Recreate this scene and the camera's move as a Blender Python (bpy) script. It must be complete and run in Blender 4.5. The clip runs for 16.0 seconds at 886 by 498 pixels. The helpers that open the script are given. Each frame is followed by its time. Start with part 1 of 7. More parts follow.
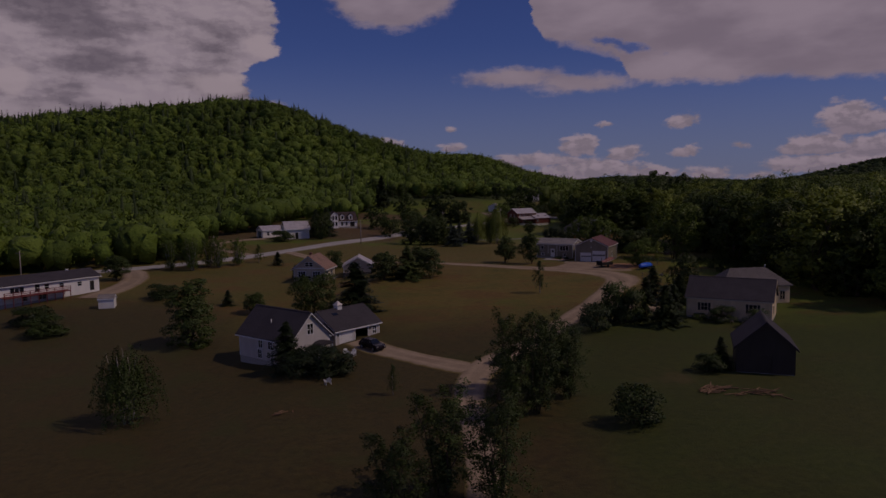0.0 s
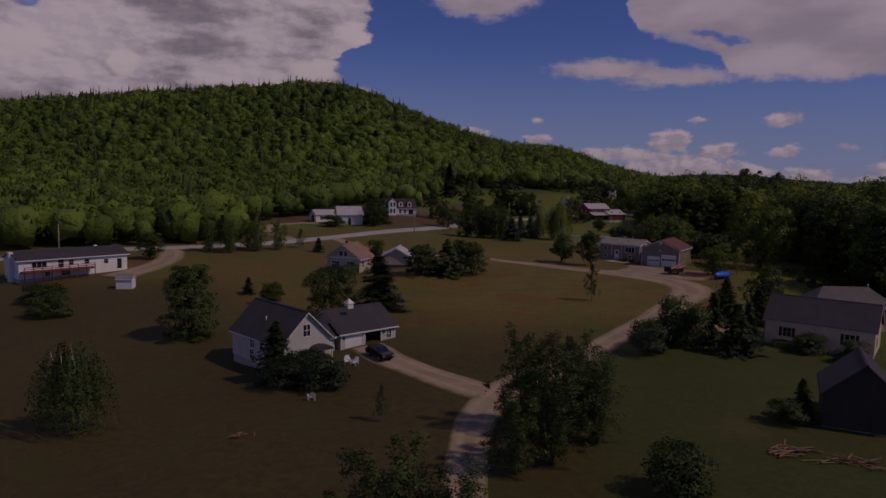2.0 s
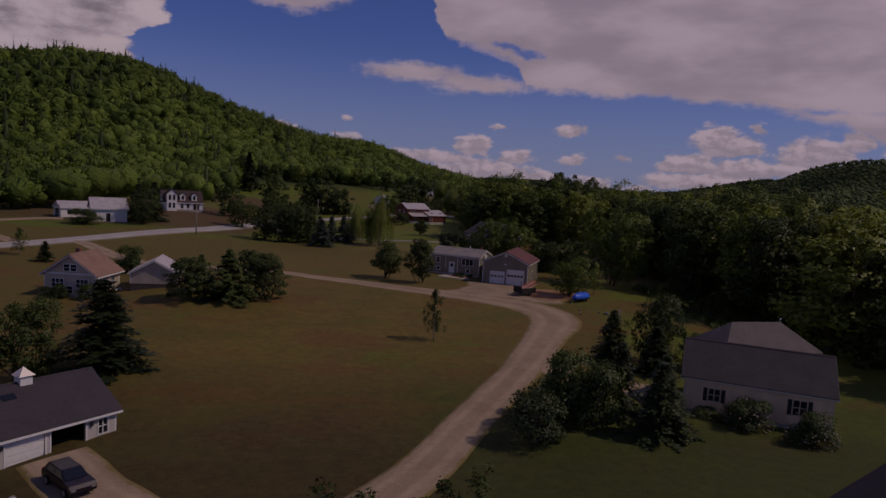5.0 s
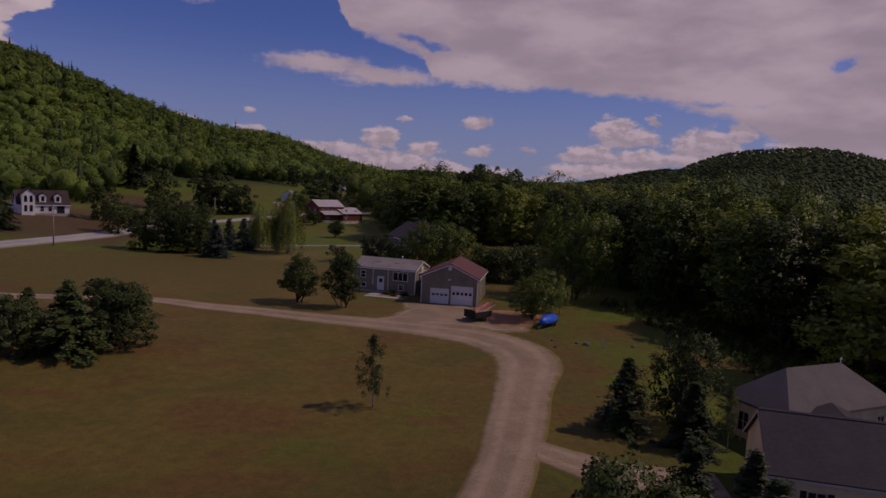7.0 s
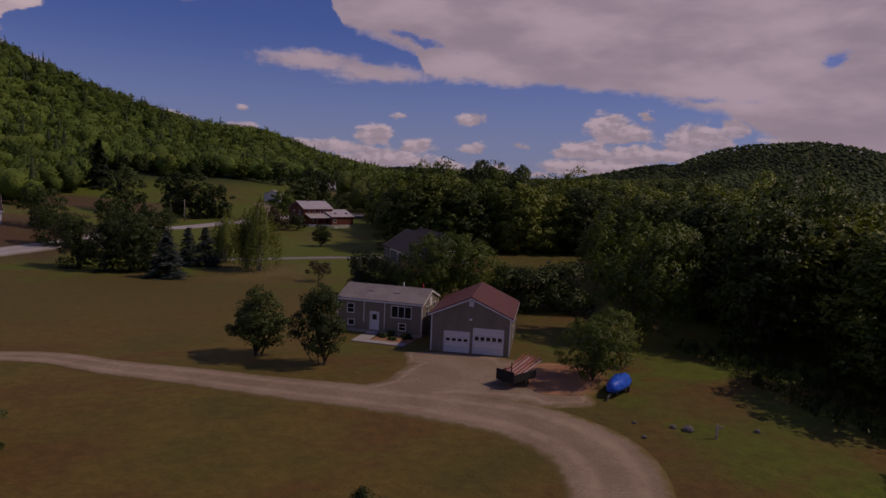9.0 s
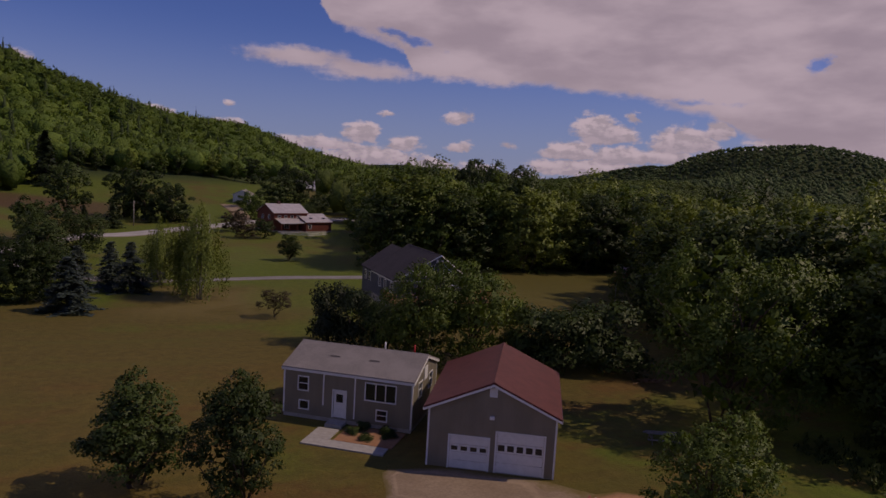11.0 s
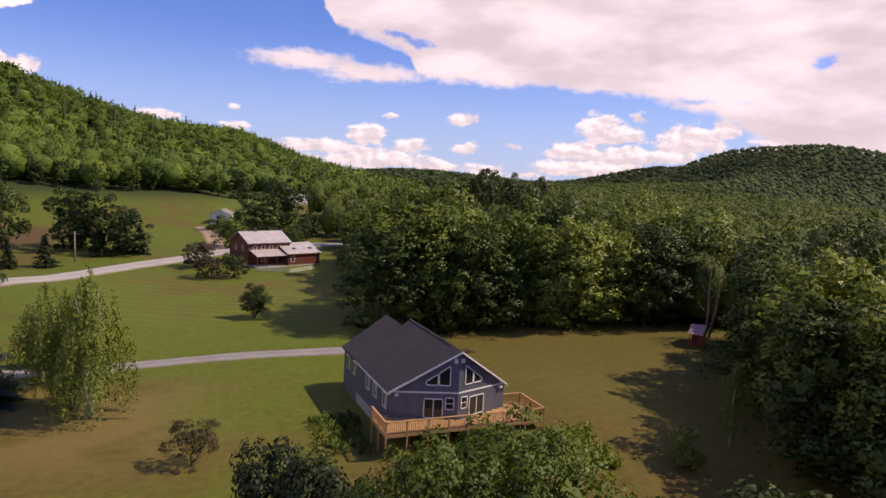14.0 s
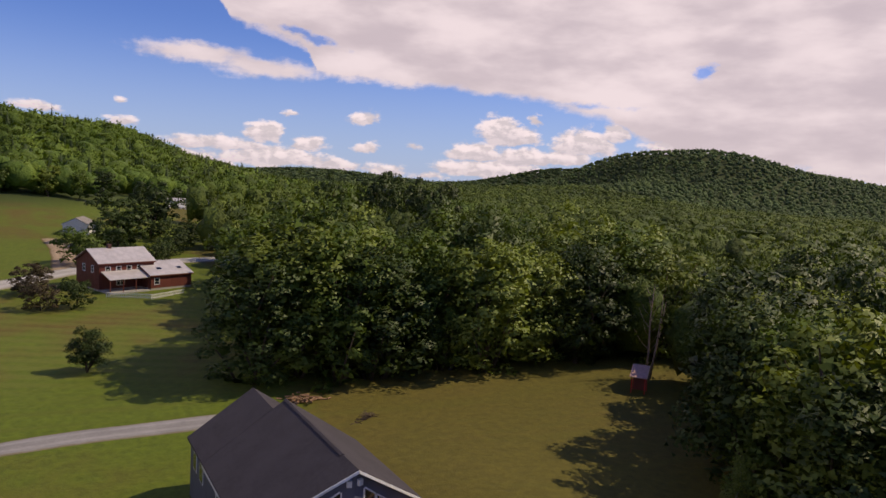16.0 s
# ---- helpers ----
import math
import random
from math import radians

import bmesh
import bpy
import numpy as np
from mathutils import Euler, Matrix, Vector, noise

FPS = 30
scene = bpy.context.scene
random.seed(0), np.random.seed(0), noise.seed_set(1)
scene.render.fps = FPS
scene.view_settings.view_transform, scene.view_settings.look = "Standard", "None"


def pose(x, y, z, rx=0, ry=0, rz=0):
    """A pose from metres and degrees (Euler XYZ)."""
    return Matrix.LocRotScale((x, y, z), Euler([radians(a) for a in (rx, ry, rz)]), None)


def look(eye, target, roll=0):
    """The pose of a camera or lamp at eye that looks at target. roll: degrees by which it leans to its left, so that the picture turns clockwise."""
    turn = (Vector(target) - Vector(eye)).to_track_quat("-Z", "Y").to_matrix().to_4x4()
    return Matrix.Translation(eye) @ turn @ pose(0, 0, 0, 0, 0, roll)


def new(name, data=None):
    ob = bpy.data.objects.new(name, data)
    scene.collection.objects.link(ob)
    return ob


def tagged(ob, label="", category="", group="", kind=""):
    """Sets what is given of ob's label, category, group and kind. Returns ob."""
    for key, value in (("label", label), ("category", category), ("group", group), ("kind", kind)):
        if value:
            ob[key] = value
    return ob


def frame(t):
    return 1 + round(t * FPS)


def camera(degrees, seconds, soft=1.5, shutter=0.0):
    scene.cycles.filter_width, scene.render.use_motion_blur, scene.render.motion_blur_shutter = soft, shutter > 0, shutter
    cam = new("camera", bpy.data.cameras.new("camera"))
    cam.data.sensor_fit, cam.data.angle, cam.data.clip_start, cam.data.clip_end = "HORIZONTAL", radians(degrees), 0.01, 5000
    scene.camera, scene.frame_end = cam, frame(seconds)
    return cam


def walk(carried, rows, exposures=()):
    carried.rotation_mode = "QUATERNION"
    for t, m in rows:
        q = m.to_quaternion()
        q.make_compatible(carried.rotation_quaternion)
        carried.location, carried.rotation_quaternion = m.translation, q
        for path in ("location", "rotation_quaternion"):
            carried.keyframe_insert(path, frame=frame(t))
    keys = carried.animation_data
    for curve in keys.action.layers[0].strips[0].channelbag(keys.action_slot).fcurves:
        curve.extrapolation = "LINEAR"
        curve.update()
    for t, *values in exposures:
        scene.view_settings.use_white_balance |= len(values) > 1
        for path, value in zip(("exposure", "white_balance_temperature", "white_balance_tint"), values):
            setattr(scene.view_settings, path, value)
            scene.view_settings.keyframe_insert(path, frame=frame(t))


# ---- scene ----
# camera and its flight: seconds, eye, target, roll
cam = camera(65.83, 16.0)
PATH = [
    (0, (6.71, -42.51, 19.25), (6.71, 7.29, 14.77), -0.97),
    (0.5, (9.77, -39.94, 19.21), (4.85, 9.59, 14.53), -0.50),
    (1, (11.56, -36.34, 19.10), (6.02, 13.11, 14.18), 0.14),
    (1.5, (12.82, -32.02, 18.99), (7.15, 17.40, 13.88), 0.77),
    (2, (13.58, -27.22, 18.74), (7.80, 22.17, 13.52), 1.34),
    (2.5, (13.96, -22.01, 18.62), (8.01, 27.35, 13.27), 1.82),
    (3, (13.94, -16.49, 18.35), (7.90, 32.85, 12.98), 2.22),
    (3.5, (13.68, -10.73, 18.18), (7.58, 38.60, 12.77), 2.61),
    (4, (13.53, -4.61, 18.03), (8.02, 44.79, 12.59), 2.87),
    (4.5, (13.00, 2.15, 17.75), (15.48, 51.84, 12.73), 3.42),
    (5, (12.57, 8.85, 17.66), (20.66, 57.95, 12.84), 3.64),
    (5.2, (12.50, 11.44, 17.56), (21.57, 60.38, 12.77), 3.65),
    (7.3, (14.81, 38.89, 18.08), (29.48, 86.43, 13.04), 2.89),
    (7.5, (15.32, 41.82, 18.15), (30.01, 89.34, 13.09), 2.86),
    (8, (16.73, 48.94, 18.23), (31.47, 96.43, 13.06), 2.78),
    (8.5, (18.24, 55.88, 18.19), (33.03, 103.36, 13.01), 2.70),
    (9, (19.90, 62.71, 18.18), (34.78, 110.15, 12.97), 2.67),
    (9.2, (20.58, 65.44, 18.24), (35.57, 112.85, 12.98), 2.70),
    (11.3, (27.70, 92.81, 19.16), (43.63, 139.91, 13.90), 3.33),
    (11.5, (28.31, 95.05, 19.44), (44.14, 142.19, 14.24), 2.71),
    (12, (29.82, 100.68, 20.19), (45.62, 147.83, 15.00), 2.69),
    (12.5, (31.36, 106.68, 20.87), (47.07, 153.87, 15.70), 2.72),
    (13, (32.77, 112.30, 21.76), (48.39, 159.51, 16.59), 2.81),
    (13.5, (34.40, 117.22, 22.65), (49.90, 164.48, 17.49), 2.80),
    (14, (35.97, 122.15, 22.94), (51.39, 169.43, 17.76), 2.85),
    (14.5, (37.56, 126.91, 23.20), (52.84, 174.23, 18.00), 2.91),
    (15, (39.11, 131.38, 23.99), (54.25, 178.74, 18.76), 2.96),
    (15.5, (41.00, 136.00, 24.50), (57.99, 182.74, 19.38), 3.12),
    (16, (42.86, 140.85, 24.55), (64.92, 185.46, 19.73), 3.35),
]
EXPOSURES = [(0, -2.5, 6750, 33), (1.5, -2.3, 6750, 32), (3, -2.1, 6800, 32), (5, -2.05, 6850, 33), (7.5, -1.75, 7000, 35), (9, -1.82, 7050, 34), (11.5, -1.4, 7150, 27), (12.5, -0.9, 7300, 23), (13.5, -0.4, 7450, 21), (14.5, -0.1, 7500, 18), (15, -0.2, 7500, 17), (16, -0.5, 7400, 13)]
walk(cam, [(t, look(eye, target, roll)) for t, eye, target, roll in PATH], EXPOSURES)

# ---- world and sun -------------------------------------------------------
SUN_AZ, SUN_EL = 100.0, 48.0   # compass from +y towards +x, and height, degrees
world = bpy.data.worlds.new("sky")
scene.world = world
world.use_nodes = True
wt = world.node_tree
wt.nodes.clear()


def wmath(op, a, b=None, c=None, clamp=False):
    n = wt.nodes.new("ShaderNodeMath")
    n.operation, n.use_clamp = op, clamp
    for i, v in enumerate((a, b, c)):
        if v is None:
            continue
        if isinstance(v, (int, float)):
            n.inputs[i].default_value = v
        else:
            wt.links.new(v, n.inputs[i])
    return n.outputs[0]


def wrange(v, a, b, lo=0.0, hi=1.0):
    n = wt.nodes.new("ShaderNodeMapRange")
    n.interpolation_type = "SMOOTHSTEP"
    wt.links.new(v, n.inputs[0])
    for i, k in enumerate((a, b, lo, hi)):
        n.inputs[i + 1].default_value = k
    return n.outputs[0]


def wmix(f, a, b, blend="MIX"):
    n = wt.nodes.new("ShaderNodeMix")
    n.data_type, n.blend_type = "RGBA", blend
    for i, v in ((0, f), (6, a), (7, b)):
        if isinstance(v, (int, float)):
            n.inputs[i].default_value = v
        elif isinstance(v, tuple):
            n.inputs[i].default_value = (*v, 1)
        else:
            wt.links.new(v, n.inputs[i])
    return n.outputs[2]


coord = wt.nodes.new("ShaderNodeTexCoord").outputs["Generated"]
sep = wt.nodes.new("ShaderNodeSeparateXYZ")
wt.links.new(coord, sep.inputs[0])
az = wmath("MULTIPLY", wmath("ARCTAN2", sep.outputs[0], sep.outputs[1]), 57.2958)
el = wmath("MULTIPLY", wmath("ARCSINE", sep.outputs[2]), 57.2958)


def wnoise(sx, sy, scale, detail, rough=0.55, dx=0.0, dy=0.0):
    comb = wt.nodes.new("ShaderNodeCombineXYZ")
    wt.links.new(wmath("MULTIPLY_ADD", az, sx, dx), comb.inputs[0])
    wt.links.new(wmath("MULTIPLY_ADD", el, sy, dy), comb.inputs[1])
    n = wt.nodes.new("ShaderNodeTexNoise")
    n.inputs["Scale"].default_value, n.inputs["Detail"].default_value = scale, detail
    n.inputs["Roughness"].default_value = rough
    wt.links.new(comb.outputs[0], n.inputs["Vector"])
    return n.outputs["Fac"]


def wline(v, pts):
    """A line of straight pieces through pts, as a function of v."""
    out = pts[0][1]
    for (xa, ya), (xb, yb) in zip(pts, pts[1:]):
        n = wt.nodes.new("ShaderNodeMapRange")
        wt.links.new(v, n.inputs[0])
        for i, k in enumerate((xa, xb, 0.0, yb - ya)):
            n.inputs[i + 1].default_value = k
        out = wmath("ADD", n.outputs[0], out)
    return out


def woval(a0, e0, ra, re, lean=0.0):
    """How deep inside an oval of the sky a direction lies, in degrees."""
    x = wmath("SUBTRACT", az_w, a0)
    y = wmath("SUBTRACT", el_w, e0)
    if lean:
        y = wmath("MULTIPLY_ADD", x, -lean, y)
    x, y = wmath("MULTIPLY", x, 1 / ra), wmath("MULTIPLY", y, 1 / re)
    r = wmath("SQRT", wmath("ADD", wmath("MULTIPLY", x, x), wmath("MULTIPLY", y, y)))
    return wmath("MULTIPLY", wmath("SUBTRACT", 1.0, r), min(ra, re))


n_soft = wnoise(0.07, 0.20, 1.0, 5, 0.5)
n_edge = wnoise(0.55, 0.95, 1.0, 7, 0.60, 31.0)
n_lit = wnoise(0.55, 0.95, 1.0, 7, 0.60, 31.0 + 0.22, 0.30)       # the same lumps, a little nearer the sun
n_band = wnoise(0.13, 0.34, 1.0, 5, 0.5, 7.0)
# edges waver, broadly and in small lumps
az_w = wmath("ADD", az, wmath("MULTIPLY_ADD", wnoise(0.42, 0.75, 1.0, 6, 0.62, 3.0), 2.2, -1.1))
el_w = wmath("ADD", el, wmath("MULTIPLY_ADD", wnoise(0.42, 0.75, 1.0, 6, 0.62, 57.0), 1.2, -0.6))

# cumulus: azimuth, height of the flat base, half width, height of the top above the base
CUMULUS = [
    (-4.5, 3.5, 1.7, 0.9), (0.85, 3.0, 1.2, 0.7), (0.9, 4.6, 0.5, 0.4), (11.4, 2.6, 1.7, 1.8), (15.0, 2.2, 1.9, 1.0), (13.5, 4.6, 0.8, 0.5),
    (19.3, 4.5, 1.5, 1.1), (19.6, 2.3, 1.1, 0.8), (23.2, 2.6, 0.9, 0.6), (6.0, 1.7, 3.0, 1.1), (9.3, 1.8, 2.8, 1.0), (12.5, 0.8, 5.2, 1.6),
    (17.0, 0.5, 2.6, 1.1), (5.0, 0.4, 4.2, 1.4), (21.0, 0.5, 2.2, 1.0), (24.4, 0.3, 1.8, 0.7), (30.4, 3.6, 2.0, 2.6), (32.0, 3.5, 2.3, 1.7),
    (33.3, 5.3, 0.5, 0.7), (28.5, 2.1, 2.8, 1.5), (32.4, 1.9, 3.4, 1.5), (30.0, 0.8, 5.4, 1.5), (37.4, 3.1, 2.9, 2.1), (36.0, 2.1, 2.3, 1.3),
    (39.9, 4.2, 1.5, 1.4), (45.0, 3.0, 4.0, 1.9), (51.5, 2.8, 4.5, 2.2), (57.0, 2.0, 4.5, 2.4), (-13.4, 6.2, 1.4, 0.9)]
m_cum, m_foot = None, None
for a0, e0, ra, up in CUMULUS:
    da = wmath("MULTIPLY", wmath("SUBTRACT", az_w, a0), 1 / ra)
    de = wmath("SUBTRACT", el_w, e0 + 0.15 * up)
    de = wmath("MAXIMUM", wmath("MULTIPLY", de, 1 / (0.85 * up)), wmath("MULTIPLY", de, -1 / (0.30 * up + 0.05)))
    d = wmath("SUBTRACT", 1.0, wmath("SQRT", wmath("ADD", wmath("MULTIPLY", da, da), wmath("MULTIPLY", de, de))))
    d = wmath("MULTIPLY", d, min(1.0, 0.25 + 0.5 * up))
    m_cum = d if m_cum is None else wmath("MAXIMUM", m_cum, d)
    foot = wmath("MULTIPLY", wrange(wmath("SUBTRACT", el_w, e0), 0.5 * up, 0.0), wrange(d, -0.1, 0.15))
    m_foot = foot if m_foot is None else wmath("MAXIMUM", m_foot, foot)
# the broad sheet: its lower edge over the azimuth, its long tongue, and the blue rents in it
low = wline(az_w, [(6.9, 17.0), (7.7, 13.0), (8.6, 11.4), (12.3, 10.5), (14.6, 9.7), (15.2, 7.9), (20.3, 7.6), (22.2, 7.4), (24.9, 7.8), (29.4, 7.2),
                   (33.4, 7.0), (34.6, 6.6), (38.9, 5.7), (41.8, 4.2), (44.4, 3.4), (50.0, 2.6), (60.0, 1.5)])
m_right = wmath("SUBTRACT", el_w, low)
m_right = wmath("MINIMUM", m_right, wmath("MULTIPLY_ADD", el_w, -0.35, 11.0))
m_right = wmath("MINIMUM", m_right, wmath("MULTIPLY_ADD", az_w, -0.4, 34.0))
for shape in ((6.2, 8.75, 4.4, 0.85), (11.0, 8.2, 5.0, 0.8), (-3.8, 15.2, 5.2, 2.6)):
    m_right = wmath("MAXIMUM", m_right, woval(*shape))
rent = wmath("MAXIMUM", woval(14.6, 10.85, 2.9, 0.40, -0.25), woval(36.6, 6.75, 2.2, 0.12))
rent = wmath("MAXIMUM", rent, wmath("MAXIMUM", woval(46.0, 9.45, 0.8, 0.72, 0.3), woval(-37.5, 11.6, 0.9, 0.5)))
# the towering bank over the hill, cut off by its right edge
edge = wline(el_w, [(5.0, -12.6), (6.6, -13.4), (7.2, -15.0), (9.2, -15.6), (9.9, -14.2), (10.7, -12.9), (14.0, -13.0), (20.0, -16.0), (30.0, -24.0)])
m_left = wmath("MULTIPLY", wmath("SUBTRACT", edge, az_w), 0.7)
m_left = wmath("MINIMUM", m_left, wmath("MULTIPLY_ADD", az_w, 0.3, 24.0))
m_left = wmath("MINIMUM", m_left, wmath("MULTIPLY_ADD", el_w, -0.4, 11.0))
# scattered cloud over the rest of the sky, above and behind
high = wmath("ADD", wmath("MULTIPLY_ADD", n_soft, 5.0, -3.3), wrange(el, 18, 32, -3.0, 0.0))
lump = wmath("MULTIPLY_ADD", n_edge, 1.0, -0.5)
t_sheet = wmath("ADD", wmath("MAXIMUM", m_right, high), wmath("MULTIPLY", lump, 1.1))
d_sheet = wmath("MULTIPLY", wrange(t_sheet, -0.25, 0.55), wrange(wmath("ADD", rent, wmath("MULTIPLY", lump, 1.4)), -0.15, 0.35, 1.0, 0.12))
d_left = wmath("MULTIPLY", wrange(wmath("ADD", m_left, wmath("MULTIPLY", lump, 1.6)), -0.05, 0.35), wrange(rent, -0.1, 0.25, 1.0, 0.3))
d_cum = wrange(wmath("ADD", m_cum, wmath("MULTIPLY", lump, 1.25)), -0.02, 0.34)
density = wmath("MAXIMUM", wmath("MAXIMUM", d_sheet, d_left), d_cum)

sky = wt.nodes.new("ShaderNodeTexSky")
sky.sky_type, sky.sun_disc = "NISHITA", False
sky.sun_elevation, sky.sun_rotation = radians(SUN_EL), radians(SUN_AZ)
sky.altitude, sky.air_density, sky.dust_density, sky.ozone_density = 200, 1.0, 0.15, 3.0
blue = wmix(1.0, sky.outputs[0], (0.60, 0.80, 1.48), "MULTIPLY")
haze = wmix(wrange(el, 12, 0, 0.0, 0.62), blue, (4.6, 5.9, 9.2))
# sheets: soft broad greys; the bank: dark layers under bright lumps; cumulus: white tops over dull feet
lit = wrange(wmath("SUBTRACT", n_edge, n_lit), -0.09, 0.09)
dull = wrange(wmath("ADD", wmath("MULTIPLY", n_band, 0.65), wmath("MULTIPLY", n_soft, 0.5)), 0.44, 0.70)
c_sheet = wmix(dull, (9.6, 8.7, 9.7), (6.7, 6.0, 7.0))
c_sheet = wmix(wmath("MULTIPLY", wrange(t_sheet, 1.6, 0.2), 0.35), c_sheet, (7.2, 6.5, 7.4))
c_left = wmix(wrange(n_band, 0.40, 0.64), (10.2, 9.4, 10.1), (4.7, 4.3, 4.9))
c_left = wmix(wmath("MULTIPLY", lit, wrange(n_band, 0.62, 0.40, 0.15, 0.75)), c_left, (11.6, 10.8, 11.2))
bright = wmath("MAXIMUM", wmath("MAXIMUM", woval(-17.6, 8.3, 2.8, 1.1), woval(-31.6, 8.0, 1.3, 1.3)), wmath("MAXIMUM", woval(-14.4, 11.3, 1.4, 1.2), woval(-38.5, 8.6, 3.0, 1.3)))
c_left = wmix(wrange(wmath("ADD", bright, wmath("MULTIPLY", lump, 0.8)), -0.1, 0.6, 0.0, 0.85), c_left, (12.2, 11.2, 11.4))
c_cum = wmix(lit, (7.4, 6.9, 7.8), (10.5, 9.5, 10.5))
c_cum = wmix(wmath("MULTIPLY", m_foot, 0.55), c_cum, (6.2, 5.8, 6.9))
cloud = wmix(d_left, wmix(d_sheet, c_cum, c_sheet), c_left)
colour = wmix(wmath("MULTIPLY", density, 0.97), haze, cloud)
bg = wt.nodes.new("ShaderNodeBackground")
bg.inputs["Strength"].default_value = 0.122
wt.links.new(colour, bg.inputs["Color"])
wt.links.new(bg.outputs[0], wt.nodes.new("ShaderNodeOutputWorld").inputs[0])

sun = new("sun", bpy.data.lights.new("sun", "SUN"))
sun.data.energy, sun.data.angle, sun.data.color = 4.9, radians(0.6), (1.0, 0.90, 0.68)
_a, _e = radians(SUN_AZ), radians(SUN_EL)
sun.matrix_world = look((0, 0, 0), (-math.sin(_a) * math.cos(_e), -math.cos(_a) * math.cos(_e), -math.sin(_e)))


# ---- materials -----------------------------------------------------------
class Mat:
    """A node material with small helpers for procedural colour."""

    def __init__(self, name, rough=0.8, metal=0.0):
        self.m = bpy.data.materials.new(name)
        self.m.use_nodes = True
        self.t = self.m.node_tree
        self.b = self.t.nodes["Principled BSDF"]
        self.b.inputs["Roughness"].default_value = rough
        self.b.inputs["Metallic"].default_value = metal
        self.b.inputs["Specular IOR Level"].default_value = 0.3
        self.co = self.t.nodes.new("ShaderNodeTexCoord").outputs["Object"]

    def put(self, v, socket):
        if isinstance(v, (int, float)):
            socket.default_value = v
        elif isinstance(v, tuple):
            socket.default_value = (*v, 1)
        else:
            self.t.links.new(v, socket)

    def noise(self, scale, detail=4, rough=0.55, stretch=None, world=False):
        n = self.t.nodes.new("ShaderNodeTexNoise")
        n.inputs["Scale"].default_value, n.inputs["Detail"].default_value = scale, detail
        n.inputs["Roughness"].default_value = rough
        src = self.t.nodes.new("ShaderNodeNewGeometry").outputs["Position"] if world else self.co
        if stretch:
            mp = self.t.nodes.new("ShaderNodeMapping")
            mp.inputs["Scale"].default_value = stretch
            self.t.links.new(src, mp.inputs[0])
            src = mp.outputs[0]
        self.t.links.new(src, n.inputs["Vector"])
        return n.outputs["Fac"]

    def ramp(self, v, a, b, lo=0.0, hi=1.0):
        n = self.t.nodes.new("ShaderNodeMapRange")
        n.interpolation_type = "SMOOTHSTEP"
        self.put(v, n.inputs[0])
        for i, k in enumerate((a, b, lo, hi)):
            n.inputs[i + 1].default_value = k
        return n.outputs[0]

    def math(self, op, a, b):
        n = self.t.nodes.new("ShaderNodeMath")
        n.operation = op
        self.put(a, n.inputs[0])
        self.put(b, n.inputs[1])
        return n.outputs[0]

    def mix(self, f, a, b, blend="MIX"):
        n = self.t.nodes.new("ShaderNodeMix")
        n.data_type, n.blend_type = "RGBA", blend
        for i, v in ((0, f), (6, a), (7, b)):
            self.put(v, n.inputs[i])
        return n.outputs[2]

    def rand(self):
        return self.t.nodes.new("ShaderNodeObjectInfo").outputs["Random"]

    def island(self):
        return self.t.nodes.new("ShaderNodeNewGeometry").outputs["Random Per Island"]

    def colour(self, v):
        self.put(v, self.b.inputs["Base Color"])
        return self

    def bump(self, v, strength=0.3, dist=0.02):
        n = self.t.nodes.new("ShaderNodeBump")
        n.inputs["Strength"].default_value, n.inputs["Distance"].default_value = strength, dist
        self.put(v, n.inputs["Height"])
        self.t.links.new(n.outputs[0], self.b.inputs["Normal"])
        return self


def plain(name, c, rough=0.7, metal=0.0, wear=0.25, scale=3.0):
    """Painted or cast stuff with a fine grain and broad stains."""
    k = Mat(name, rough, metal)
    dark = tuple(x * (1 - wear) for x in c)
    f = k.math("ADD", k.math("MULTIPLY", k.noise(scale, 5), 0.6), k.math("MULTIPLY", k.noise(scale * 9, 3), 0.4))
    k.colour(k.mix(k.ramp(f, 0.38, 0.62), dark, c))
    return k.m


def siding(name, c, board=0.11, vertical=False, wear=0.16):
    """Clapboard or vertical board siding with relief."""
    k = Mat(name, 0.62)
    w = k.t.nodes.new("ShaderNodeTexWave")
    w.wave_type, w.wave_profile = "BANDS", "SAW"
    w.bands_direction = "X" if vertical else "Z"
    w.inputs["Scale"].default_value = 0.314 / board
    k.t.links.new(k.co, w.inputs["Vector"])
    stain = k.noise(0.9, 5, stretch=(1, 1, 0.35))
    base = k.mix(k.ramp(stain, 0.35, 0.68), tuple(x * (1 - wear) for x in c), c)
    k.colour(k.mix(k.ramp(w.outputs["Fac"], 0.0, 0.12, 0.22, 0.0), base, tuple(x * 0.45 for x in c)))
    k.bump(w.outputs["Fac"], 0.5, 0.02)
    return k.m


def shingle(name, c, c2):
    k = Mat(name, 0.85)
    br = k.t.nodes.new("ShaderNodeTexBrick")
    br.inputs["Scale"].default_value = 3.2
    br.inputs["Color1"].default_value, br.inputs["Color2"].default_value = (*c, 1), (*c2, 1)
    br.inputs["Mortar"].default_value = (*(x * 0.5 for x in c), 1)
    br.inputs["Mortar Size"].default_value = 0.02
    k.t.links.new(k.co, br.inputs["Vector"])
    st = k.noise(0.5, 5)
    k.colour(k.mix(k.ramp(st, 0.3, 0.7, 0.0, 0.5), br.outputs["Color"], tuple(x * 1.5 for x in c)))
    k.bump(k.noise(30, 3), 0.3, 0.01)
    return k.m


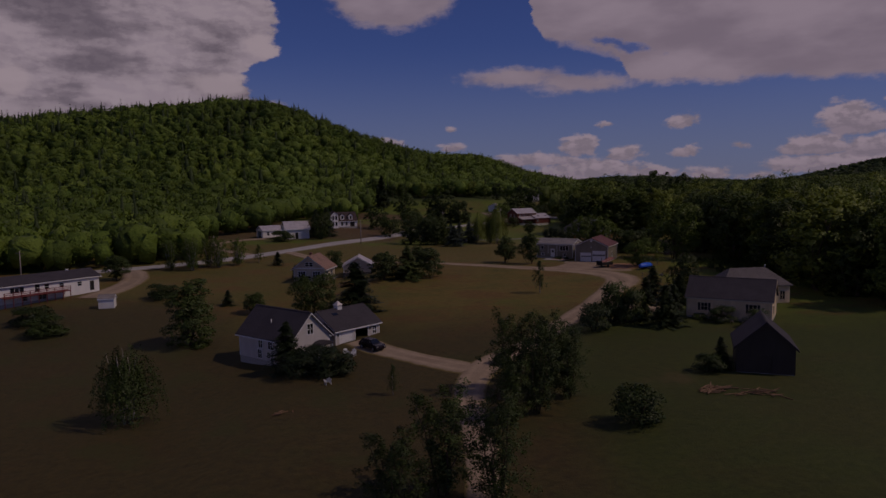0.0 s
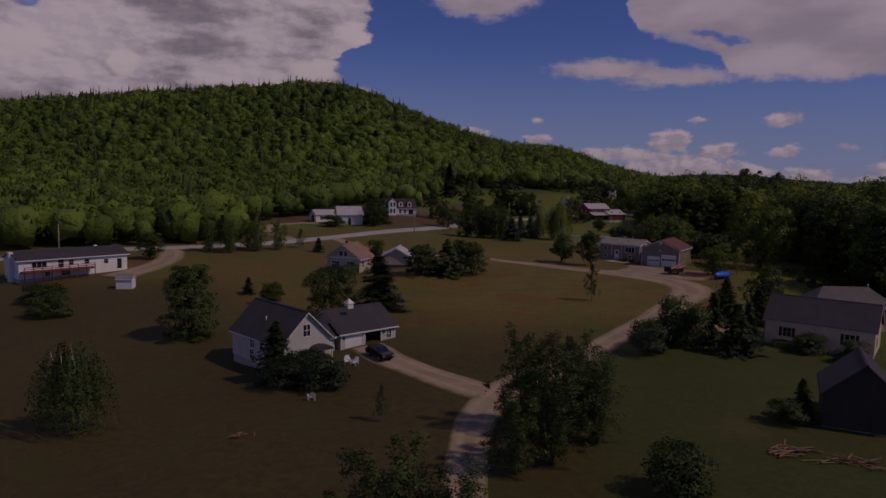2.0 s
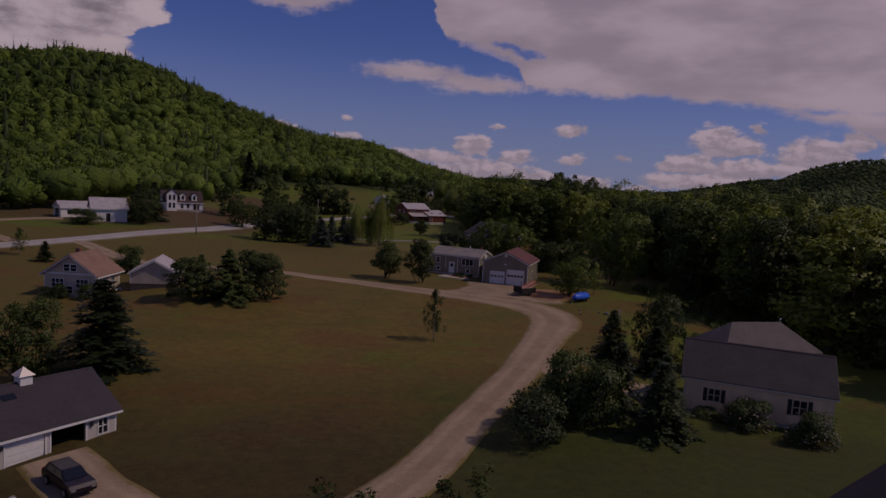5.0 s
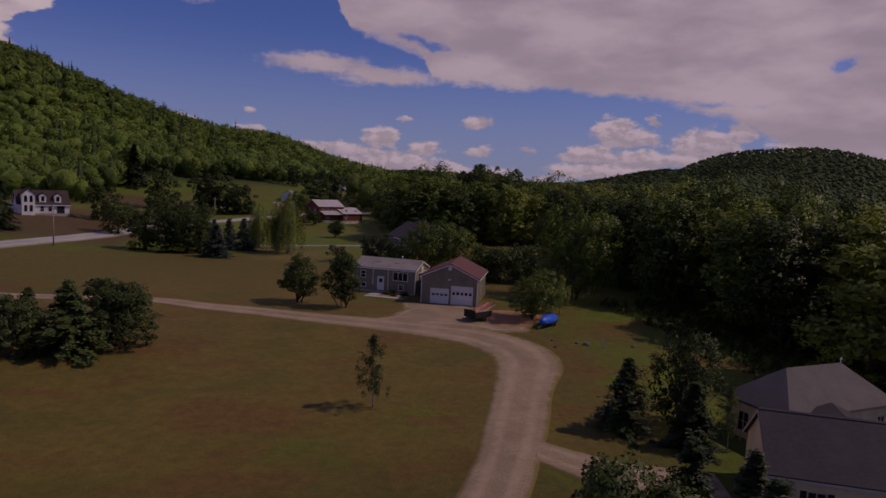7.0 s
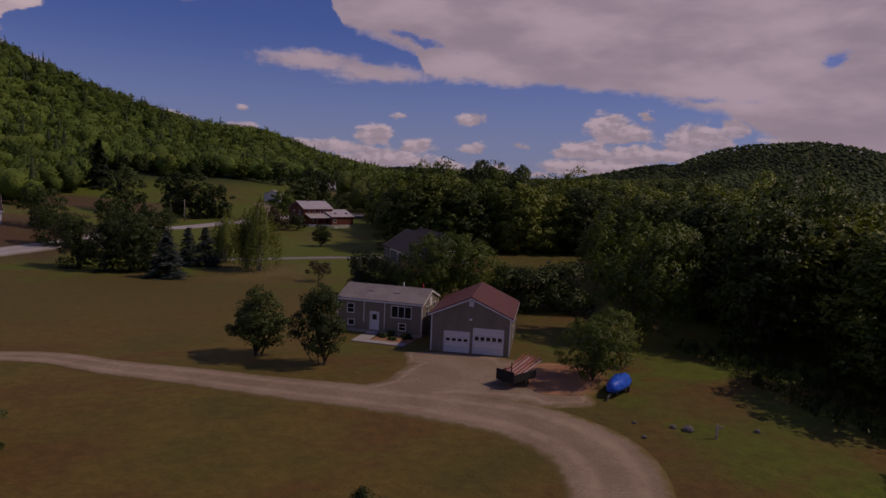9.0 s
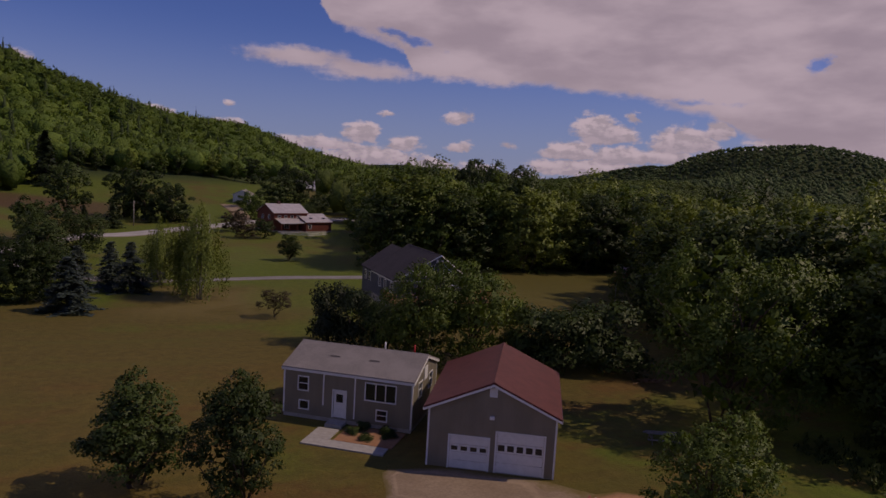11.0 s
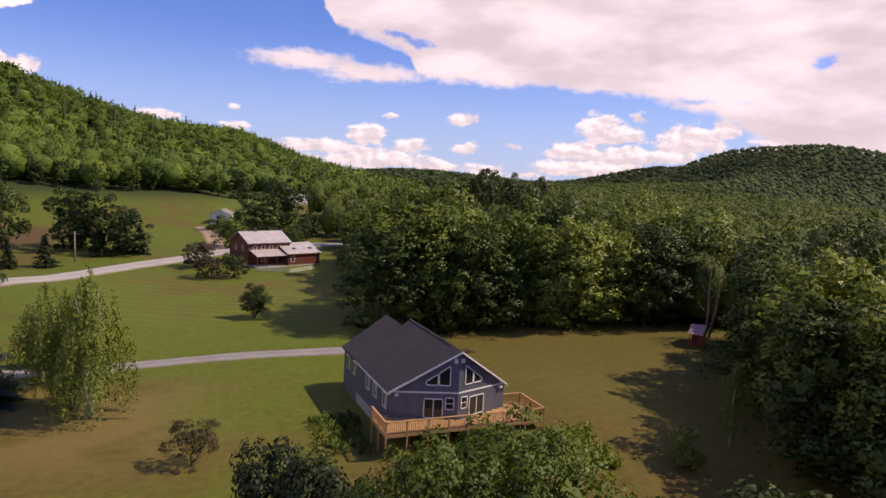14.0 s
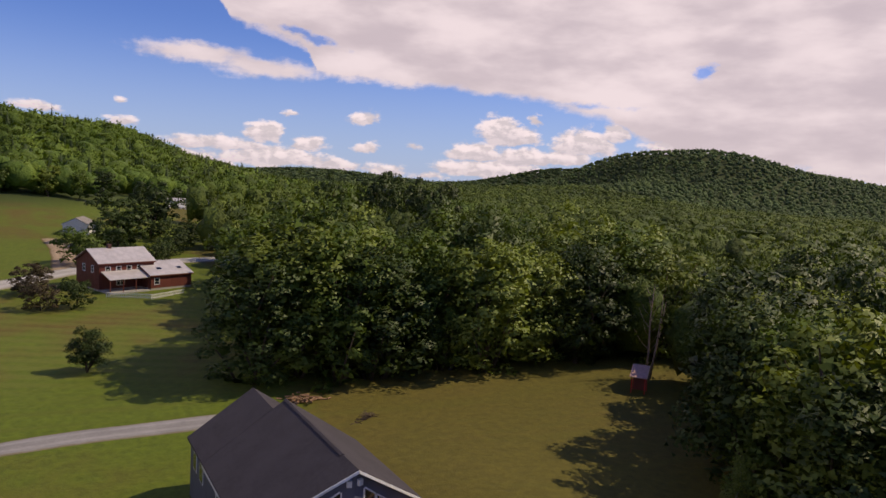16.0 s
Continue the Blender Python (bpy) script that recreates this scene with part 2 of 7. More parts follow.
def leaf(name, c1, c2, c3, patch=0.12, gloss=0.55, cells=0.0, relief=0.9):
    """Foliage: light passes through; tone changes from clump to clump and leaf to leaf."""
    k = Mat(name, gloss)
    n = k.noise(patch, 3, world=True)
    col = k.mix(k.ramp(n, 0.35, 0.65), c1, c2)
    if cells:      # one tone for each crown of a far wood
        vo = k.t.nodes.new("ShaderNodeTexVoronoi")
        vo.voronoi_dimensions = "2D"
        vo.inputs["Scale"].default_value = cells
        k.t.links.new(k.t.nodes.new("ShaderNodeNewGeometry").outputs["Position"], vo.inputs["Vector"])
        sp = k.t.nodes.new("ShaderNodeSeparateColor")
        k.t.links.new(vo.outputs["Color"], sp.inputs[0])
        col = k.mix(k.ramp(sp.outputs[0], 0.2, 1.0, 0.0, 0.85), col, c3)
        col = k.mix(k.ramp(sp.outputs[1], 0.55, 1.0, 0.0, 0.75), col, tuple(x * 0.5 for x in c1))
        col = k.mix(k.ramp(k.island(), 0.3, 1.0, 0.0, 0.2), col, c3)
        # shade between leaf tufts is put into the colour, darkest in the bump's hollows
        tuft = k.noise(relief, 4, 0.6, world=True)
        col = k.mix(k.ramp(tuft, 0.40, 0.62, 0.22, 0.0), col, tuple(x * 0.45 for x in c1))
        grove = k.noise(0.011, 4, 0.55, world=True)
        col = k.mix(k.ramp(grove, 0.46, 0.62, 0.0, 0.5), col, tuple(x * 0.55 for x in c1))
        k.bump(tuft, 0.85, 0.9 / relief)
    else:
        col = k.mix(k.ramp(k.island(), 0.25, 1.0, 0.0, 0.28), col, c3)
    if not cells:      # from tree to tree
        col = k.mix(k.ramp(k.rand(), 0.0, 0.5, 0.45, 0.0), col, tuple(x * 0.6 for x in c1))
        col = k.mix(k.ramp(k.rand(), 0.5, 1.0, 0.0, 0.6), col, (c3[0] * 1.05, c3[1] * 1.08, c3[2]))
    k.colour(col)
    tr = k.t.nodes.new("ShaderNodeBsdfTranslucent")
    k.put(k.mix(1.0, col, (1.0, 1.0, 0.45), "MULTIPLY"), tr.inputs[0])
    mx = k.t.nodes.new("ShaderNodeMixShader")
    mx.inputs[0].default_value = 0.22
    k.t.links.new(k.b.outputs[0], mx.inputs[1])
    k.t.links.new(tr.outputs[0], mx.inputs[2])
    k.t.links.new(mx.outputs[0], k.t.nodes["Material Output"].inputs[0])
    return k.m


def grass_material():
    """Lawns and meadows: sun-dried round the lane, greener up the valley and towards the woods."""
    k = Mat("meadow", 0.9)
    broad = k.noise(0.022, 4, 0.55, world=True)
    mid = k.noise(0.11, 5, 0.6, world=True)
    fine = k.noise(1.1, 5, 0.7, world=True)
    tuft = k.noise(6.0, 4, 0.7, world=True)
    mow = k.noise(0.5, 3, 0.5, (0.06, 1.0, 1.0), True)
    pos = k.t.nodes.new("ShaderNodeSeparateXYZ")
    k.t.links.new(k.t.nodes.new("ShaderNodeNewGeometry").outputs["Position"], pos.inputs[0])
    green = k.math("ADD", k.ramp(pos.outputs[1], 162, 206, -0.11, 0.06), k.math("MULTIPLY", k.ramp(pos.outputs[0], 44, 56, 0.0, 0.16), k.ramp(pos.outputs[1], 158, 138)))
    green = k.math("ADD", green, k.math("MULTIPLY", k.math("MULTIPLY", k.ramp(pos.outputs[0], 16, 26), k.ramp(pos.outputs[1], 78, 64)), 0.09))
    f = k.math("ADD", k.math("MULTIPLY", broad, 0.6), k.math("MULTIPLY", mid, 0.4))
    back = k.math("MULTIPLY", k.ramp(pos.outputs[0], 58, 68), k.ramp(pos.outputs[1], 168, 182))
    parched = k.math("MULTIPLY", k.math("MULTIPLY", k.ramp(pos.outputs[0], 12, 22), k.ramp(pos.outputs[0], 42, 33)),
                     k.math("MULTIPLY", k.ramp(pos.outputs[1], 172, 182), k.ramp(pos.outputs[1], 202, 194)))
    parched = k.math("MULTIPLY", parched, 1.5)
    fallow = k.math("MULTIPLY", k.ramp(pos.outputs[0], 4, -4), k.math("MULTIPLY", k.ramp(pos.outputs[1], 205, 225), k.ramp(pos.outputs[1], 300, 275)))
    f = k.math("SUBTRACT", f, k.math("SUBTRACT", green, k.math("MULTIPLY", k.math("ADD", k.math("ADD", k.math("MULTIPLY", back, 1.5), fallow), parched), 0.10)))
    fine = k.math("ADD", k.math("MULTIPLY", fine, 0.6), k.math("MULTIPLY", tuft, 0.4))
    lush = k.mix(k.ramp(fine, 0.32, 0.68), (0.056, 0.083, 0.005), (0.118, 0.152, 0.009))
    dry = k.mix(k.ramp(fine, 0.32, 0.68), (0.078, 0.055, 0.010), (0.140, 0.101, 0.020))
    col = k.mix(k.ramp(f, 0.44, 0.57), lush, dry)
    col = k.mix(k.ramp(mow, 0.45, 0.7, 0.0, 0.35), col, (0.094, 0.096, 0.012))
    tan = k.math("MULTIPLY", k.math("MULTIPLY", k.ramp(pos.outputs[0], -14, -2), k.ramp(pos.outputs[0], 46, 34)), k.math("MULTIPLY", k.ramp(pos.outputs[1], 74, 90), k.ramp(pos.outputs[1], 168, 130)))
    col = k.mix(k.math("MULTIPLY", tan, k.ramp(mid, 0.36, 0.62, 0.15, 0.75)), col, k.mix(k.ramp(fine, 0.35, 0.65), (0.118, 0.078, 0.015), (0.178, 0.121, 0.025)))
    # rust-coloured worn patches and deeper green ones over the lane lawns
    worn = k.noise(0.075, 5, 0.6, (1.0, 1.7, 1), True)
    col = k.mix(k.math("MULTIPLY", k.ramp(worn, 0.49, 0.63, 0.0, 0.8), k.ramp(pos.outputs[1], 160, 142)), col, k.mix(k.ramp(fine, 0.35, 0.65), (0.098, 0.046, 0.012), (0.160, 0.080, 0.020)))
    col = k.mix(k.math("MULTIPLY", k.ramp(worn, 0.47, 0.34, 0.0, 0.6), k.ramp(pos.outputs[1], 160, 142)), col, k.mix(k.ramp(fine, 0.35, 0.65), (0.060, 0.058, 0.009), (0.098, 0.090, 0.014)))
    # unmown field below the lane, green lawn east; cloud shade painted into both colours
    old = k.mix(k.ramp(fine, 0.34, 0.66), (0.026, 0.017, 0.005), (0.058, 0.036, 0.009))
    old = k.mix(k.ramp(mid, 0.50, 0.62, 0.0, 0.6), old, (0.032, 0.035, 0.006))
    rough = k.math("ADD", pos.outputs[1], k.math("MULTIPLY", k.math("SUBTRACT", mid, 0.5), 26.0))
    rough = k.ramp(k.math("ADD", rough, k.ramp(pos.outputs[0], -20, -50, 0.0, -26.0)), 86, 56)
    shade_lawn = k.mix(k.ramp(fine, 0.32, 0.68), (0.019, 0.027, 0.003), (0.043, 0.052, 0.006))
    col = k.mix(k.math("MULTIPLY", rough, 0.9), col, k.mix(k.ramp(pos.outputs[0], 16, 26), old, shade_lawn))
    bare = k.noise(0.05, 6, 0.65, (1.3, 0.8, 1), True)
    col = k.mix(k.ramp(bare, 0.62, 0.76, 0.0, 0.45), col, (0.129, 0.074, 0.034))
    col = k.mix(k.math("MULTIPLY", k.math("MULTIPLY", parched, 0.35), k.ramp(mid, 0.38, 0.56)), col, (0.194, 0.144, 0.052))
    col = k.mix(k.math("MULTIPLY", back, k.ramp(broad, 0.40, 0.60, 0.08, 0.60)), col, k.mix(k.ramp(fine, 0.35, 0.65), (0.064, 0.060, 0.006), (0.112, 0.099, 0.010)))
    # watered lawn between the chalet and its drive
    near = k.math("MULTIPLY", k.ramp(k.math("ADD", pos.outputs[0], k.math("MULTIPLY", mid, 8.0)), 33, 40), k.ramp(pos.outputs[0], 62, 54))
    near = k.math("MULTIPLY", near, k.math("MULTIPLY", k.ramp(k.math("ADD", pos.outputs[1], k.math("MULTIPLY", mid, 10.0)), 180, 192), k.ramp(pos.outputs[1], 212, 206)))
    col = k.mix(k.math("MULTIPLY", near, k.ramp(broad, 0.35, 0.6, 0.85, 0.55)), col, lush)
    # mown stripes across the field before the farmhouse
    w = k.t.nodes.new("ShaderNodeTexWave")
    w.bands_direction = "Y"
    w.inputs["Scale"].default_value, w.inputs["Distortion"].default_value = 0.10, 1.2
    mp = k.t.nodes.new("ShaderNodeMapping")
    mp.inputs["Rotation"].default_value = (0, 0, 0.32)
    k.t.links.new(k.t.nodes.new("ShaderNodeNewGeometry").outputs["Position"], mp.inputs[0])
    k.t.links.new(mp.outputs[0], w.inputs["Vector"])
    field = k.math("MULTIPLY", k.ramp(pos.outputs[1], 218, 228), k.ramp(pos.outputs[1], 272, 262))
    field = k.math("MULTIPLY", field, k.math("MULTIPLY", k.ramp(pos.outputs[0], 8, 16), k.ramp(pos.outputs[0], 62, 52)))
    stripe = k.math("MULTIPLY", field, k.ramp(w.outputs["Fac"], 0.35, 0.65, 0.0, 0.5))
    col = k.mix(stripe, col, (0.125, 0.133, 0.023))
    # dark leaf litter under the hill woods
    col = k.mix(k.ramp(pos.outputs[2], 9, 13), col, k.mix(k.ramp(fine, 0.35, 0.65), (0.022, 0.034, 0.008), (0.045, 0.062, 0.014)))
    # ploughed red-brown strip between the road and the houses on the rise
    plough = k.math("MULTIPLY", k.ramp(k.math("ADD", pos.outputs[0], k.math("MULTIPLY", mid, 14.0)), 2, -6), k.math("MULTIPLY", k.ramp(pos.outputs[1], 186, 204), k.ramp(pos.outputs[1], 262, 240)))
    plough2 = k.math("MULTIPLY", k.ramp(pos.outputs[0], 6, -8), k.math("MULTIPLY", k.ramp(pos.outputs[1], 300, 308), k.ramp(pos.outputs[1], 336, 328)))
    col = k.mix(k.math("MULTIPLY", k.math("ADD", plough, plough2), 0.85), col, k.mix(k.ramp(fine, 0.35, 0.65), (0.070, 0.034, 0.018), (0.115, 0.058, 0.032)))
    k.colour(col)
    k.b.inputs["Sheen Weight"].default_value = 0.07
    k.b.inputs["Sheen Roughness"].default_value = 0.45
    k.b.inputs["Sheen Tint"].default_value = (0.62, 0.72, 0.18, 1)
    k.bump(fine, 0.8, 0.14)
    return k.m


def gravel_material(name, c1, c2, verge=0.0):
    """Loose stone: pale worn wheel tracks, darker middle, and dry grass creeping in from the edges."""
    k = Mat(name, 0.95)
    a, b = k.noise(0.25, 5, 0.6, world=True), k.noise(5.0, 4, 0.7, world=True)
    m = k.noise(0.9, 5, 0.65, world=True)
    col = k.mix(k.ramp(a, 0.3, 0.7), c1, c2)
    col = k.mix(k.ramp(b, 0.35, 0.7, 0.0, 0.45), col, tuple(x * 0.6 for x in c1))
    if verge:
        at = k.t.nodes.new("ShaderNodeAttribute")
        at.attribute_name = "across"
        s = k.math("ABSOLUTE", at.outputs["Fac"], 0.0)
        track = k.math("MULTIPLY", k.ramp(s, 0.2, 0.42), k.ramp(s, 0.72, 0.5))
        col = k.mix(k.math("MULTIPLY", track, k.ramp(m, 0.3, 0.65, 0.1, 0.5)), col, tuple(min(1.0, x * 1.3) for x in c2))
        edge = k.math("ADD", s, k.math("MULTIPLY", k.math("SUBTRACT", m, 0.5), 0.45))
        col = k.mix(k.ramp(edge, 0.78, 1.02, 0.0, verge), col, (0.150, 0.112, 0.028))
    k.colour(col)
    k.bump(b, 0.6, 0.03)
    return k.m


def glass_material():
    k = Mat("window_glass", 0.04)
    k.colour((0.015, 0.018, 0.022))
    k.b.inputs["Specular IOR Level"].default_value = 0.6
    return k.m


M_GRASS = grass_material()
M_GRAVEL = gravel_material("gravel", (0.265, 0.190, 0.126), (0.36, 0.268, 0.184), 0.9)
M_ASPHALT = gravel_material("worn_asphalt", (0.34, 0.315, 0.30), (0.44, 0.41, 0.395), 0.6)
M_DIRT = gravel_material("red_dirt", (0.34, 0.165, 0.085), (0.42, 0.225, 0.125), 1.0)
M_GREY_LANE = gravel_material("grey_lane", (0.215, 0.20, 0.20), (0.29, 0.27, 0.268), 0.6)
M_CONCRETE = plain("concrete", (0.42, 0.39, 0.36), 0.9, 0, 0.2)
M_GLASS = glass_material()
M_WHITE = plain("white_paint", (0.78, 0.77, 0.76), 0.55, 0, 0.1)
M_BARK = plain("bark", (0.12, 0.085, 0.06), 0.95, 0, 0.5, 6)
M_DEAD = plain("dead_wood", (0.27, 0.20, 0.165), 0.95, 0, 0.4, 5)
M_BIRCH = plain("birch_bark", (0.50, 0.46, 0.40), 0.8, 0, 0.55, 5)
M_DARK = plain("dark_interior", (0.03, 0.028, 0.026), 0.95)
M_WOOD = plain("deck_wood", (0.52, 0.30, 0.14), 0.75, 0, 0.25, 4)
M_LEAF = leaf("leaf_broad", (0.060, 0.102, 0.013), (0.097, 0.144, 0.017), (0.133, 0.180, 0.029), 0.3)
M_LEAF_Y = leaf("leaf_light", (0.135, 0.178, 0.024), (0.175, 0.215, 0.032), (0.210, 0.255, 0.054), 0.3)
M_LEAF_D = leaf("leaf_dark", (0.033, 0.056, 0.010), (0.049, 0.077, 0.014), (0.074, 0.107, 0.025), 0.3)
M_NEEDLE = leaf("needles", (0.020, 0.034, 0.011), (0.030, 0.048, 0.015), (0.048, 0.067, 0.026))
M_PINE = leaf("pine_needles", (0.051, 0.075, 0.020), (0.072, 0.102, 0.026), (0.105, 0.134, 0.043))
M_NEEDLE_B = leaf("blue_needles", (0.049, 0.070, 0.057), (0.066, 0.090, 0.074), (0.107, 0.131, 0.115))
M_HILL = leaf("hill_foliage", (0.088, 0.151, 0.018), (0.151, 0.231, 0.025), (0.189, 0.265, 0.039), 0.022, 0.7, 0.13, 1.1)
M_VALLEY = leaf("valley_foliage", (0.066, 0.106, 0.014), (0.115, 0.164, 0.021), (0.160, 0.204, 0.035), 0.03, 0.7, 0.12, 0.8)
M_HILL_C = leaf("hill_conifers", (0.026, 0.046, 0.014), (0.040, 0.062, 0.018), (0.058, 0.085, 0.030), 0.08, 0.7)
# distance haze is put into these leaf colours as extra blue
M_FAR = leaf("far_foliage_hazed", (0.076, 0.120, 0.040), (0.112, 0.164, 0.050), (0.144, 0.196, 0.064), 0.012, 0.8, 0.06, 0.35)
M_REDLEAF = leaf("leaf_purple", (0.060, 0.045, 0.026), (0.085, 0.060, 0.030), (0.12, 0.085, 0.045), 0.3)


# ---- mesh helpers --------------------------------------------------------
def tris_to_mesh(name, V, N=None):
    """A mesh of separate triangles from an array (n, 3, 3), shaded along the directions N, one for each triangle or corner."""
    n = len(V)
    me = bpy.data.meshes.new(name)
    me.vertices.add(3 * n)
    me.vertices.foreach_set("co", np.ascontiguousarray(V, dtype=np.float32).ravel())
    me.loops.add(3 * n)
    me.loops.foreach_set("vertex_index", np.arange(3 * n, dtype=np.int32))
    me.polygons.add(n)
    me.polygons.foreach_set("loop_start", np.arange(0, 3 * n, 3, dtype=np.int32))
    me.update(calc_edges=True)
    if N is not None:
        N = np.repeat(N[:, None, :], 3, 1) if N.ndim == 2 else N
        N = (N / (np.linalg.norm(N, axis=2)[..., None] + 1e-9)).reshape(-1, 3)
        me.polygons.foreach_set("use_smooth", [True] * n)
        at = me.attributes.new("custom_normal", "FLOAT_VECTOR", "POINT")
        at.data.foreach_set("vector", N.astype(np.float32).ravel())
    return me


class Build:
    """Collects boxes, prisms and tubes into one mesh."""

    def __init__(self):
        self.v, self.f = [], []

    def add(self, verts, faces):
        o = len(self.v)
        self.v += [tuple(p) for p in verts]
        self.f += [tuple(o + i for i in q) for q in faces]
        return self

    def box(self, x0, x1, y0, y1, z0, z1):
        x0, x1 = min(x0, x1), max(x0, x1)
        y0, y1 = min(y0, y1), max(y0, y1)
        z0, z1 = min(z0, z1), max(z0, z1)
        v = [(x, y, z) for z in (z0, z1) for x, y in ((x0, y0), (x1, y0), (x1, y1), (x0, y1))]
        return self.add(v, [(3, 2, 1, 0), (4, 5, 6, 7), (0, 1, 5, 4), (1, 2, 6, 5), (2, 3, 7, 6), (3, 0, 4, 7)])

    def prism(self, poly, axis, a, b):
        """A polygon in the plane across axis ('x': (y, z); 'y': (x, z); 'z': (x, y)), drawn from a to b."""
        n = len(poly)

        def at(p, t):
            return {"x": (t, *p), "y": (p[0], t, p[1]), "z": (*p, t)}[axis]
        v = [at(p, a) for p in poly] + [at(p, b) for p in poly]
        return self.add(v, [tuple(range(n)), tuple(range(2 * n - 1, n - 1, -1))]
                        + [(i, n + i, n + (i + 1) % n, (i + 1) % n) for i in range(n)])

    def tube(self, pts, radii, sides=6, closed=True):
        pts = [Vector(p) for p in pts]
        rings = []
        for i, p in enumerate(pts):
            d = (pts[min(i + 1, len(pts) - 1)] - pts[max(i - 1, 0)]).normalized()
            u = d.orthogonal().normalized()
            w = d.cross(u)
            rings.append([p + (u * math.cos(2 * math.pi * k / sides) + w * math.sin(2 * math.pi * k / sides)) * radii[i]
                          for k in range(sides)])
        v = [q for r in rings for q in r]
        f = [(i * sides + k, i * sides + (k + 1) % sides, (i + 1) * sides + (k + 1) % sides, (i + 1) * sides + k)
             for i in range(len(pts) - 1) for k in range(sides)]
        if closed:
            f += [tuple(range(sides - 1, -1, -1)), tuple((len(pts) - 1) * sides + k for k in range(sides))]
        return self.add(v, f)

    def mesh(self, name, smooth=False):
        me = bpy.data.meshes.new(name)
        me.from_pydata(self.v, [], self.f)
        bm = bmesh.new()
        bm.from_mesh(me)
        bmesh.ops.recalc_face_normals(bm, faces=bm.faces)
        bm.to_mesh(me)
        bm.free()
        if smooth:
            me.polygons.foreach_set("use_smooth", [True] * len(me.polygons))
        return me


def part(name, build, material, parent, label="", smooth=False):
    me = build.mesh(name, smooth) if isinstance(build, Build) else build
    if not me.materials:
        me.materials.append(material)
    ob = new(name, me)
    ob.parent = parent
    if label:
        tagged(ob, label)
    return ob


def thing(name, m, label, category, group="", kind=""):
    ob = new(name)
    ob.empty_display_size = 0.3
    ob.matrix_world = m
    return tagged(ob, label, category, group, kind)


def structure(name, build, material, label, category, smooth=False):
    me = build.mesh(name, smooth) if isinstance(build, Build) else build
    if not me.materials:
        me.materials.append(material)
    return tagged(new(name, me), label, category, "", "structure")


# ---- ground --------------------------------------------------------------
def sm(a, b, v):
    u = np.clip((v - a) / (b - a), 0.0, 1.0)
    return u * u * (3 - 2 * u)


# rounded hills: centre, spreads, height
HILLS = [(-214, 620, 174, 113, 78), (-425, 456, 152, 115, 41), (45, 808, 45, 106, 35), (440, 1026, 216, 184, 5),
         (1038, 1276, 70, 186, 97), (1199, 995, 311, 126, 71), (1540, 2140, 230, 230, 92), (648, 2328, 211, 400, 36), (-151, 521, 48, 112, 16),
         (309, 2368, 45, 355, 30), (-48, 252, 28, 26, 3.0), (0, 402, 55, 45, 7.0), (67, 180, 8, 10, 1.9)]


def ground_z(x, y):
    """Height of the land."""
    h = -4.8 + 4.8 * sm(33.6, 132, y)
    h = h - 1.57 * sm(-9, -24.6, x) * (1 - sm(112, 168, y))
    h = h + 1.34 * sm(20, 38, x) * (1 - sm(56, 95, y))
    h = h + 1.57 * sm(-5.6, -39, x) * sm(140, 196, y)
    h = h + 1.0 * sm(235, 291, y) * sm(-11, 22, x)
    for cx, cy, sx, sy, a in HILLS:
        h = h + a * np.exp(-0.5 * (((x - cx) / sx) ** 2 + ((y - cy) / sy) ** 2))
    return h


def gz(x, y):
    return float(ground_z(np.float64(x), np.float64(y)))


def graded(lo, hi, mid0, mid1, fine, grow, most, upto):
    """Grid lines, fine between mid0 and mid1 and coarser outwards; steps stay under most as far as upto."""
    out = list(np.arange(mid0, mid1 + 0.01, fine))
    for sign, p, end in ((1, mid1, hi), (-1, mid0, lo)):
        s = fine
        while sign * p < sign * end:
            s = min(s * grow, most) if abs(p) < upto else s * 1.2
            p += sign * s
            out.insert(len(out) if sign > 0 else 0, p)
    return np.array(out)


gx, gy = graded(-4000, 4500, -110, 110, 2.6, 1.08, 24.0, 1800), graded(-1500, 5000, -60, 300, 2.6, 1.08, 24.0, 2700)
XX, YY = np.meshgrid(gx, gy)
ZZ = ground_z(XX, YY)
nx, ny = len(gx), len(gy)
idx = np.arange(nx * ny).reshape(ny, nx)
faces = np.stack([idx[:-1, :-1], idx[:-1, 1:], idx[1:, 1:], idx[1:, :-1]], -1).reshape(-1, 4)
me = bpy.data.meshes.new("ground")
me.from_pydata(np.stack([XX, YY, ZZ], -1).reshape(-1, 3).tolist(), [], faces.tolist())
me.polygons.foreach_set("use_smooth", [True] * len(me.polygons))
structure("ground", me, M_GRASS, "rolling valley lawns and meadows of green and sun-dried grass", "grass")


def spline(pts, step=1.2):
    """Points along a smooth line through pts; every entry may carry a width."""
    P = [np.array(p, float) for p in pts]
    P = [2 * P[0] - P[1]] + P + [2 * P[-1] - P[-2]]
    out = []
    for i in range(1, len(P) - 2):
        n = max(2, int(np.linalg.norm((P[i + 1] - P[i])[:2]) / step))
        for k in range(n):
            t = k / n
            out.append(0.5 * (2 * P[i] + (P[i + 1] - P[i - 1]) * t + (2 * P[i - 1] - 5 * P[i] + 4 * P[i + 1] - P[i + 2]) * t * t
                              + (3 * P[i] - P[i - 1] - 3 * P[i + 1] + P[i + 2]) * t ** 3))
    out.append(P[-2])
    return np.array(out)


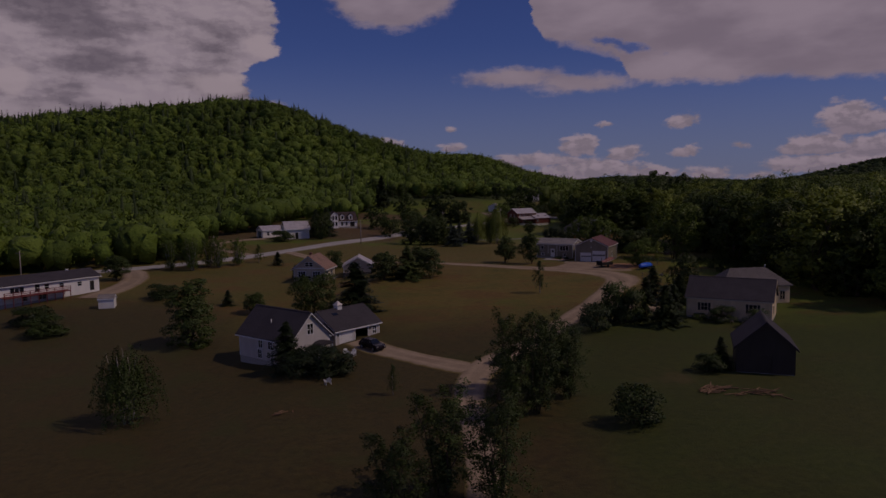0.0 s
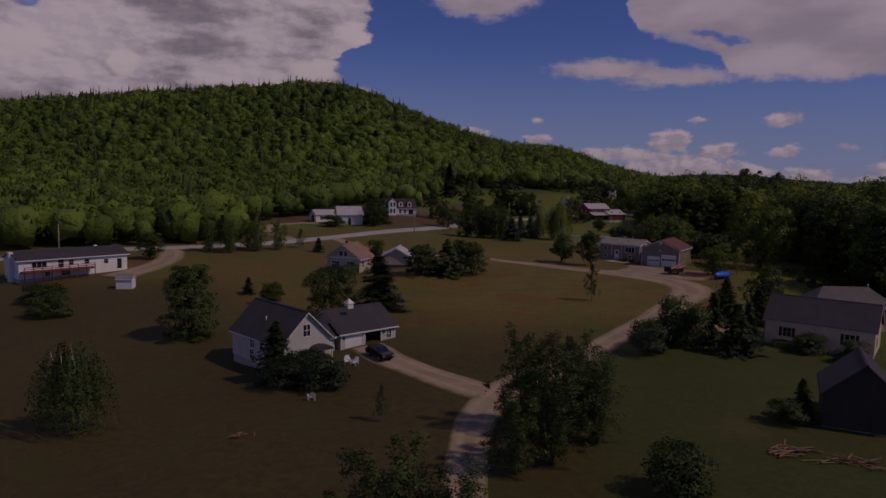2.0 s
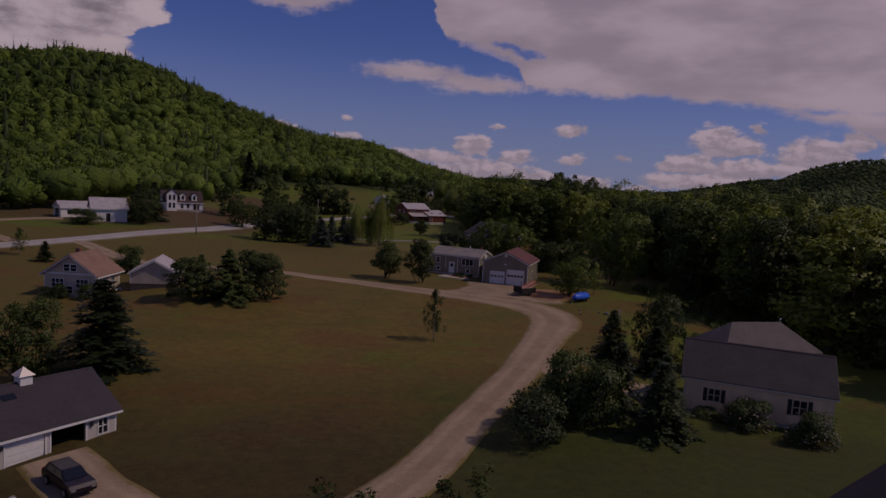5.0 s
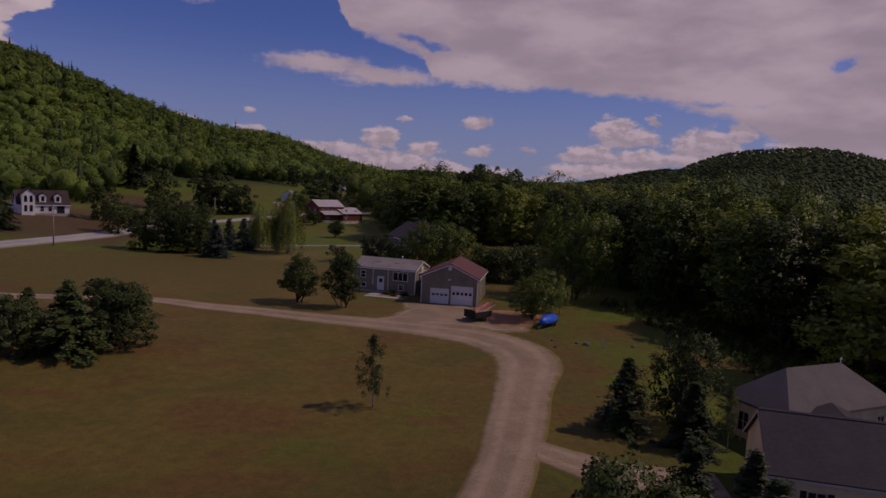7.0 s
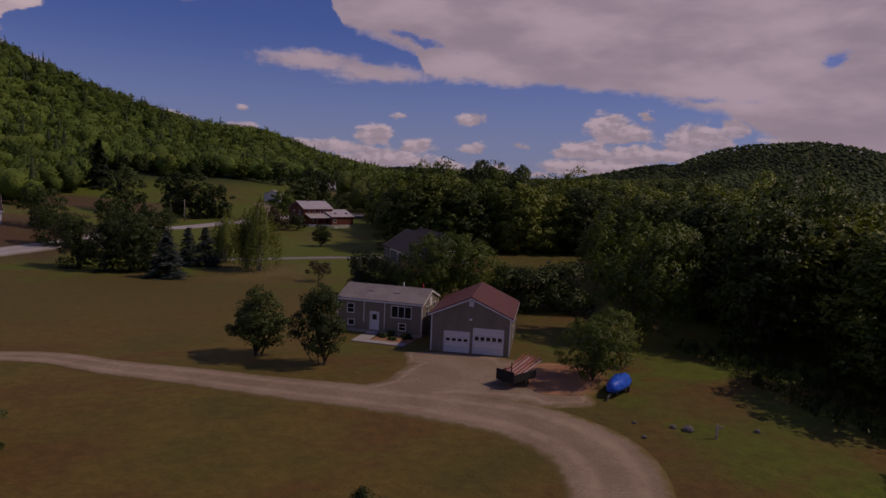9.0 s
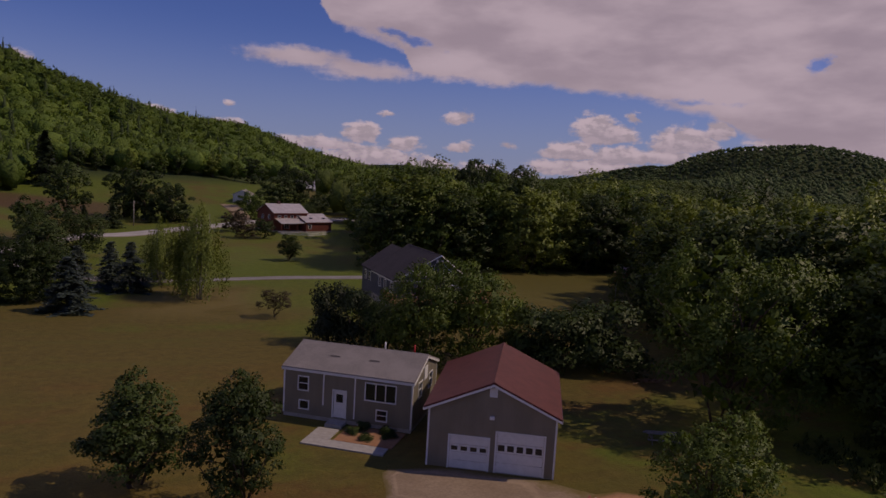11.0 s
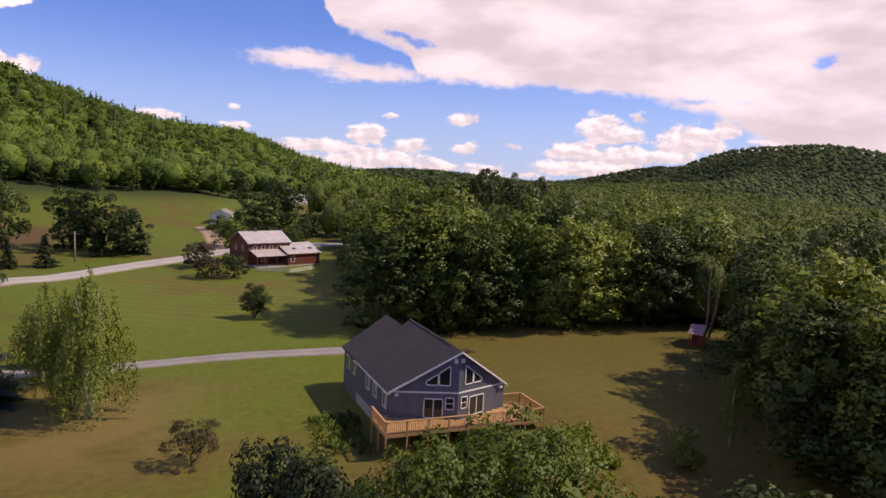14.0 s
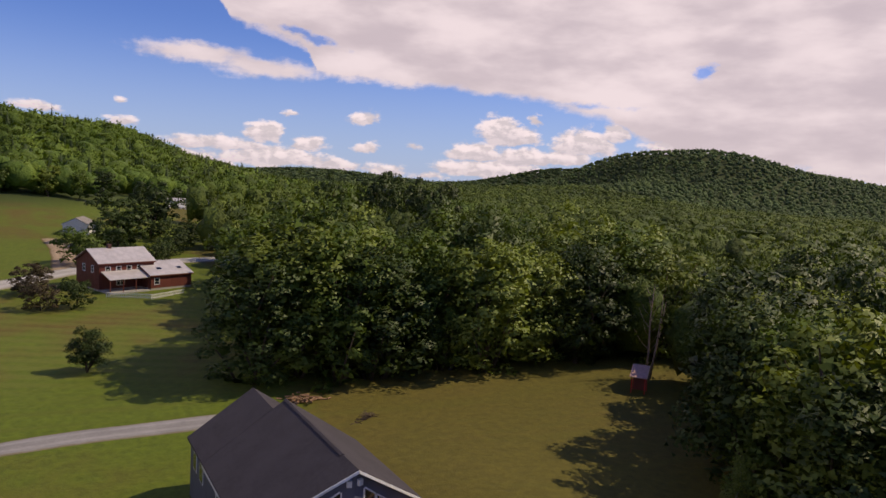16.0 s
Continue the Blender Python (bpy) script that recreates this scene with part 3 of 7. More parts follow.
def ribbon(name, pts, material, label, lift=0.06, ragged=0.25, seed=1, category="road"):
    """A road surface that follows the land: x, y, width along its middle; its edges sink into the grass."""
    rng = np.random.default_rng(seed)
    c = spline(pts)
    d = np.gradient(c[:, :2], axis=0)
    d /= np.linalg.norm(d, axis=1)[:, None]
    nrm = np.stack([-d[:, 1], d[:, 0]], -1)
    wob = np.convolve(rng.normal(0, 1, len(c) + 8), np.ones(5) / 5, "same")[4:-4] * ragged
    wob2 = np.convolve(rng.normal(0, 1, len(c) + 8), np.ones(5) / 5, "same")[4:-4] * ragged
    V, cols = [], ((-1.08, -0.15), (-1.0, 0.0), (-0.8, 0.03), (-0.45, 0.04), (0.0, 0.06), (0.45, 0.04), (0.8, 0.03), (1.0, 0.0), (1.08, -0.15))
    for s, dz in cols:
        off = c[:, 2] * 0.5 * s + (wob if s < 0 else wob2) * abs(s)
        p = c[:, :2] + nrm * off[:, None]
        V.append(np.stack([p[:, 0], p[:, 1], ground_z(p[:, 0], p[:, 1]) + lift + dz], -1))
    V = np.stack(V, 1)
    n, w = len(c), len(cols)
    f = [(i * w + k, i * w + k + 1, (i + 1) * w + k + 1, (i + 1) * w + k) for i in range(n - 1) for k in range(w - 1)]
    b = Build()
    b.v, b.f = [tuple(p) for p in V.reshape(-1, 3)], f
    b = b.mesh(name, True)
    b.attributes.new("across", "FLOAT", "POINT").data.foreach_set("value", np.tile([q[0] for q in cols], n).astype(np.float32))
    return structure(name, b, material, label, category, True)


ribbon("road_main", [(-150, 20, 6.4), (-126, 70, 6.4), (-112, 101, 6.4), (-103, 114, 6.4), (-96, 123.5, 6.4), (-86.5, 131, 6.4), (-72.6, 138.5, 6.2),
                     (-55, 150, 6.2), (-39, 167, 6.2), (-24.5, 193, 6.2), (-12.2, 221, 6.2), (-2, 253.5, 6.2), (7, 262, 6.2), (16.5, 273.5, 6.2),
                     (27.5, 286, 6), (37, 299, 6), (49, 309, 6), (66, 317, 6), (92, 326, 6)],
       M_ASPHALT, "pale worn asphalt country road through the valley", 0.09, 0.12, 2)
ribbon("road_lane", [(-42, 163, 3.6), (-38, 160, 3.6), (-26, 145.5, 3.6), (-15, 136.5, 3.6), (-6, 133.5, 3.6), (3.5, 132, 3.5), (10.3, 127.8, 3.9), (17.4, 124.2, 4.4),
                     (23.1, 121, 4.8), (29.8, 117.8, 5.6), (36.5, 114.3, 6.4), (42, 110.5, 7.6), (44.9, 105.5, 8.0), (44.4, 100.5, 7.2), (42.3, 96.3, 6.2),
                     (40, 91.9, 5.6), (37.4, 86.9, 5.2), (33.8, 80, 4.9), (29.8, 73.3, 4.6), (25.9, 67.3, 4.4), (20.4, 58.6, 4.4), (16.3, 53, 4.6),
                     (12.6, 47.6, 5.0), (10.2, 41, 4.2), (9.4, 33, 3.6), (9.7, 25, 3.4), (9.9, 18, 3.4), (9.6, 5, 3.4), (8, -15, 3.4), (4, -60, 3.4)],
       M_GRAVEL, "curved beige gravel lane between the lawns", 0.07, 0.14, 3)
ribbon("road_driveway_white_house", [(-6.5, 60.5, 5), (-4.6, 58.4, 5), (-2.6, 55.6, 4.8), (2.8, 51.0, 4.6), (7.2, 47.8, 5), (11, 45.2, 5)],
       M_GRAVEL, "gravel driveway to the white house garage", 0.05, 0.3, 4)
ribbon("road_driveway_motel", [(-77, 136.5, 6), (-71, 129, 6), (-67.2, 119, 6), (-66.3, 109, 6.5), (-67.5, 100, 7)], M_GRAVEL,
       "pale gravel driveway beside the long white house", 0.05, 0.25, 5)
ribbon("road_driveway_blue_house", [(-9, 224, 3.2), (0, 212, 3.2), (10, 203.5, 3.2), (20, 202.8, 3.2), (27.7, 204.7, 3.2), (35.3, 206.6, 3.3), (42.4, 207.7, 3.3), (53, 208.4, 3.6)],
       M_GREY_LANE, "narrow grey driveway to the blue house", 0.05, 0.15, 6)
ribbon("road_driveway_far", [(35.5, 296, 5), (34.5, 312, 5), (33, 328, 5.5), (31, 338, 6)], M_GRAVEL, "pale gravel drive up the far meadow", 0.06, 0.3, 7)
ribbon("road_driveway_sheds", [(-49, 157, 3.4), (-62, 170, 3.4), (-68, 185, 4), (-62, 196, 5), (-56, 199, 5)], M_GRAVEL, "sandy drive up to the white sheds", 0.05, 0.3, 8)


ribbon("road_driveway_beige_house", [(36.2, 81.0, 3.4), (39.0, 77.2, 4.2), (42.6, 74.4, 5.0), (47.0, 72.6, 5.0)], M_GRAVEL, "gravel driveway behind the hedge of the beige house", 0.05, 0.25, 9)


def patch(name, poly, material, label, lift, category, step=1.0, sink=0.1):
    """A flat yard on the land, bounded by a polygon."""
    bm = bmesh.new()
    vs = [bm.verts.new((x, y, 0)) for x, y in poly]
    bm.faces.new(vs)
    bmesh.ops.triangulate(bm, faces=bm.faces[:])
    for _ in range(3):
        bmesh.ops.subdivide_edges(bm, edges=bm.edges[:], cuts=1, use_grid_fill=True)
    rim = {v for e in bm.edges if e.is_boundary for v in e.verts}
    for v in bm.verts:
        if v in rim:
            v.co.x += 0.25 * noise.noise(Vector((v.co.x * 0.6, v.co.y * 0.6, 3)))
            v.co.y += 0.25 * noise.noise(Vector((v.co.x * 0.6, v.co.y * 0.6, 9)))
        v.co.z = gz(v.co.x, v.co.y) + (lift if v not in rim else lift - sink)
    near = {w for v in rim for e in v.link_edges for w in e.verts}
    edge = [1.0 if v in rim else (0.85 if v in near else 0.1) for v in bm.verts]
    me = bpy.data.meshes.new(name)
    bm.to_mesh(me)
    bm.free()
    me.polygons.foreach_set("use_smooth", [True] * len(me.polygons))
    me.attributes.new("across", "FLOAT", "POINT").data.foreach_set("value", edge)
    return structure(name, me, material, label, category)


patch("pavement_apron", [(37.2, 130.2), (41, 129.8), (47.6, 126.4), (50.5, 123.5), (51.5, 118), (50, 112), (44, 112.5), (37, 115.2), (29, 119.3), (33.6, 121.6), (36.4, 125.6)],
      M_GRAVEL, "gravel yard before the double garage", 0.10, "yard", sink=0.12)
patch("ground_dirt_boat", [(46, 124), (51, 124.5), (56, 121), (54, 117.5), (50, 114), (46, 115), (44.5, 119)], M_DIRT, "bare red earth beside the gravel yard", 0.13, "dirt", sink=0.12)


# ---- trees ---------------------------------------------------------------
def leaf_tris(rng, P, N, size, flat=0.55, slim=1.0):
    """Leaf sprays at points P, facing roughly along N."""
    n = len(P)
    N = N + rng.normal(0, flat, (n, 3))
    N /= np.linalg.norm(N, axis=1)[:, None] + 1e-9
    R = rng.normal(0, 1, (n, 3))
    A = np.cross(N, R)
    A /= np.linalg.norm(A, axis=1)[:, None] + 1e-9
    Bv = np.cross(N, A)
    s = (size * rng.uniform(0.6, 1.35, n))[:, None]
    A = A * slim
    return np.stack([P - A * s - Bv * s * 0.5, P + A * s - Bv * s * 0.5, P + Bv * s * 0.9], 1)


def clump_points(rng, centres, radii, counts):
    """Points and directions through lumps of foliage, thickest towards their outside."""
    P, N, S = [], [], []
    for c, r, k in zip(centres, radii, counts):
        d = rng.normal(0, 1, (k, 3))
        d[:, 2] = np.where(d[:, 2] < -0.45, -d[:, 2] * 0.6, d[:, 2])
        d /= np.linalg.norm(d, axis=1)[:, None]
        rr = r * (rng.uniform(0.30, 1.25, k) ** 0.5)[:, None]
        P.append(c + d * rr * np.array([0.95, 0.95, 1.05]))
        N.append(d * 1.0 + np.array([0, 0, 0.12]))
        S.append(np.ones(k))
    return np.concatenate(P), np.concatenate(N), np.concatenate(S)


def stem(b, rng, top, r0, limbs, base=(0, 0, -0.3), bend=0.04):
    """A tapered trunk with limbs towards the given places."""
    n = 6
    pts = [Vector(base).lerp(Vector(top), i / n) + Vector((*rng.normal(0, bend * top[2] * (0 < i < n), 2), 0)) for i in range(n + 1)]
    b.tube(pts, [r0 * (1 - 0.85 * i / n) for i in range(n + 1)], 7)
    for c in limbs:
        c = Vector(c)
        zs = max(0.2, min(0.85, (c.z - 0.25 * top[2]) / top[2] * 0.8))
        s = pts[int(zs * n)]
        m = s.lerp(c, 0.5) + Vector((0, 0, 0.08 * top[2] * rng.uniform(-0.2, 1)))
        b.tube([s, m, c], [r0 * 0.42, r0 * 0.25, r0 * 0.08], 5)


def broad_tree(seed, crown_low=0.22, rx=0.42, n_clumps=90, leaves=9000, size=0.011, lobes=9, top_taper=0.0, core=520):
    """A broad-leaved tree of height 1: big boughs carry many tufts of small leaf sprays round a shaded inside."""
    rng = np.random.default_rng(seed)
    zc, hz = (1 + crown_low) / 2, (1 - crown_low) / 2
    half = np.array([rx, rx, hz])
    low = -0.62 if crown_low > 0.15 else -0.80
    L, LR = [], []
    for i in range(lobes):
        a = 2.4 * i + rng.uniform(-0.4, 0.4)
        zz = low + (0.60 - low) * i / max(1, lobes - 1) + rng.uniform(-0.1, 0.1)
        rad = math.sqrt(max(0.0, 1 - zz * zz)) * rng.uniform(0.42, 0.66) * (1 - top_taper * max(0.0, zz + 0.2))
        L.append(np.array([math.cos(a) * rad, math.sin(a) * rad, zz]))
        LR.append(rng.uniform(0.36, 0.50) * (1 - 0.35 * top_taper * max(0.0, zz + 0.3)))
    L, LR = np.array(L), np.array(LR)
    C, R = [], []
    for _ in range(n_clumps * 12):
        if len(C) == n_clumps:
            break
        i = rng.integers(lobes)
        d = rng.normal(0, 1, 3)
        d /= np.linalg.norm(d)
        if d[2] < -0.55:
            continue
        p = L[i] + d * LR[i] * rng.uniform(0.82, 1.12)
        if (np.linalg.norm(p - L, axis=1) < LR * 0.80).any():
            continue
        C.append(np.array([0, 0, zc]) + p * half)
        R.append(rng.uniform(0.045, 0.095) * (0.62 + rx))
    top = max(c[2] + 0.5 * r for c, r in zip(C, R))
    C = [c * np.array([1, 1, 0.98 / top]) for c in C]
    P, N, S = clump_points(rng, C, R, [leaves // len(C)] * len(C))
    ci = rng.integers(0, lobes, core)
    d = rng.normal(0, 1, (core, 3))
    d /= np.linalg.norm(d, axis=1)[:, None]
    Q = (np.array([0, 0, zc]) + (L[ci] + d * (LR[ci] * rng.uniform(0.40, 0.74, core))[:, None]) * half) * np.array([1, 1, 0.98 / top])
    P, N, S = np.concatenate([P, Q]), np.concatenate([N, d]), np.concatenate([S, np.full(core, 0.030 / size * (0.5 + rx))])
    P[:, 2] = np.maximum(P[:, 2], max(0.01, crown_low * 0.45))
    soft = N * 0.85 + (P - np.array([0, 0, zc * 0.85])) / half * 0.8 + np.array([0, 0, 0.10])
    crown = tris_to_mesh("crown", leaf_tris(rng, P, N, size * S, 0.6), soft + rng.normal(0, 0.10, N.shape))
    b = Build()
    stem(b, rng, (rng.normal(0, 0.02), rng.normal(0, 0.02), 0.72), 0.022, [c for c in C[::9] if c[2] > 0.35])
    return b.mesh("trunk", True), crown


def birch_tree(seed, stems=5, spread=0.16, leaves=2600, size=0.026):
    """Several slender pale stems, each with a feathery pointed column of small hanging sprays, height 1."""
    rng = np.random.default_rng(seed)
    b, C, R = Build(), [], []
    for i in range(stems):
        a = 2 * math.pi * i / stems + rng.uniform(-0.4, 0.4)
        lean = spread * rng.uniform(0.3, 1.0) if stems > 1 else 0.03
        h = rng.uniform(0.72, 0.94)
        top = (math.cos(a) * lean, math.sin(a) * lean, h)
        stem(b, rng, top, 0.0062 + 0.004 * (stems == 1), [], (math.cos(a) * 0.02 * (stems > 1), math.sin(a) * 0.02 * (stems > 1), -0.03), 0.010)
        n = 26 if stems > 1 else 90
        for k in range(n):
            z = 0.10 + 0.94 * (k + rng.uniform(0, 1)) / n if stems > 1 else 0.20 + 0.84 * (k + rng.uniform(0, 1)) / n
            w = 0.078 * min(1.0, 2.2 * (1.08 - z)) * (0.75 + 0.25 * min(1, 4 * z))
            C.append(np.array([top[0] * z + rng.normal(0, w), top[1] * z + rng.normal(0, w), z * h]))
            R.append(rng.uniform(0.022, 0.05))
    P, N, S = clump_points(rng, C, R, [leaves // len(C)] * len(C))
    P[:, 2] -= np.abs(rng.normal(0, 0.03, len(P)))
    P[:, 2] = np.maximum(P[:, 2], 0.03)
    soft = N * 0.6 + np.stack([P[:, 0] * 7, P[:, 1] * 7, np.full(len(P), 0.25)], -1)
    return b.mesh("trunk", True), tris_to_mesh("crown", leaf_tris(rng, P, N, size * S, 0.6, 0.6), soft + rng.normal(0, 0.25, N.shape))


def spruce_tree(seed, rx=0.26, leaves=2600, size=0.030, low=0.03, droop=0.35):
    """A conical conifer of height 1 with whorls of drooping boughs."""
    rng = np.random.default_rng(seed)
    P, N = [], []
    b = Build()
    b.tube([(0, 0, -0.03), (0, 0, 0.5), (0, 0, 0.98)], [0.02, 0.012, 0.003], 7)
    whorls = 15
    for i in range(whorls):
        z = low + (0.97 - low) * (i / (whorls - 1)) ** 0.9
        r = rx * (1 - z) ** 0.85 * rng.uniform(0.8, 1.15) + 0.012
        for k in range(8):
            a = rng.uniform(0, 2 * math.pi)
            rr = r * rng.uniform(0.75, 1.15)
            n = max(6, int(leaves / (whorls * 8) * (0.35 + 1.4 * r / rx)))
            t = rng.uniform(0.15, 1.0, n)
            q = np.stack([np.cos(a) * rr * t, np.sin(a) * rr * t, z - droop * rr * t ** 1.4 + 0.02 * (1 - t)], -1)
            q += rng.normal(0, 0.012 + 0.02 * rr, (n, 3))
            P.append(q)
            N.append(np.tile([math.cos(a) * 0.5, math.sin(a) * 0.5, 0.9], (n, 1)))
            if k < 3:
                b.tube([(0, 0, z), (math.cos(a) * rr * 0.8, math.sin(a) * rr * 0.8, z - droop * rr * 0.7)], [0.005, 0.002], 4)
    P, N = np.concatenate(P), np.concatenate(N)
    P[:, 2] = np.maximum(P[:, 2], 0.01)
    return b.mesh("trunk", True), tris_to_mesh("crown", leaf_tris(rng, P, N, size * np.ones(len(P)), 0.4), N + rng.normal(0, 0.25, N.shape))


def shrub(seed, leaves=1800, size=0.055, rx=0.55):
    """A dense bush of height 1, leafy to the ground."""
    rng = np.random.default_rng(seed)
    C, R = [], []
    for i in range(18):
        a, r = rng.uniform(0, 2 * math.pi), rx * math.sqrt(rng.uniform(0, 1)) * 0.75
        C.append(np.array([math.cos(a) * r, math.sin(a) * r, rng.uniform(0.15, 0.80) * (1 - 0.45 * (r / rx) ** 2)]))
        R.append(rng.uniform(0.16, 0.26))
    P, N, S = clump_points(rng, C, R, [leaves // 18] * 18)
    P[:, 2] = np.clip(P[:, 2], 0.02, None)
    b = Build()
    for c in C[:6]:
        b.tube([(c[0] * 0.15, c[1] * 0.15, -0.05), (c[0] * 0.6, c[1] * 0.6, c[2] * 0.6), tuple(c)], [0.025, 0.017, 0.007], 5)
    return b.mesh("trunk", True), tris_to_mesh("crown", leaf_tris(rng, P, N, size * S, 0.5), N * 0.7 + P * np.array([1.2, 1.2, 0.8]) + rng.normal(0, 0.2, N.shape))


def weeping_tree(seed, strands=300, per=46, size=0.0085):
    """Pale stems under a tall column of long hanging strands, height 1."""
    rng = np.random.default_rng(seed)
    b = Build()
    for i in range(5):
        a = 2 * math.pi * i / 5 + rng.uniform(-0.4, 0.4)
        q = rng.uniform(0.05, 0.15)
        stem(b, rng, (math.cos(a) * q, math.sin(a) * q, rng.uniform(0.7, 0.9)), 0.008, [], (math.cos(a) * 0.02, math.sin(a) * 0.02, -0.03), 0.012)
    P, N = [], []
    for i in range(strands):
        a, q = rng.uniform(0, 2 * math.pi), math.sqrt(rng.uniform(0.02, 1))
        rad = 0.27 * q * (0.85 + 0.22 * math.sin(3 * a + seed) + rng.uniform(-0.1, 0.1))
        top = (1.0 - 0.34 * q ** 2.2) * rng.uniform(0.30, 1.0) ** 0.45 * (1 + 0.06 * math.sin(2 * a + seed))
        low = max(0.03, top - rng.uniform(0.22, 0.62))
        t = np.sort(rng.uniform(0, 1, per))
        out = rad * (0.72 + 0.28 * np.sqrt(t))
        P.append(np.stack([np.cos(a) * out, np.sin(a) * out, top + (low - top) * t], -1) + rng.normal(0, 0.007, (per, 3)))
        N.append(np.tile([math.cos(a), math.sin(a), 0.25 if q > 0.5 else 0.6], (per, 1)))
    P, N = np.concatenate(P), np.concatenate(N)
    U = np.array([0, 0, -1.0]) + rng.normal(0, 0.35, P.shape)
    W = np.cross(U, N + rng.normal(0, 0.5, P.shape))
    W /= np.linalg.norm(W, axis=1)[:, None] + 1e-9
    sc = size * rng.uniform(0.6, 1.4, (len(P), 1))
    V = np.stack([P - W * sc * 0.7, P + W * sc * 0.7, P + U * sc * 1.5], 1)
    return b.mesh("trunk", True), tris_to_mesh("crown", V, N + rng.normal(0, 0.3, N.shape))


def kinds(d):
    """All kinds of trees; d = 1 close by, less for trees far off, with fewer and larger sprays."""
    z = d ** -0.5

    def n(v):
        return int(v * d)
    k = {
        "round": [broad_tree(11, 0.02, 0.50, n(150), n(13000), 0.0108 * z, 11), broad_tree(12, 0.02, 0.50, n(150), n(13000), 0.0108 * z, 12)],
        "maple": [broad_tree(21, 0.06, 0.42, n(150), n(20000), 0.0088 * z, 13), broad_tree(22, 0.06, 0.40, n(150), n(20000), 0.0088 * z, 12)],
        "woods": [broad_tree(31, 0.02, 0.31, n(110), n(7000), 0.0112 * z, 11, 0.3), broad_tree(32, 0.03, 0.34, n(95), n(7000), 0.0112 * z, 9, 0.15),
                  broad_tree(33, 0.02, 0.28, n(95), n(7000), 0.0112 * z, 12, 0.35), broad_tree(34, 0.04, 0.36, n(100), n(7000), 0.0112 * z, 8, 0.1)],
        "tall": [broad_tree(41, -0.08, 0.28, n(120), n(10500), 0.0112 * z, 13, 0.3), broad_tree(42, -0.08, 0.27, n(120), n(10500), 0.0112 * z, 13, 0.3)],
        "young": [broad_tree(51, 0.14, 0.33, n(140), n(12000), 0.0105 * z, 12, 0.5, 620), broad_tree(52, 0.14, 0.31, n(140), n(12000), 0.0105 * z, 12, 0.6, 620)],
        "apple": [broad_tree(61, 0.26, 0.56, n(90), n(7000), 0.0125 * z, 8, 0, 260)],
        "birch": [birch_tree(71, 6, 0.17, n(11500), 0.0088 * z), birch_tree(72, 7, 0.2, n(11500), 0.0088 * z)],
        "weeping": [weeping_tree(75), weeping_tree(76)],
        "sapling": [birch_tree(81, 1, 0.03, n(6500), 0.0078 * z)],
        "spruce": [spruce_tree(91, 0.26, n(6000), 0.016 * z), spruce_tree(92, 0.3, n(6000), 0.016 * z), spruce_tree(93, 0.23, n(6000), 0.016 * z)],
        "pine": [broad_tree(95, 0.03, 0.42, n(90), n(11000), 0.0125 * z, 10, 0.5), spruce_tree(96, 0.36, n(9000), 0.0165 * z, 0.05, 0.1)],
        "shrub": [shrub(97, n(5200), 0.024 * z), shrub(98, n(5200), 0.024 * z)],
    }
    return k


KINDS, KINDS_FAR = kinds(1.0), kinds(0.3)
TREE_COUNT = {}


def tree(kind, x, y, h, w, label, leafmat=None, group="trees in the valley", name=None, bark=None, sink=0.0, category="tree"):
    """One tree: trunk and crown under an empty at its foot. w is the crown's width."""
    i = TREE_COUNT[kind] = TREE_COUNT.get(kind, -1) + 1
    pool = (KINDS_FAR if y > 234 else KINDS)[kind]
    trunk, crown = pool[i % len(pool)]
    key = (leafmat or M_LEAF).name
    made = TREE_COUNT.setdefault("mesh", {})
    if (crown.name, key) not in made:
        c2 = crown.copy()
        c2.materials.clear()
        c2.materials.append(leafmat or M_LEAF)
        xs = np.empty(len(crown.vertices) * 3, dtype=np.float32)
        crown.vertices.foreach_get("co", xs)
        made[(crown.name, key)] = (c2, float(np.percentile(np.abs(xs.reshape(-1, 3)[:, :2]), 97)))
    mesh, half = made[(crown.name, key)]
    bk = bark or (M_BIRCH if kind in ("birch", "weeping", "sapling") else M_BARK)
    if (trunk.name, bk.name) not in made:
        t2 = trunk.copy()
        t2.materials.append(bk)
        made[(trunk.name, bk.name)] = t2
    trunk = made[(trunk.name, bk.name)]
    rng = random.Random(hash((round(x * 10), round(y * 10))) & 0xFFFF)
    names = {"spruce": "spruce_tree", "pine": "pine_tree", "shrub": "bush", "birch": "birch_tree", "weeping": "birch_tree", "sapling": "birch_sapling", "apple": "apple_tree",
             "column": "cedar_tree", "maple": "maple_tree"}
    s = w / (2 * half)
    m = pose(x, y, gz(x, y) - sink, 0, 0, rng.uniform(0, 360)) @ Matrix.Diagonal((s, s, h, 1))
    ob = thing(name or names.get(kind, "broadleaf_tree"), m, label, category, group)
    part("trunk", trunk, bk, ob)
    part("crown", mesh, leafmat or M_LEAF, ob)
    return ob


G_YARD = "trees round the houses"
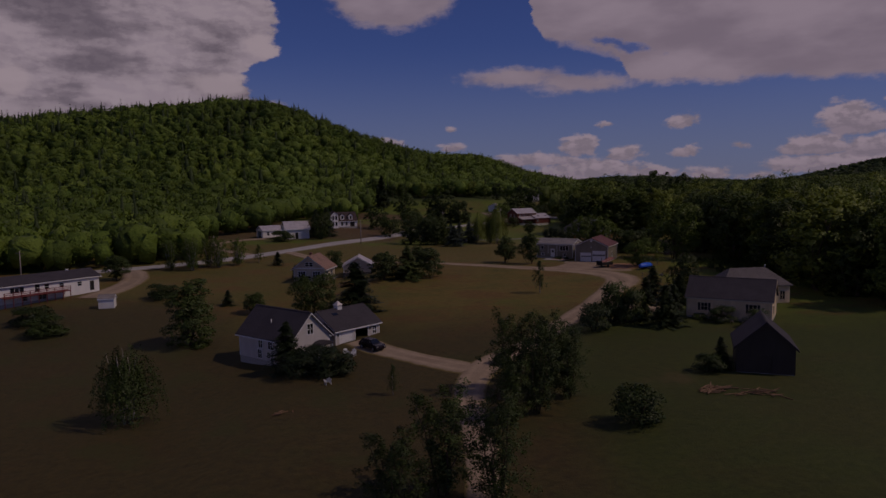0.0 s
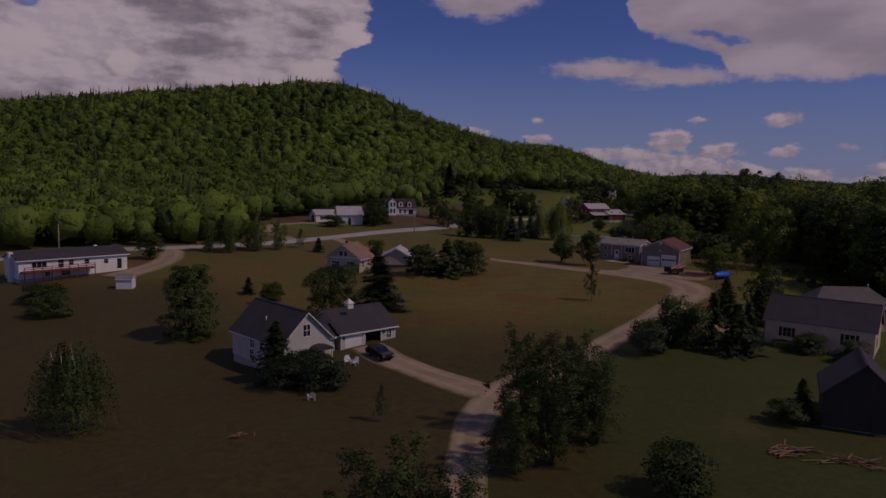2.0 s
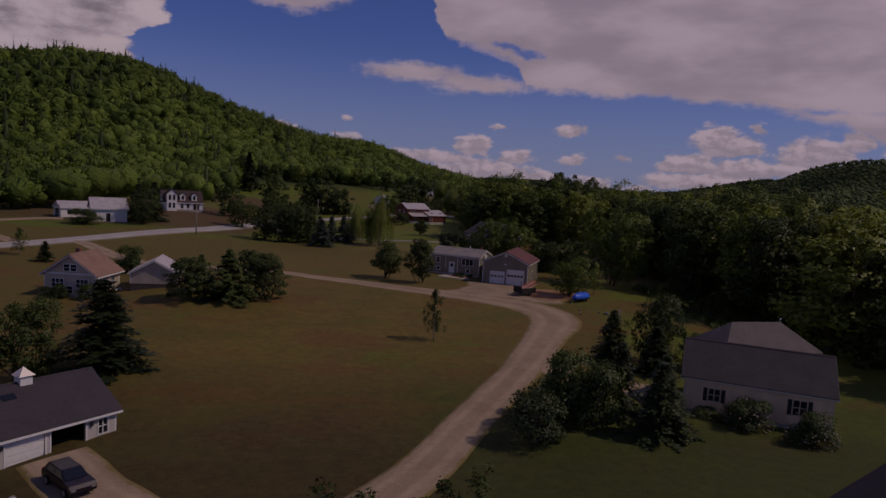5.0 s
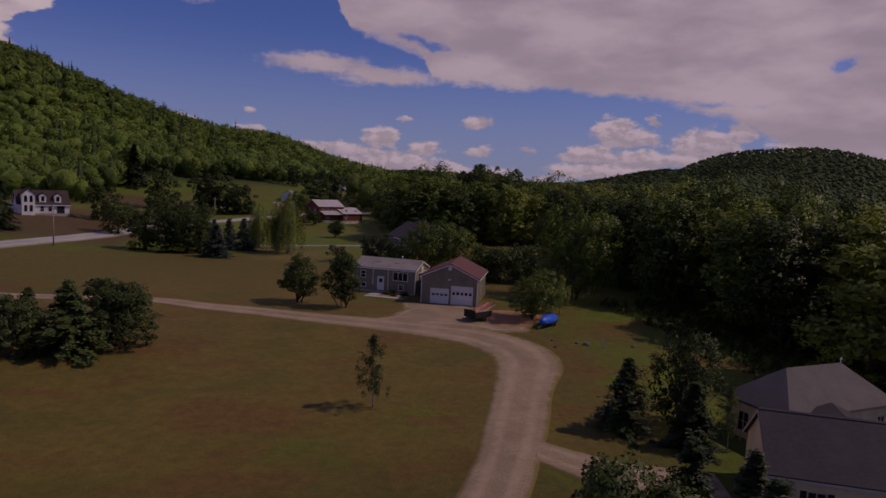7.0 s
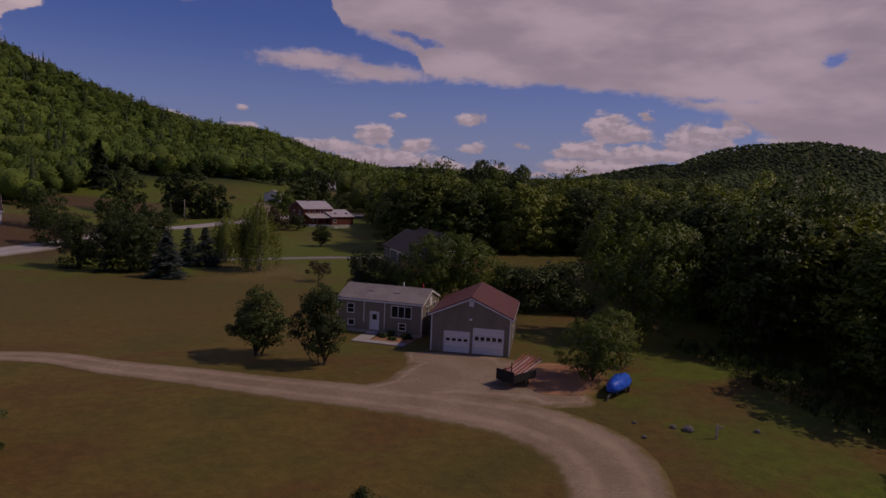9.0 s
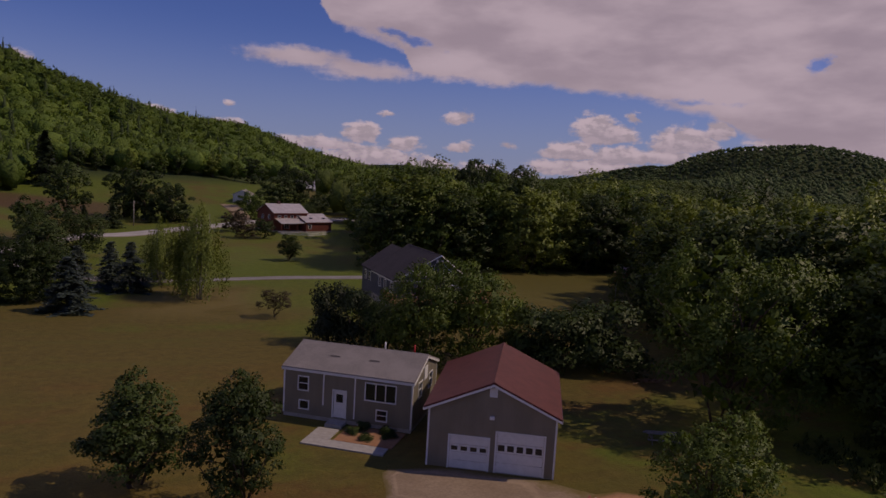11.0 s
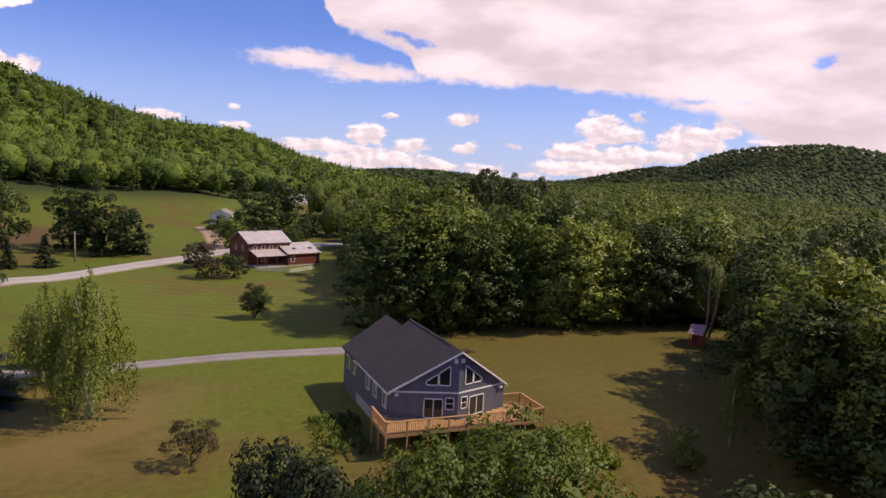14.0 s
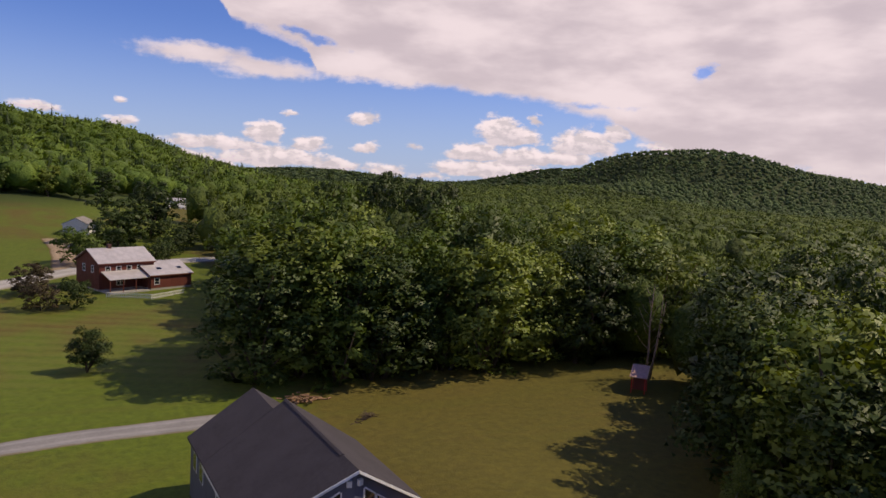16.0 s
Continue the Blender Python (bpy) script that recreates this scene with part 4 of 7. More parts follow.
# white house
tree("round", -16.4, 77.2, 8.2, 7.8, "dense round dark green maple behind the white house", M_LEAF_D, G_YARD)
tree("spruce", -9.2, 79.6, 8.6, 7.2, "broad dark green spruce behind the garage", M_NEEDLE, G_YARD)
tree("spruce", -14.6, 48.0, 6.6, 4.6, "dark green spruce close to the white house wall", M_NEEDLE, G_YARD)
tree("shrub", -10.2, 46.6, 3.6, 5.0, "dark overgrown yew bush before the gable", M_NEEDLE, G_YARD, category="bush")
tree("shrub", -7.6, 44.4, 3.8, 5.2, "dark overgrown yew bush on the lawn edge", M_NEEDLE, G_YARD, category="bush")
tree("shrub", -12.4, 44.6, 3.4, 4.6, "dark rounded juniper bush", M_NEEDLE, G_YARD, category="bush")
tree("tall", -34.0, 65.2, 10.6, 7.0, "tall narrow dark green tree standing in the field", M_LEAF_D, G_YARD)
tree("weeping", -28.7, 31.8, 9.3, 6.4, "weeping clump birch with pale stems in the dry field", M_LEAF_D, G_YARD)
tree("shrub", -61.2, 72.1, 3.6, 6.3, "dark hedge bush in the field", M_LEAF_D, G_YARD, category="bush")
tree("shrub", -68, 80, 3.8, 6.5, "dark bush below the long house", M_LEAF_D, G_YARD, category="bush")
tree("shrub", -52, 99, 3.2, 6.0, "low dark bush beside the small shed", M_LEAF_D, G_YARD, category="bush")
tree("spruce", -36.1, 91.8, 3.0, 2.4, "small dark conifer on the lawn", M_NEEDLE, G_YARD)
tree("young", -29.0, 85.1, 4.0, 4.5, "small round leafy tree on the lawn", M_LEAF_D, G_YARD)
tree("spruce", -28.5, 118.5, 3.4, 1.4, "slim dark cedar beside the bungalow", M_NEEDLE, G_YARD)
tree("sapling", 0.6, 35.4, 4.6, 1.5, "slender young birch in the dry grass", M_LEAF_D, G_YARD)
# foreground birches
for x, y, h, w in ((14.6, 35.6, 10.8, 5.0), (17.6, 33.2, 10.4, 5.2), (19.4, 38.0, 9.8, 4.6), (16.4, 28.4, 9.6, 4.8), (13.6, 26.0, 7.6, 3.8), (20.8, 33.8, 8.6, 4.4)):
    tree("birch", x, y, h, w, "slender clump birch with small green leaves beside the lane", M_LEAF_D, "birches beside the lane", bark=M_BARK)
for x, y, h, w in ((6.4, 9.4, 9.6, 5.2), (10.6, 7.4, 9.2, 4.8), (2.6, 7.0, 6.8, 4.2)):
    tree("birch", x, y, h, w, "leafy clump birch at the lower end of the lane", M_LEAF_D, "birches beside the lane", bark=M_BARK)
tree("shrub", 25.8, 23.8, 4.2, 4.6, "rounded dark green bush on the lawn", M_LEAF_D, G_YARD, category="bush")
tree("shrub", 14.5, 47.5, 2.2, 2.6, "light green bush at the fork of the lane", M_LEAF, G_YARD, category="bush")
# beige house hedge
for k, x, y, h, w, l, mt in (("shrub", 29.9, 61.6, 4.7, 4.4, "dark yew bush at the end of the hedge", M_NEEDLE), ("shrub", 33.4, 65.6, 6.8, 5.0, "tall dark lilac bush", M_LEAF_D),
                             ("shrub", 35.8, 64.4, 6.2, 4.6, "tall dark bush beside the lane", M_LEAF_D), ("spruce", 39.0, 66.0, 6.8, 3.8, "dark green spruce beside the beige house", M_NEEDLE),
                             ("spruce", 40.7, 61.3, 6.4, 4.6, "broad dark spruce beside the beige house", M_NEEDLE), ("spruce", 43.6, 66.2, 5.6, 3.2, "dark spruce against the beige house wall", M_NEEDLE),
                             ("round", 51.2, 83.6, 8.4, 5.8, "oval leafy green tree on the lawn", M_LEAF_D), ("spruce", 45.4, 83.0, 6.2, 4.2, "dark ragged spruce on the lawn", M_NEEDLE),
                             ("spruce", 48.9, 78.9, 5.4, 3.6, "dark spruce below the leafy tree", M_NEEDLE), ("shrub", 61.8, 86.1, 3.4, 1.5, "slim dark arborvitae beside the beige house", M_NEEDLE),
                             ("shrub", 61.0, 84.2, 3.2, 1.5, "slim dark arborvitae beside the beige house", M_NEEDLE), ("shrub", 64.6, 86.6, 3.4, 1.5, "slim dark arborvitae beside the beige house", M_NEEDLE),
                             ("shrub", 38.9, 38.4, 2.4, 3.4, "low dark bush beside the weathered barn", M_LEAF_D), ("spruce", 40.6, 40.0, 3.8, 2.2, "small dark conifer at the barn corner", M_NEEDLE)):
    tree(k, x, y, h, w, l, mt, G_YARD, category="bush" if k == "shrub" else "tree")
tree("sapling", 52.0, 78.4, 6.4, 1.8, "thin birch with a pale stem", M_LEAF, G_YARD)
# pines beside the shed
for x, y, h, w in ((-6.4, 106.5, 6.2, 6.2), (-1.2, 107.2, 7.2, 6.6), (3.6, 109.4, 6.4, 6.0), (-6.0, 112.4, 5.4, 4.6), (1.5, 112.4, 6.6, 5.6)):
    tree("pine", x, y, h, w, "bushy dark green pine with boughs to the ground", M_PINE, "pines beside the shed")
# grey house
tree("young", 22.6, 130.2, 6.8, 5.2, "young leafy maple on the front lawn", M_LEAF_D, G_YARD)
tree("young", 28.2, 126.5, 7.8, 4.6, "young leafy maple before the grey house", M_LEAF_D, G_YARD)
tree("sapling", 25.7, 91.0, 8.0, 2.8, "single young birch standing in the meadow", M_LEAF_D, G_YARD)
tree("round", 52.6, 118.2, 6.9, 6.4, "round green crabapple tree behind the boat", M_LEAF, G_YARD)
tree("sapling", 58.4, 121.8, 7.0, 2.6, "thin light green sapling", M_LEAF_Y, G_YARD)
tree("maple", 66.4, 132.6, 15.0, 12.2, "large broad sugar maple at the lawn edge", M_LEAF, G_YARD)
for k, x, y, h, w, l, mt in (("shrub", 38.9, 162.6, 6.8, 4.6, "dense rounded dark cedar bush", M_NEEDLE), ("shrub", 41.8, 160.6, 7.2, 4.8, "dense rounded dark cedar bush", M_NEEDLE),
                             ("round", 46.4, 153.6, 10.4, 8.8, "dense leafy tree behind the grey house", M_LEAF), ("round", 52.2, 153.6, 10.6, 9.2, "dense leafy tree behind the garage", M_LEAF),
                             ("shrub", 57.6, 150.6, 6.6, 6.2, "dense rounded dark bush behind the garage", M_LEAF_D), ("shrub", 60.6, 150.2, 7.2, 6.8, "dense rounded dark bush at the lawn edge", M_LEAF_D),
                             ("shrub", 64.8, 148.8, 7.3, 7.4, "dense rounded dark bush at the lawn edge", M_LEAF_D), ("shrub", 44.0, 157.8, 6.0, 5.0, "dark leafy bush behind the grey house", M_LEAF_D)):
    tree(k, x, y, h, w, l, mt, G_YARD, category="bush" if k == "shrub" else "tree")
tree("shrub", 72.0, 166.6, 3.2, 2.6, "pale green willow bush", M_LEAF_Y, G_YARD, category="bush")
# lawn left of the blue house
for x, y, h, w in ((25.0, 187.8, 13.6, 6.6), (22.9, 191.2, 11.4, 4.6), (19.2, 199.0, 10.4, 5.6)):
    tree("weeping", x, y, h, w, "tall weeping clump birch with white stems", M_LEAF_Y, "weeping birches on the lawn")
for x, y, h, w in ((15.7, 192.9, 7.1, 4.8), (12.6, 197.0, 6.6, 4.4), (18.8, 204.8, 6.2, 4.0), (9.5, 190, 6.8, 4.6), (10.2, 180.0, 6.6, 5.0)):
    tree("spruce", x, y, h, w, "blue spruce with pale needles", M_NEEDLE_B, "blue spruces on the lawn")
for x, y, h, w in ((-4.6, 190.5, 8.8, 5.8), (0.4, 187.0, 8.6, 5.2), (4.0, 185.8, 8.4, 5.0), (7.0, 186.4, 7.6, 4.6), (2.0, 205, 9.0, 7.0)):
    tree("tall", x, y, h, w, "dark leafy tree in the row beside the road", M_LEAF_D, "row of trees beside the road")
tree("apple", 34.2, 175.8, 3.4, 4.0, "small old plum tree with brownish leaves on the lawn", M_REDLEAF, G_YARD, name="plum_tree")
tree("young", 41.1, 228.6, 5.4, 4.4, "young round tree on the mown field", M_LEAF_D, G_YARD)
# farmhouse
for k, x, y, h, w, l, mt in (("round", 33.6, 263.0, 4.8, 5.8, "round brownish bush tree before the farmhouse", M_REDLEAF), ("round", 38.7, 264.4, 5.0, 5.2, "round dark bush tree before the farmhouse", M_LEAF_D),
                             ("round", 31.4, 275.5, 5.6, 6.6, "purple-leaved round tree beside the road", M_REDLEAF), ("round", 37.6, 306.0, 8.4, 9.6, "broad green tree behind the farmhouse", M_LEAF),
                             ("maple", 45.5, 332.0, 14.0, 14.0, "huge dark maple beyond the farmhouse", M_LEAF_D), ("maple", 54.0, 345.0, 16.0, 15.0, "huge dark maple beyond the farmhouse", M_LEAF_D),
                             ("spruce", 2.8, 274.4, 6.4, 4.0, "dark spruce beside the road", M_NEEDLE), ("spruce", -3.2, 272.0, 5.6, 3.8, "dark spruce beside the road", M_NEEDLE),
                             ("maple", 8.0, 298.0, 16.0, 13.0, "big dark tree beside the meadow", M_LEAF_D), ("spruce", 14.0, 296.0, 7.6, 4.6, "dark spruce under the big tree", M_NEEDLE),
                             ("spruce", 10.5, 289.0, 6.4, 4.0, "dark spruce in the row beside the road", M_NEEDLE), ("spruce", 18.0, 292.0, 6.8, 4.4, "dark spruce in the row beside the road", M_NEEDLE),
                             ("maple", 14.5, 291.0, 11.0, 11.0, "broad dark tree beside the road", M_LEAF_D), ("maple", 2.5, 301.0, 14.0, 12.0, "big dark tree beside the meadow", M_LEAF_D),
                             ("maple", -12.0, 300.0, 15.0, 12.0, "big dark tree beside the meadow", M_LEAF_D), ("spruce", -28, 352.0, 18.0, 9.0, "tall dark spruce at the field edge", M_NEEDLE)):
    tree(k, x, y, h, w, l, mt, "trees near the farmhouse")
for i, (x, y, h, w) in enumerate(((49, 299, 5.2, 5), (52.5, 306, 5.6, 5.4), (55.5, 314, 5.4, 5.2), (58, 322, 5.8, 5.6), (47.5, 312, 4.6, 4.4), (61, 331, 6.4, 6.2), (64, 341, 7, 6.6), (56, 341, 6.6, 6.2))):
    tree("round", x, y, h, w, "dark dense bush in the hedge row beyond the farmhouse", M_LEAF_D, "hedge row beyond the farmhouse", category="bush")
# trees along the road and round the sheds
_r = random.Random(5)
for x, y, h, w, k in ((-60, 136.5, 8.5, 4.5, "birch"), (-56, 140, 9, 4.6, "birch"), (-64, 134.5, 8.2, 4.6, "birch"), (-52.5, 137.5, 8.6, 4.4, "birch"), (-58, 133, 8.8, 4.6, "birch"),
                      (-48.5, 141, 8.0, 4.2, "birch"), (-44.0, 145, 6.2, 3.0, "sapling"), (-37.5, 139.5, 3.6, 2.6, "spruce"), (-71.5, 120.5, 6.2, 5.6, "young"),
                      (-38.5, 202, 10, 6, "spruce"), (-35.5, 206, 10.5, 6, "spruce"), (-47.6, 190.0, 4.2, 7.0, "shrub"), (-36, 196, 9.5, 7, "round"),
                      (-21.2, 132.0, 4.8, 4.6, "shrub"), (-13, 215, 8, 8, "round"), (-2, 222, 8, 8, "round"), (4, 226, 8.5, 8, "round"), (-20, 236, 10, 9, "round"), (-6, 240, 9, 9, "round")):
    lab = {"birch": "slender pale-stemmed birch beside the road", "sapling": "thin sapling beside the road", "spruce": "dark conifer near the road", "young": "small leafy tree near the road",
           "shrub": "dense dark bush near the road", "round": "dark rounded tree near the road"}[k]
    tree(k, x, y, h, w, lab, M_LEAF if k in ("birch", "sapling") else (M_NEEDLE if k == "spruce" else M_LEAF_D), "trees along the road", category="bush" if k == "shrub" else "tree")
# woods: near edges as single trees
G_WOODS = "trees at the edge of the woods"
_r = random.Random(8)
EDGE = []
for i in range(15):      # woods right of the lane
    t = i / 14
    EDGE.append((84 + 5 * math.sin(i * 1.7), 72 + 76 * t, _r.uniform(16, 20)))
    EDGE.append((94 + 4 * math.sin(i * 2.3), 74 + 76 * t, _r.uniform(18, 22)))
for i in range(9):       # edge beside the small lean-to
    t = i / 8
    EDGE.append((84 + 26 * t ** 2 + 2 * math.sin(i * 2.1), 152 + 44 * t, _r.uniform(14, 18.5)))
    EDGE.append((97 + 22 * t ** 2, 150 + 46 * t, _r.uniform(17, 21)))
for i in range(13):      # woods across the far lawn
    t = i / 12
    EDGE.append((58.5 + 60 * t, 220 + 2.5 * math.sin(i * 1.9), _r.uniform(15.5, 20)))
    EDGE.append((63 + 61 * t, 229 + 2.5 * math.sin(i * 2.7), _r.uniform(18.5, 23)))
for i in range(6):
    EDGE.append((65 + 2 * math.sin(i * 2.0) + 0.5 * i, 238 + 9 * i, _r.uniform(13, 17)))
for i in range(10):      # foot of the hill above the far meadow
    x = -36 + 10 * i + 2 * math.sin(i * 2.2)
    EDGE.append((x, 393 + 0.25 * x + 2 * math.sin(i * 1.3), _r.uniform(8, 13)))
EDGE += [(87, 158, 15), (88.5, 165.5, 16), (91.5, 173, 16.5), (96, 181, 16)]
for i, (x, y, h) in enumerate(EDGE):
    mt = (M_LEAF, M_LEAF_D, M_LEAF_D, M_LEAF, M_LEAF_Y, M_LEAF_D, M_LEAF_Y)[(i * 3 + _r.randrange(2)) % 7]
    tree("woods", x, y, h, h * _r.uniform(0.58, 0.78), {M_LEAF: "tall green broadleaf tree at the woods edge", M_LEAF_D: "tall dark green broadleaf tree at the woods edge",
                                                        M_LEAF_Y: "tall yellow-green poplar at the woods edge"}[mt], mt, G_WOODS)


tree("sapling", 79.2, 170.0, 9.6, 3.4, "slender light green birch with a pale stem", M_LEAF_Y, G_YARD)
# tall dark trees that stand over the woods
for x, y, h in ((134, 385, 24), (142, 392, 25), (128, 344, 24), (136, 338, 24), (120, 392, 22)):
    tree("maple", x, y, h, h * 0.62, "very tall dark maple standing above the woods", M_LEAF_D, G_WOODS)
# bare dead tree beside the lean-to
ob = thing("dead_tree", pose(107.5, 208.5, gz(107.5, 208.5)), "bare dead tree with pale grey branches", "tree", G_WOODS)
_q = np.random.default_rng(77)
b = Build()
b.tube([(0, 0, -0.4), (0.2, 0.1, 4), (0.1, 0.2, 8), (0.3, 0.1, 12.8)], [0.20, 0.15, 0.10, 0.03], 7)
part("trunk", b, M_DEAD, ob, "", True)
for dx, dy, hh in ((1.3, -0.4, 11.6), (2.4, 0.3, 10.4)):
    b = Build()
    b.tube([(dx * 0.3, dy * 0.3, -0.4), (dx * 0.7, dy, 4), (dx, dy * 1.2, 8), (dx * 1.15, dy, hh)], [0.17, 0.12, 0.08, 0.02], 7)
    part("stem", b, M_DEAD, ob, "", True)
for i in range(16):
    z, a, l = 3.5 + 0.55 * i, 2.4 * i, _q.uniform(1.0, 2.6) * (1.15 - 0.05 * i)
    b = Build()
    b.tube([(0.15, 0.1, z), (math.cos(a) * l * 0.5, math.sin(a) * l * 0.5, z + 0.5 * l), (math.cos(a) * l, math.sin(a) * l, z + 1.3 * l)], [0.04, 0.03, 0.012], 5)
    part("branch", b, M_DEAD, ob)


def in_sight(P):
    """Only slopes and tops that face the valley carry trees; what lies behind a crest is left bare."""
    keep = np.zeros(len(P), bool)
    for ex, ey, ez in ((10, 30, 26), (40, 120, 26), (60, 160, 26)):
        top = ground_z(P[:, 0], P[:, 1]) + 16
        ok = np.ones(len(P), bool)
        for f in np.linspace(0.25, 0.97, 30):
            x, y = ex + (P[:, 0] - ex) * f, ey + (P[:, 1] - ey) * f
            ok &= ground_z(x, y) < ez + (top - ez) * f + 3
        keep |= ok
    return P[keep]


def forest(name, pts, hs, ws, quads, material, label, conifer=False, seed=1, size=0.1, level=1):
    """Far woods as one mesh: every crown is a lumpy shaded body with upright leafy sprays all over it."""
    rng = np.random.default_rng(seed)
    n = len(pts)
    z0 = ground_z(pts[:, 0], pts[:, 1])
    base = np.stack([pts[:, 0], pts[:, 1], z0], -1)
    # inner body
    RING = ([(-0.6, 0.85), (0.4, 0.88)], [(-0.8, 0.72), (0.05, 1.0), (0.65, 0.74)], [(-1.2, 0.62), (-0.2, 1.0), (0.45, 0.88), (0.82, 0.55)])[level]
    SEG = (5, 5, 7)[level]
    dirs = []
    for e, r in RING:
        for k in range(SEG):
            a = 2 * math.pi * (k + 0.5 * (len(dirs) // SEG % 2)) / SEG
            dirs.append((math.cos(a) * r, math.sin(a) * r, e))
    dirs.append((0, 0, 1.0))
    D = np.array(dirs)
    tri = []
    for i in range(len(RING) - 1):
        for k in range(SEG):
            a, b, c, d = i * SEG + k, i * SEG + (k + 1) % SEG, (i + 1) * SEG + k, (i + 1) * SEG + (k + 1) % SEG
            tri += [(a, b, c), (b, d, c)]
    top = len(D) - 1
    tri += [((len(RING) - 1) * SEG + k, (len(RING) - 1) * SEG + (k + 1) % SEG, top) for k in range(SEG)]
    tri = np.array(tri)
    lump = rng.uniform(0.66, 1.08, (n, len(D), 1))

    def place(d, k):
        """Directions d (m, c, 3) on the crowns, scaled by k, as points."""
        if conifer:
            zz = 0.06 + 0.94 * np.clip(d[..., 2] + 0.8, 0, None) / 1.8
            rr = (1.02 - zz) / np.maximum(np.hypot(d[..., 0], d[..., 1]), 0.05) * np.where(d[..., 2] > 0.99, 0.0, 1.0)
            q = np.stack([d[..., 0] * rr, d[..., 1] * rr, zz], -1)
            return q * np.stack([ws * 0.5, ws * 0.5, hs], -1)[:, None, :] * np.concatenate([k, k, 0.5 + 0.5 * k], -1)
        q = d * k * np.stack([ws * 0.5, ws * 0.5, hs * 0.45], -1)[:, None, :]
        q[..., 2] += (hs * 0.55)[:, None]
        return q
    V = place(np.repeat(D[None], n, 0), lump * (0.90 if level == 2 else 0.96)) + base[:, None, :]
    T = V[:, tri].reshape(-1, 3, 3)
    Nt = np.repeat((D[tri] + np.array([0, 0, 0.15]))[None], n, 0).reshape(-1, 3, 3)
    # sprays
    d = rng.normal(0, 1, (n, quads, 3))
    d /= np.linalg.norm(d, axis=2)[..., None]
    d[..., 2] = np.where(d[..., 2] < (-0.85 if level == 2 else -0.2), -d[..., 2], d[..., 2])
    P = (place(d, rng.uniform(0.74, 1.16, (n, quads, 1))) + base[:, None, :]).reshape(-1, 3)
    d = d.reshape(-1, 3)
    u = d * 0.55 + np.array([0, 0, -0.35 if conifer else 0.3]) + rng.normal(0, 0.45, d.shape)
    u /= np.linalg.norm(u, axis=1)[:, None]
    w = np.cross(u, d + rng.normal(0, 0.3, d.shape))
    w /= np.linalg.norm(w, axis=1)[:, None] + 1e-9
    sc = (size * np.repeat(ws, quads) * rng.uniform(0.6, 1.4, len(P)))[:, None]
    S = np.stack([P - w * sc * 0.42, P + w * sc * 0.42, P + u * sc * 1.35], 1)
    flip = np.einsum("ij,ij->i", np.cross(S[:, 1] - S[:, 0], S[:, 2] - S[:, 0]), d) < 0
    S[flip] = S[flip][:, [1, 0, 2]]
    me = tris_to_mesh(name, np.concatenate([T, S]), np.concatenate([Nt, np.repeat((d + rng.normal(0, 0.2, d.shape))[:, None, :], 3, 1)]))
    me.materials.append(material)
    return tagged(new(name, me), label, "woods", "", "stuff")


def scatter(x0, x1, y0, y1, step, keep, seed):
    rng = np.random.default_rng(seed)
    X, Y = np.meshgrid(np.arange(x0, x1, step), np.arange(y0, y1, step))
    P = np.stack([X.ravel(), Y.ravel()], -1) + rng.uniform(-0.85, 0.85, (X.size, 2)) * step
    return in_sight(P[keep(P[:, 0], P[:, 1])])


def road_x(y):
    return np.interp(y, [100, 114, 124, 131, 138, 150, 167, 193, 221, 254, 274, 301, 360], [-112, -103, -96, -86, -73, -55, -39, -24, -12, -2, 16, 36, 52])


def on_hill(x, y):
    """Woods above the road on the hill's side, leaving its meadows open."""
    k = ((x < road_x(y) - 14) | (y > 440)) & (x < 240)
    k &= ~((x > -74) & (x < -26) & (y > 160) & (y < 214))
    k &= ~((x > -62) & (y > 210) & (y < 292))
    k &= ~((x > -34) & (x < 62) & (y >= 280) & (y < 396 + 0.25 * x))
    k &= y < 700 + 1.6 * np.maximum(x + 60, 0)
    return k


_h = scatter(-560, 260, 118, 1060, 6.3, on_hill, 3)
_rng = np.random.default_rng(4)
_con = _rng.uniform(0, 1, len(_h)) < 0.10 + 0.28 * sm(40, 85, ground_z(_h[:, 0], _h[:, 1]))
_close = (_h[:, 1] < 330) | ((_h[:, 1] < 490) & (_h[:, 0] > -110))
_near = _close & ~_con
_far = ~_close & ~_con
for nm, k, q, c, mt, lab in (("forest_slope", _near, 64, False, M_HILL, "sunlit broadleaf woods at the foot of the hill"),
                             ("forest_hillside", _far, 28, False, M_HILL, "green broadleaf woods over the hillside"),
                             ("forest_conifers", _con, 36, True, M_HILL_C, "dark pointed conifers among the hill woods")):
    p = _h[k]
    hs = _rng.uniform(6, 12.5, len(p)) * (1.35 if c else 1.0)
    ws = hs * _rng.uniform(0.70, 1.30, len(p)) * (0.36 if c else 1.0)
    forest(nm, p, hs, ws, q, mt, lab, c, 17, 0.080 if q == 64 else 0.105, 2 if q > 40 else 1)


def in_valley(x, y):
    k = (y > 238) & (x > 62 + 0.05 * (y - 238)) & (x < 700) & (y < 1050)
    k |= (x > 104) & (y > 60) & (y <= 238) & (x < 260)
    k &= x < 1.5 * y + 60
    k &= ~((x < 100) & (y > 380) & (y < 440))
    k &= ~((x < 112) & (y > 190) & (y < 222))
    k &= ~((x < 140) & (y > 700))
    return k


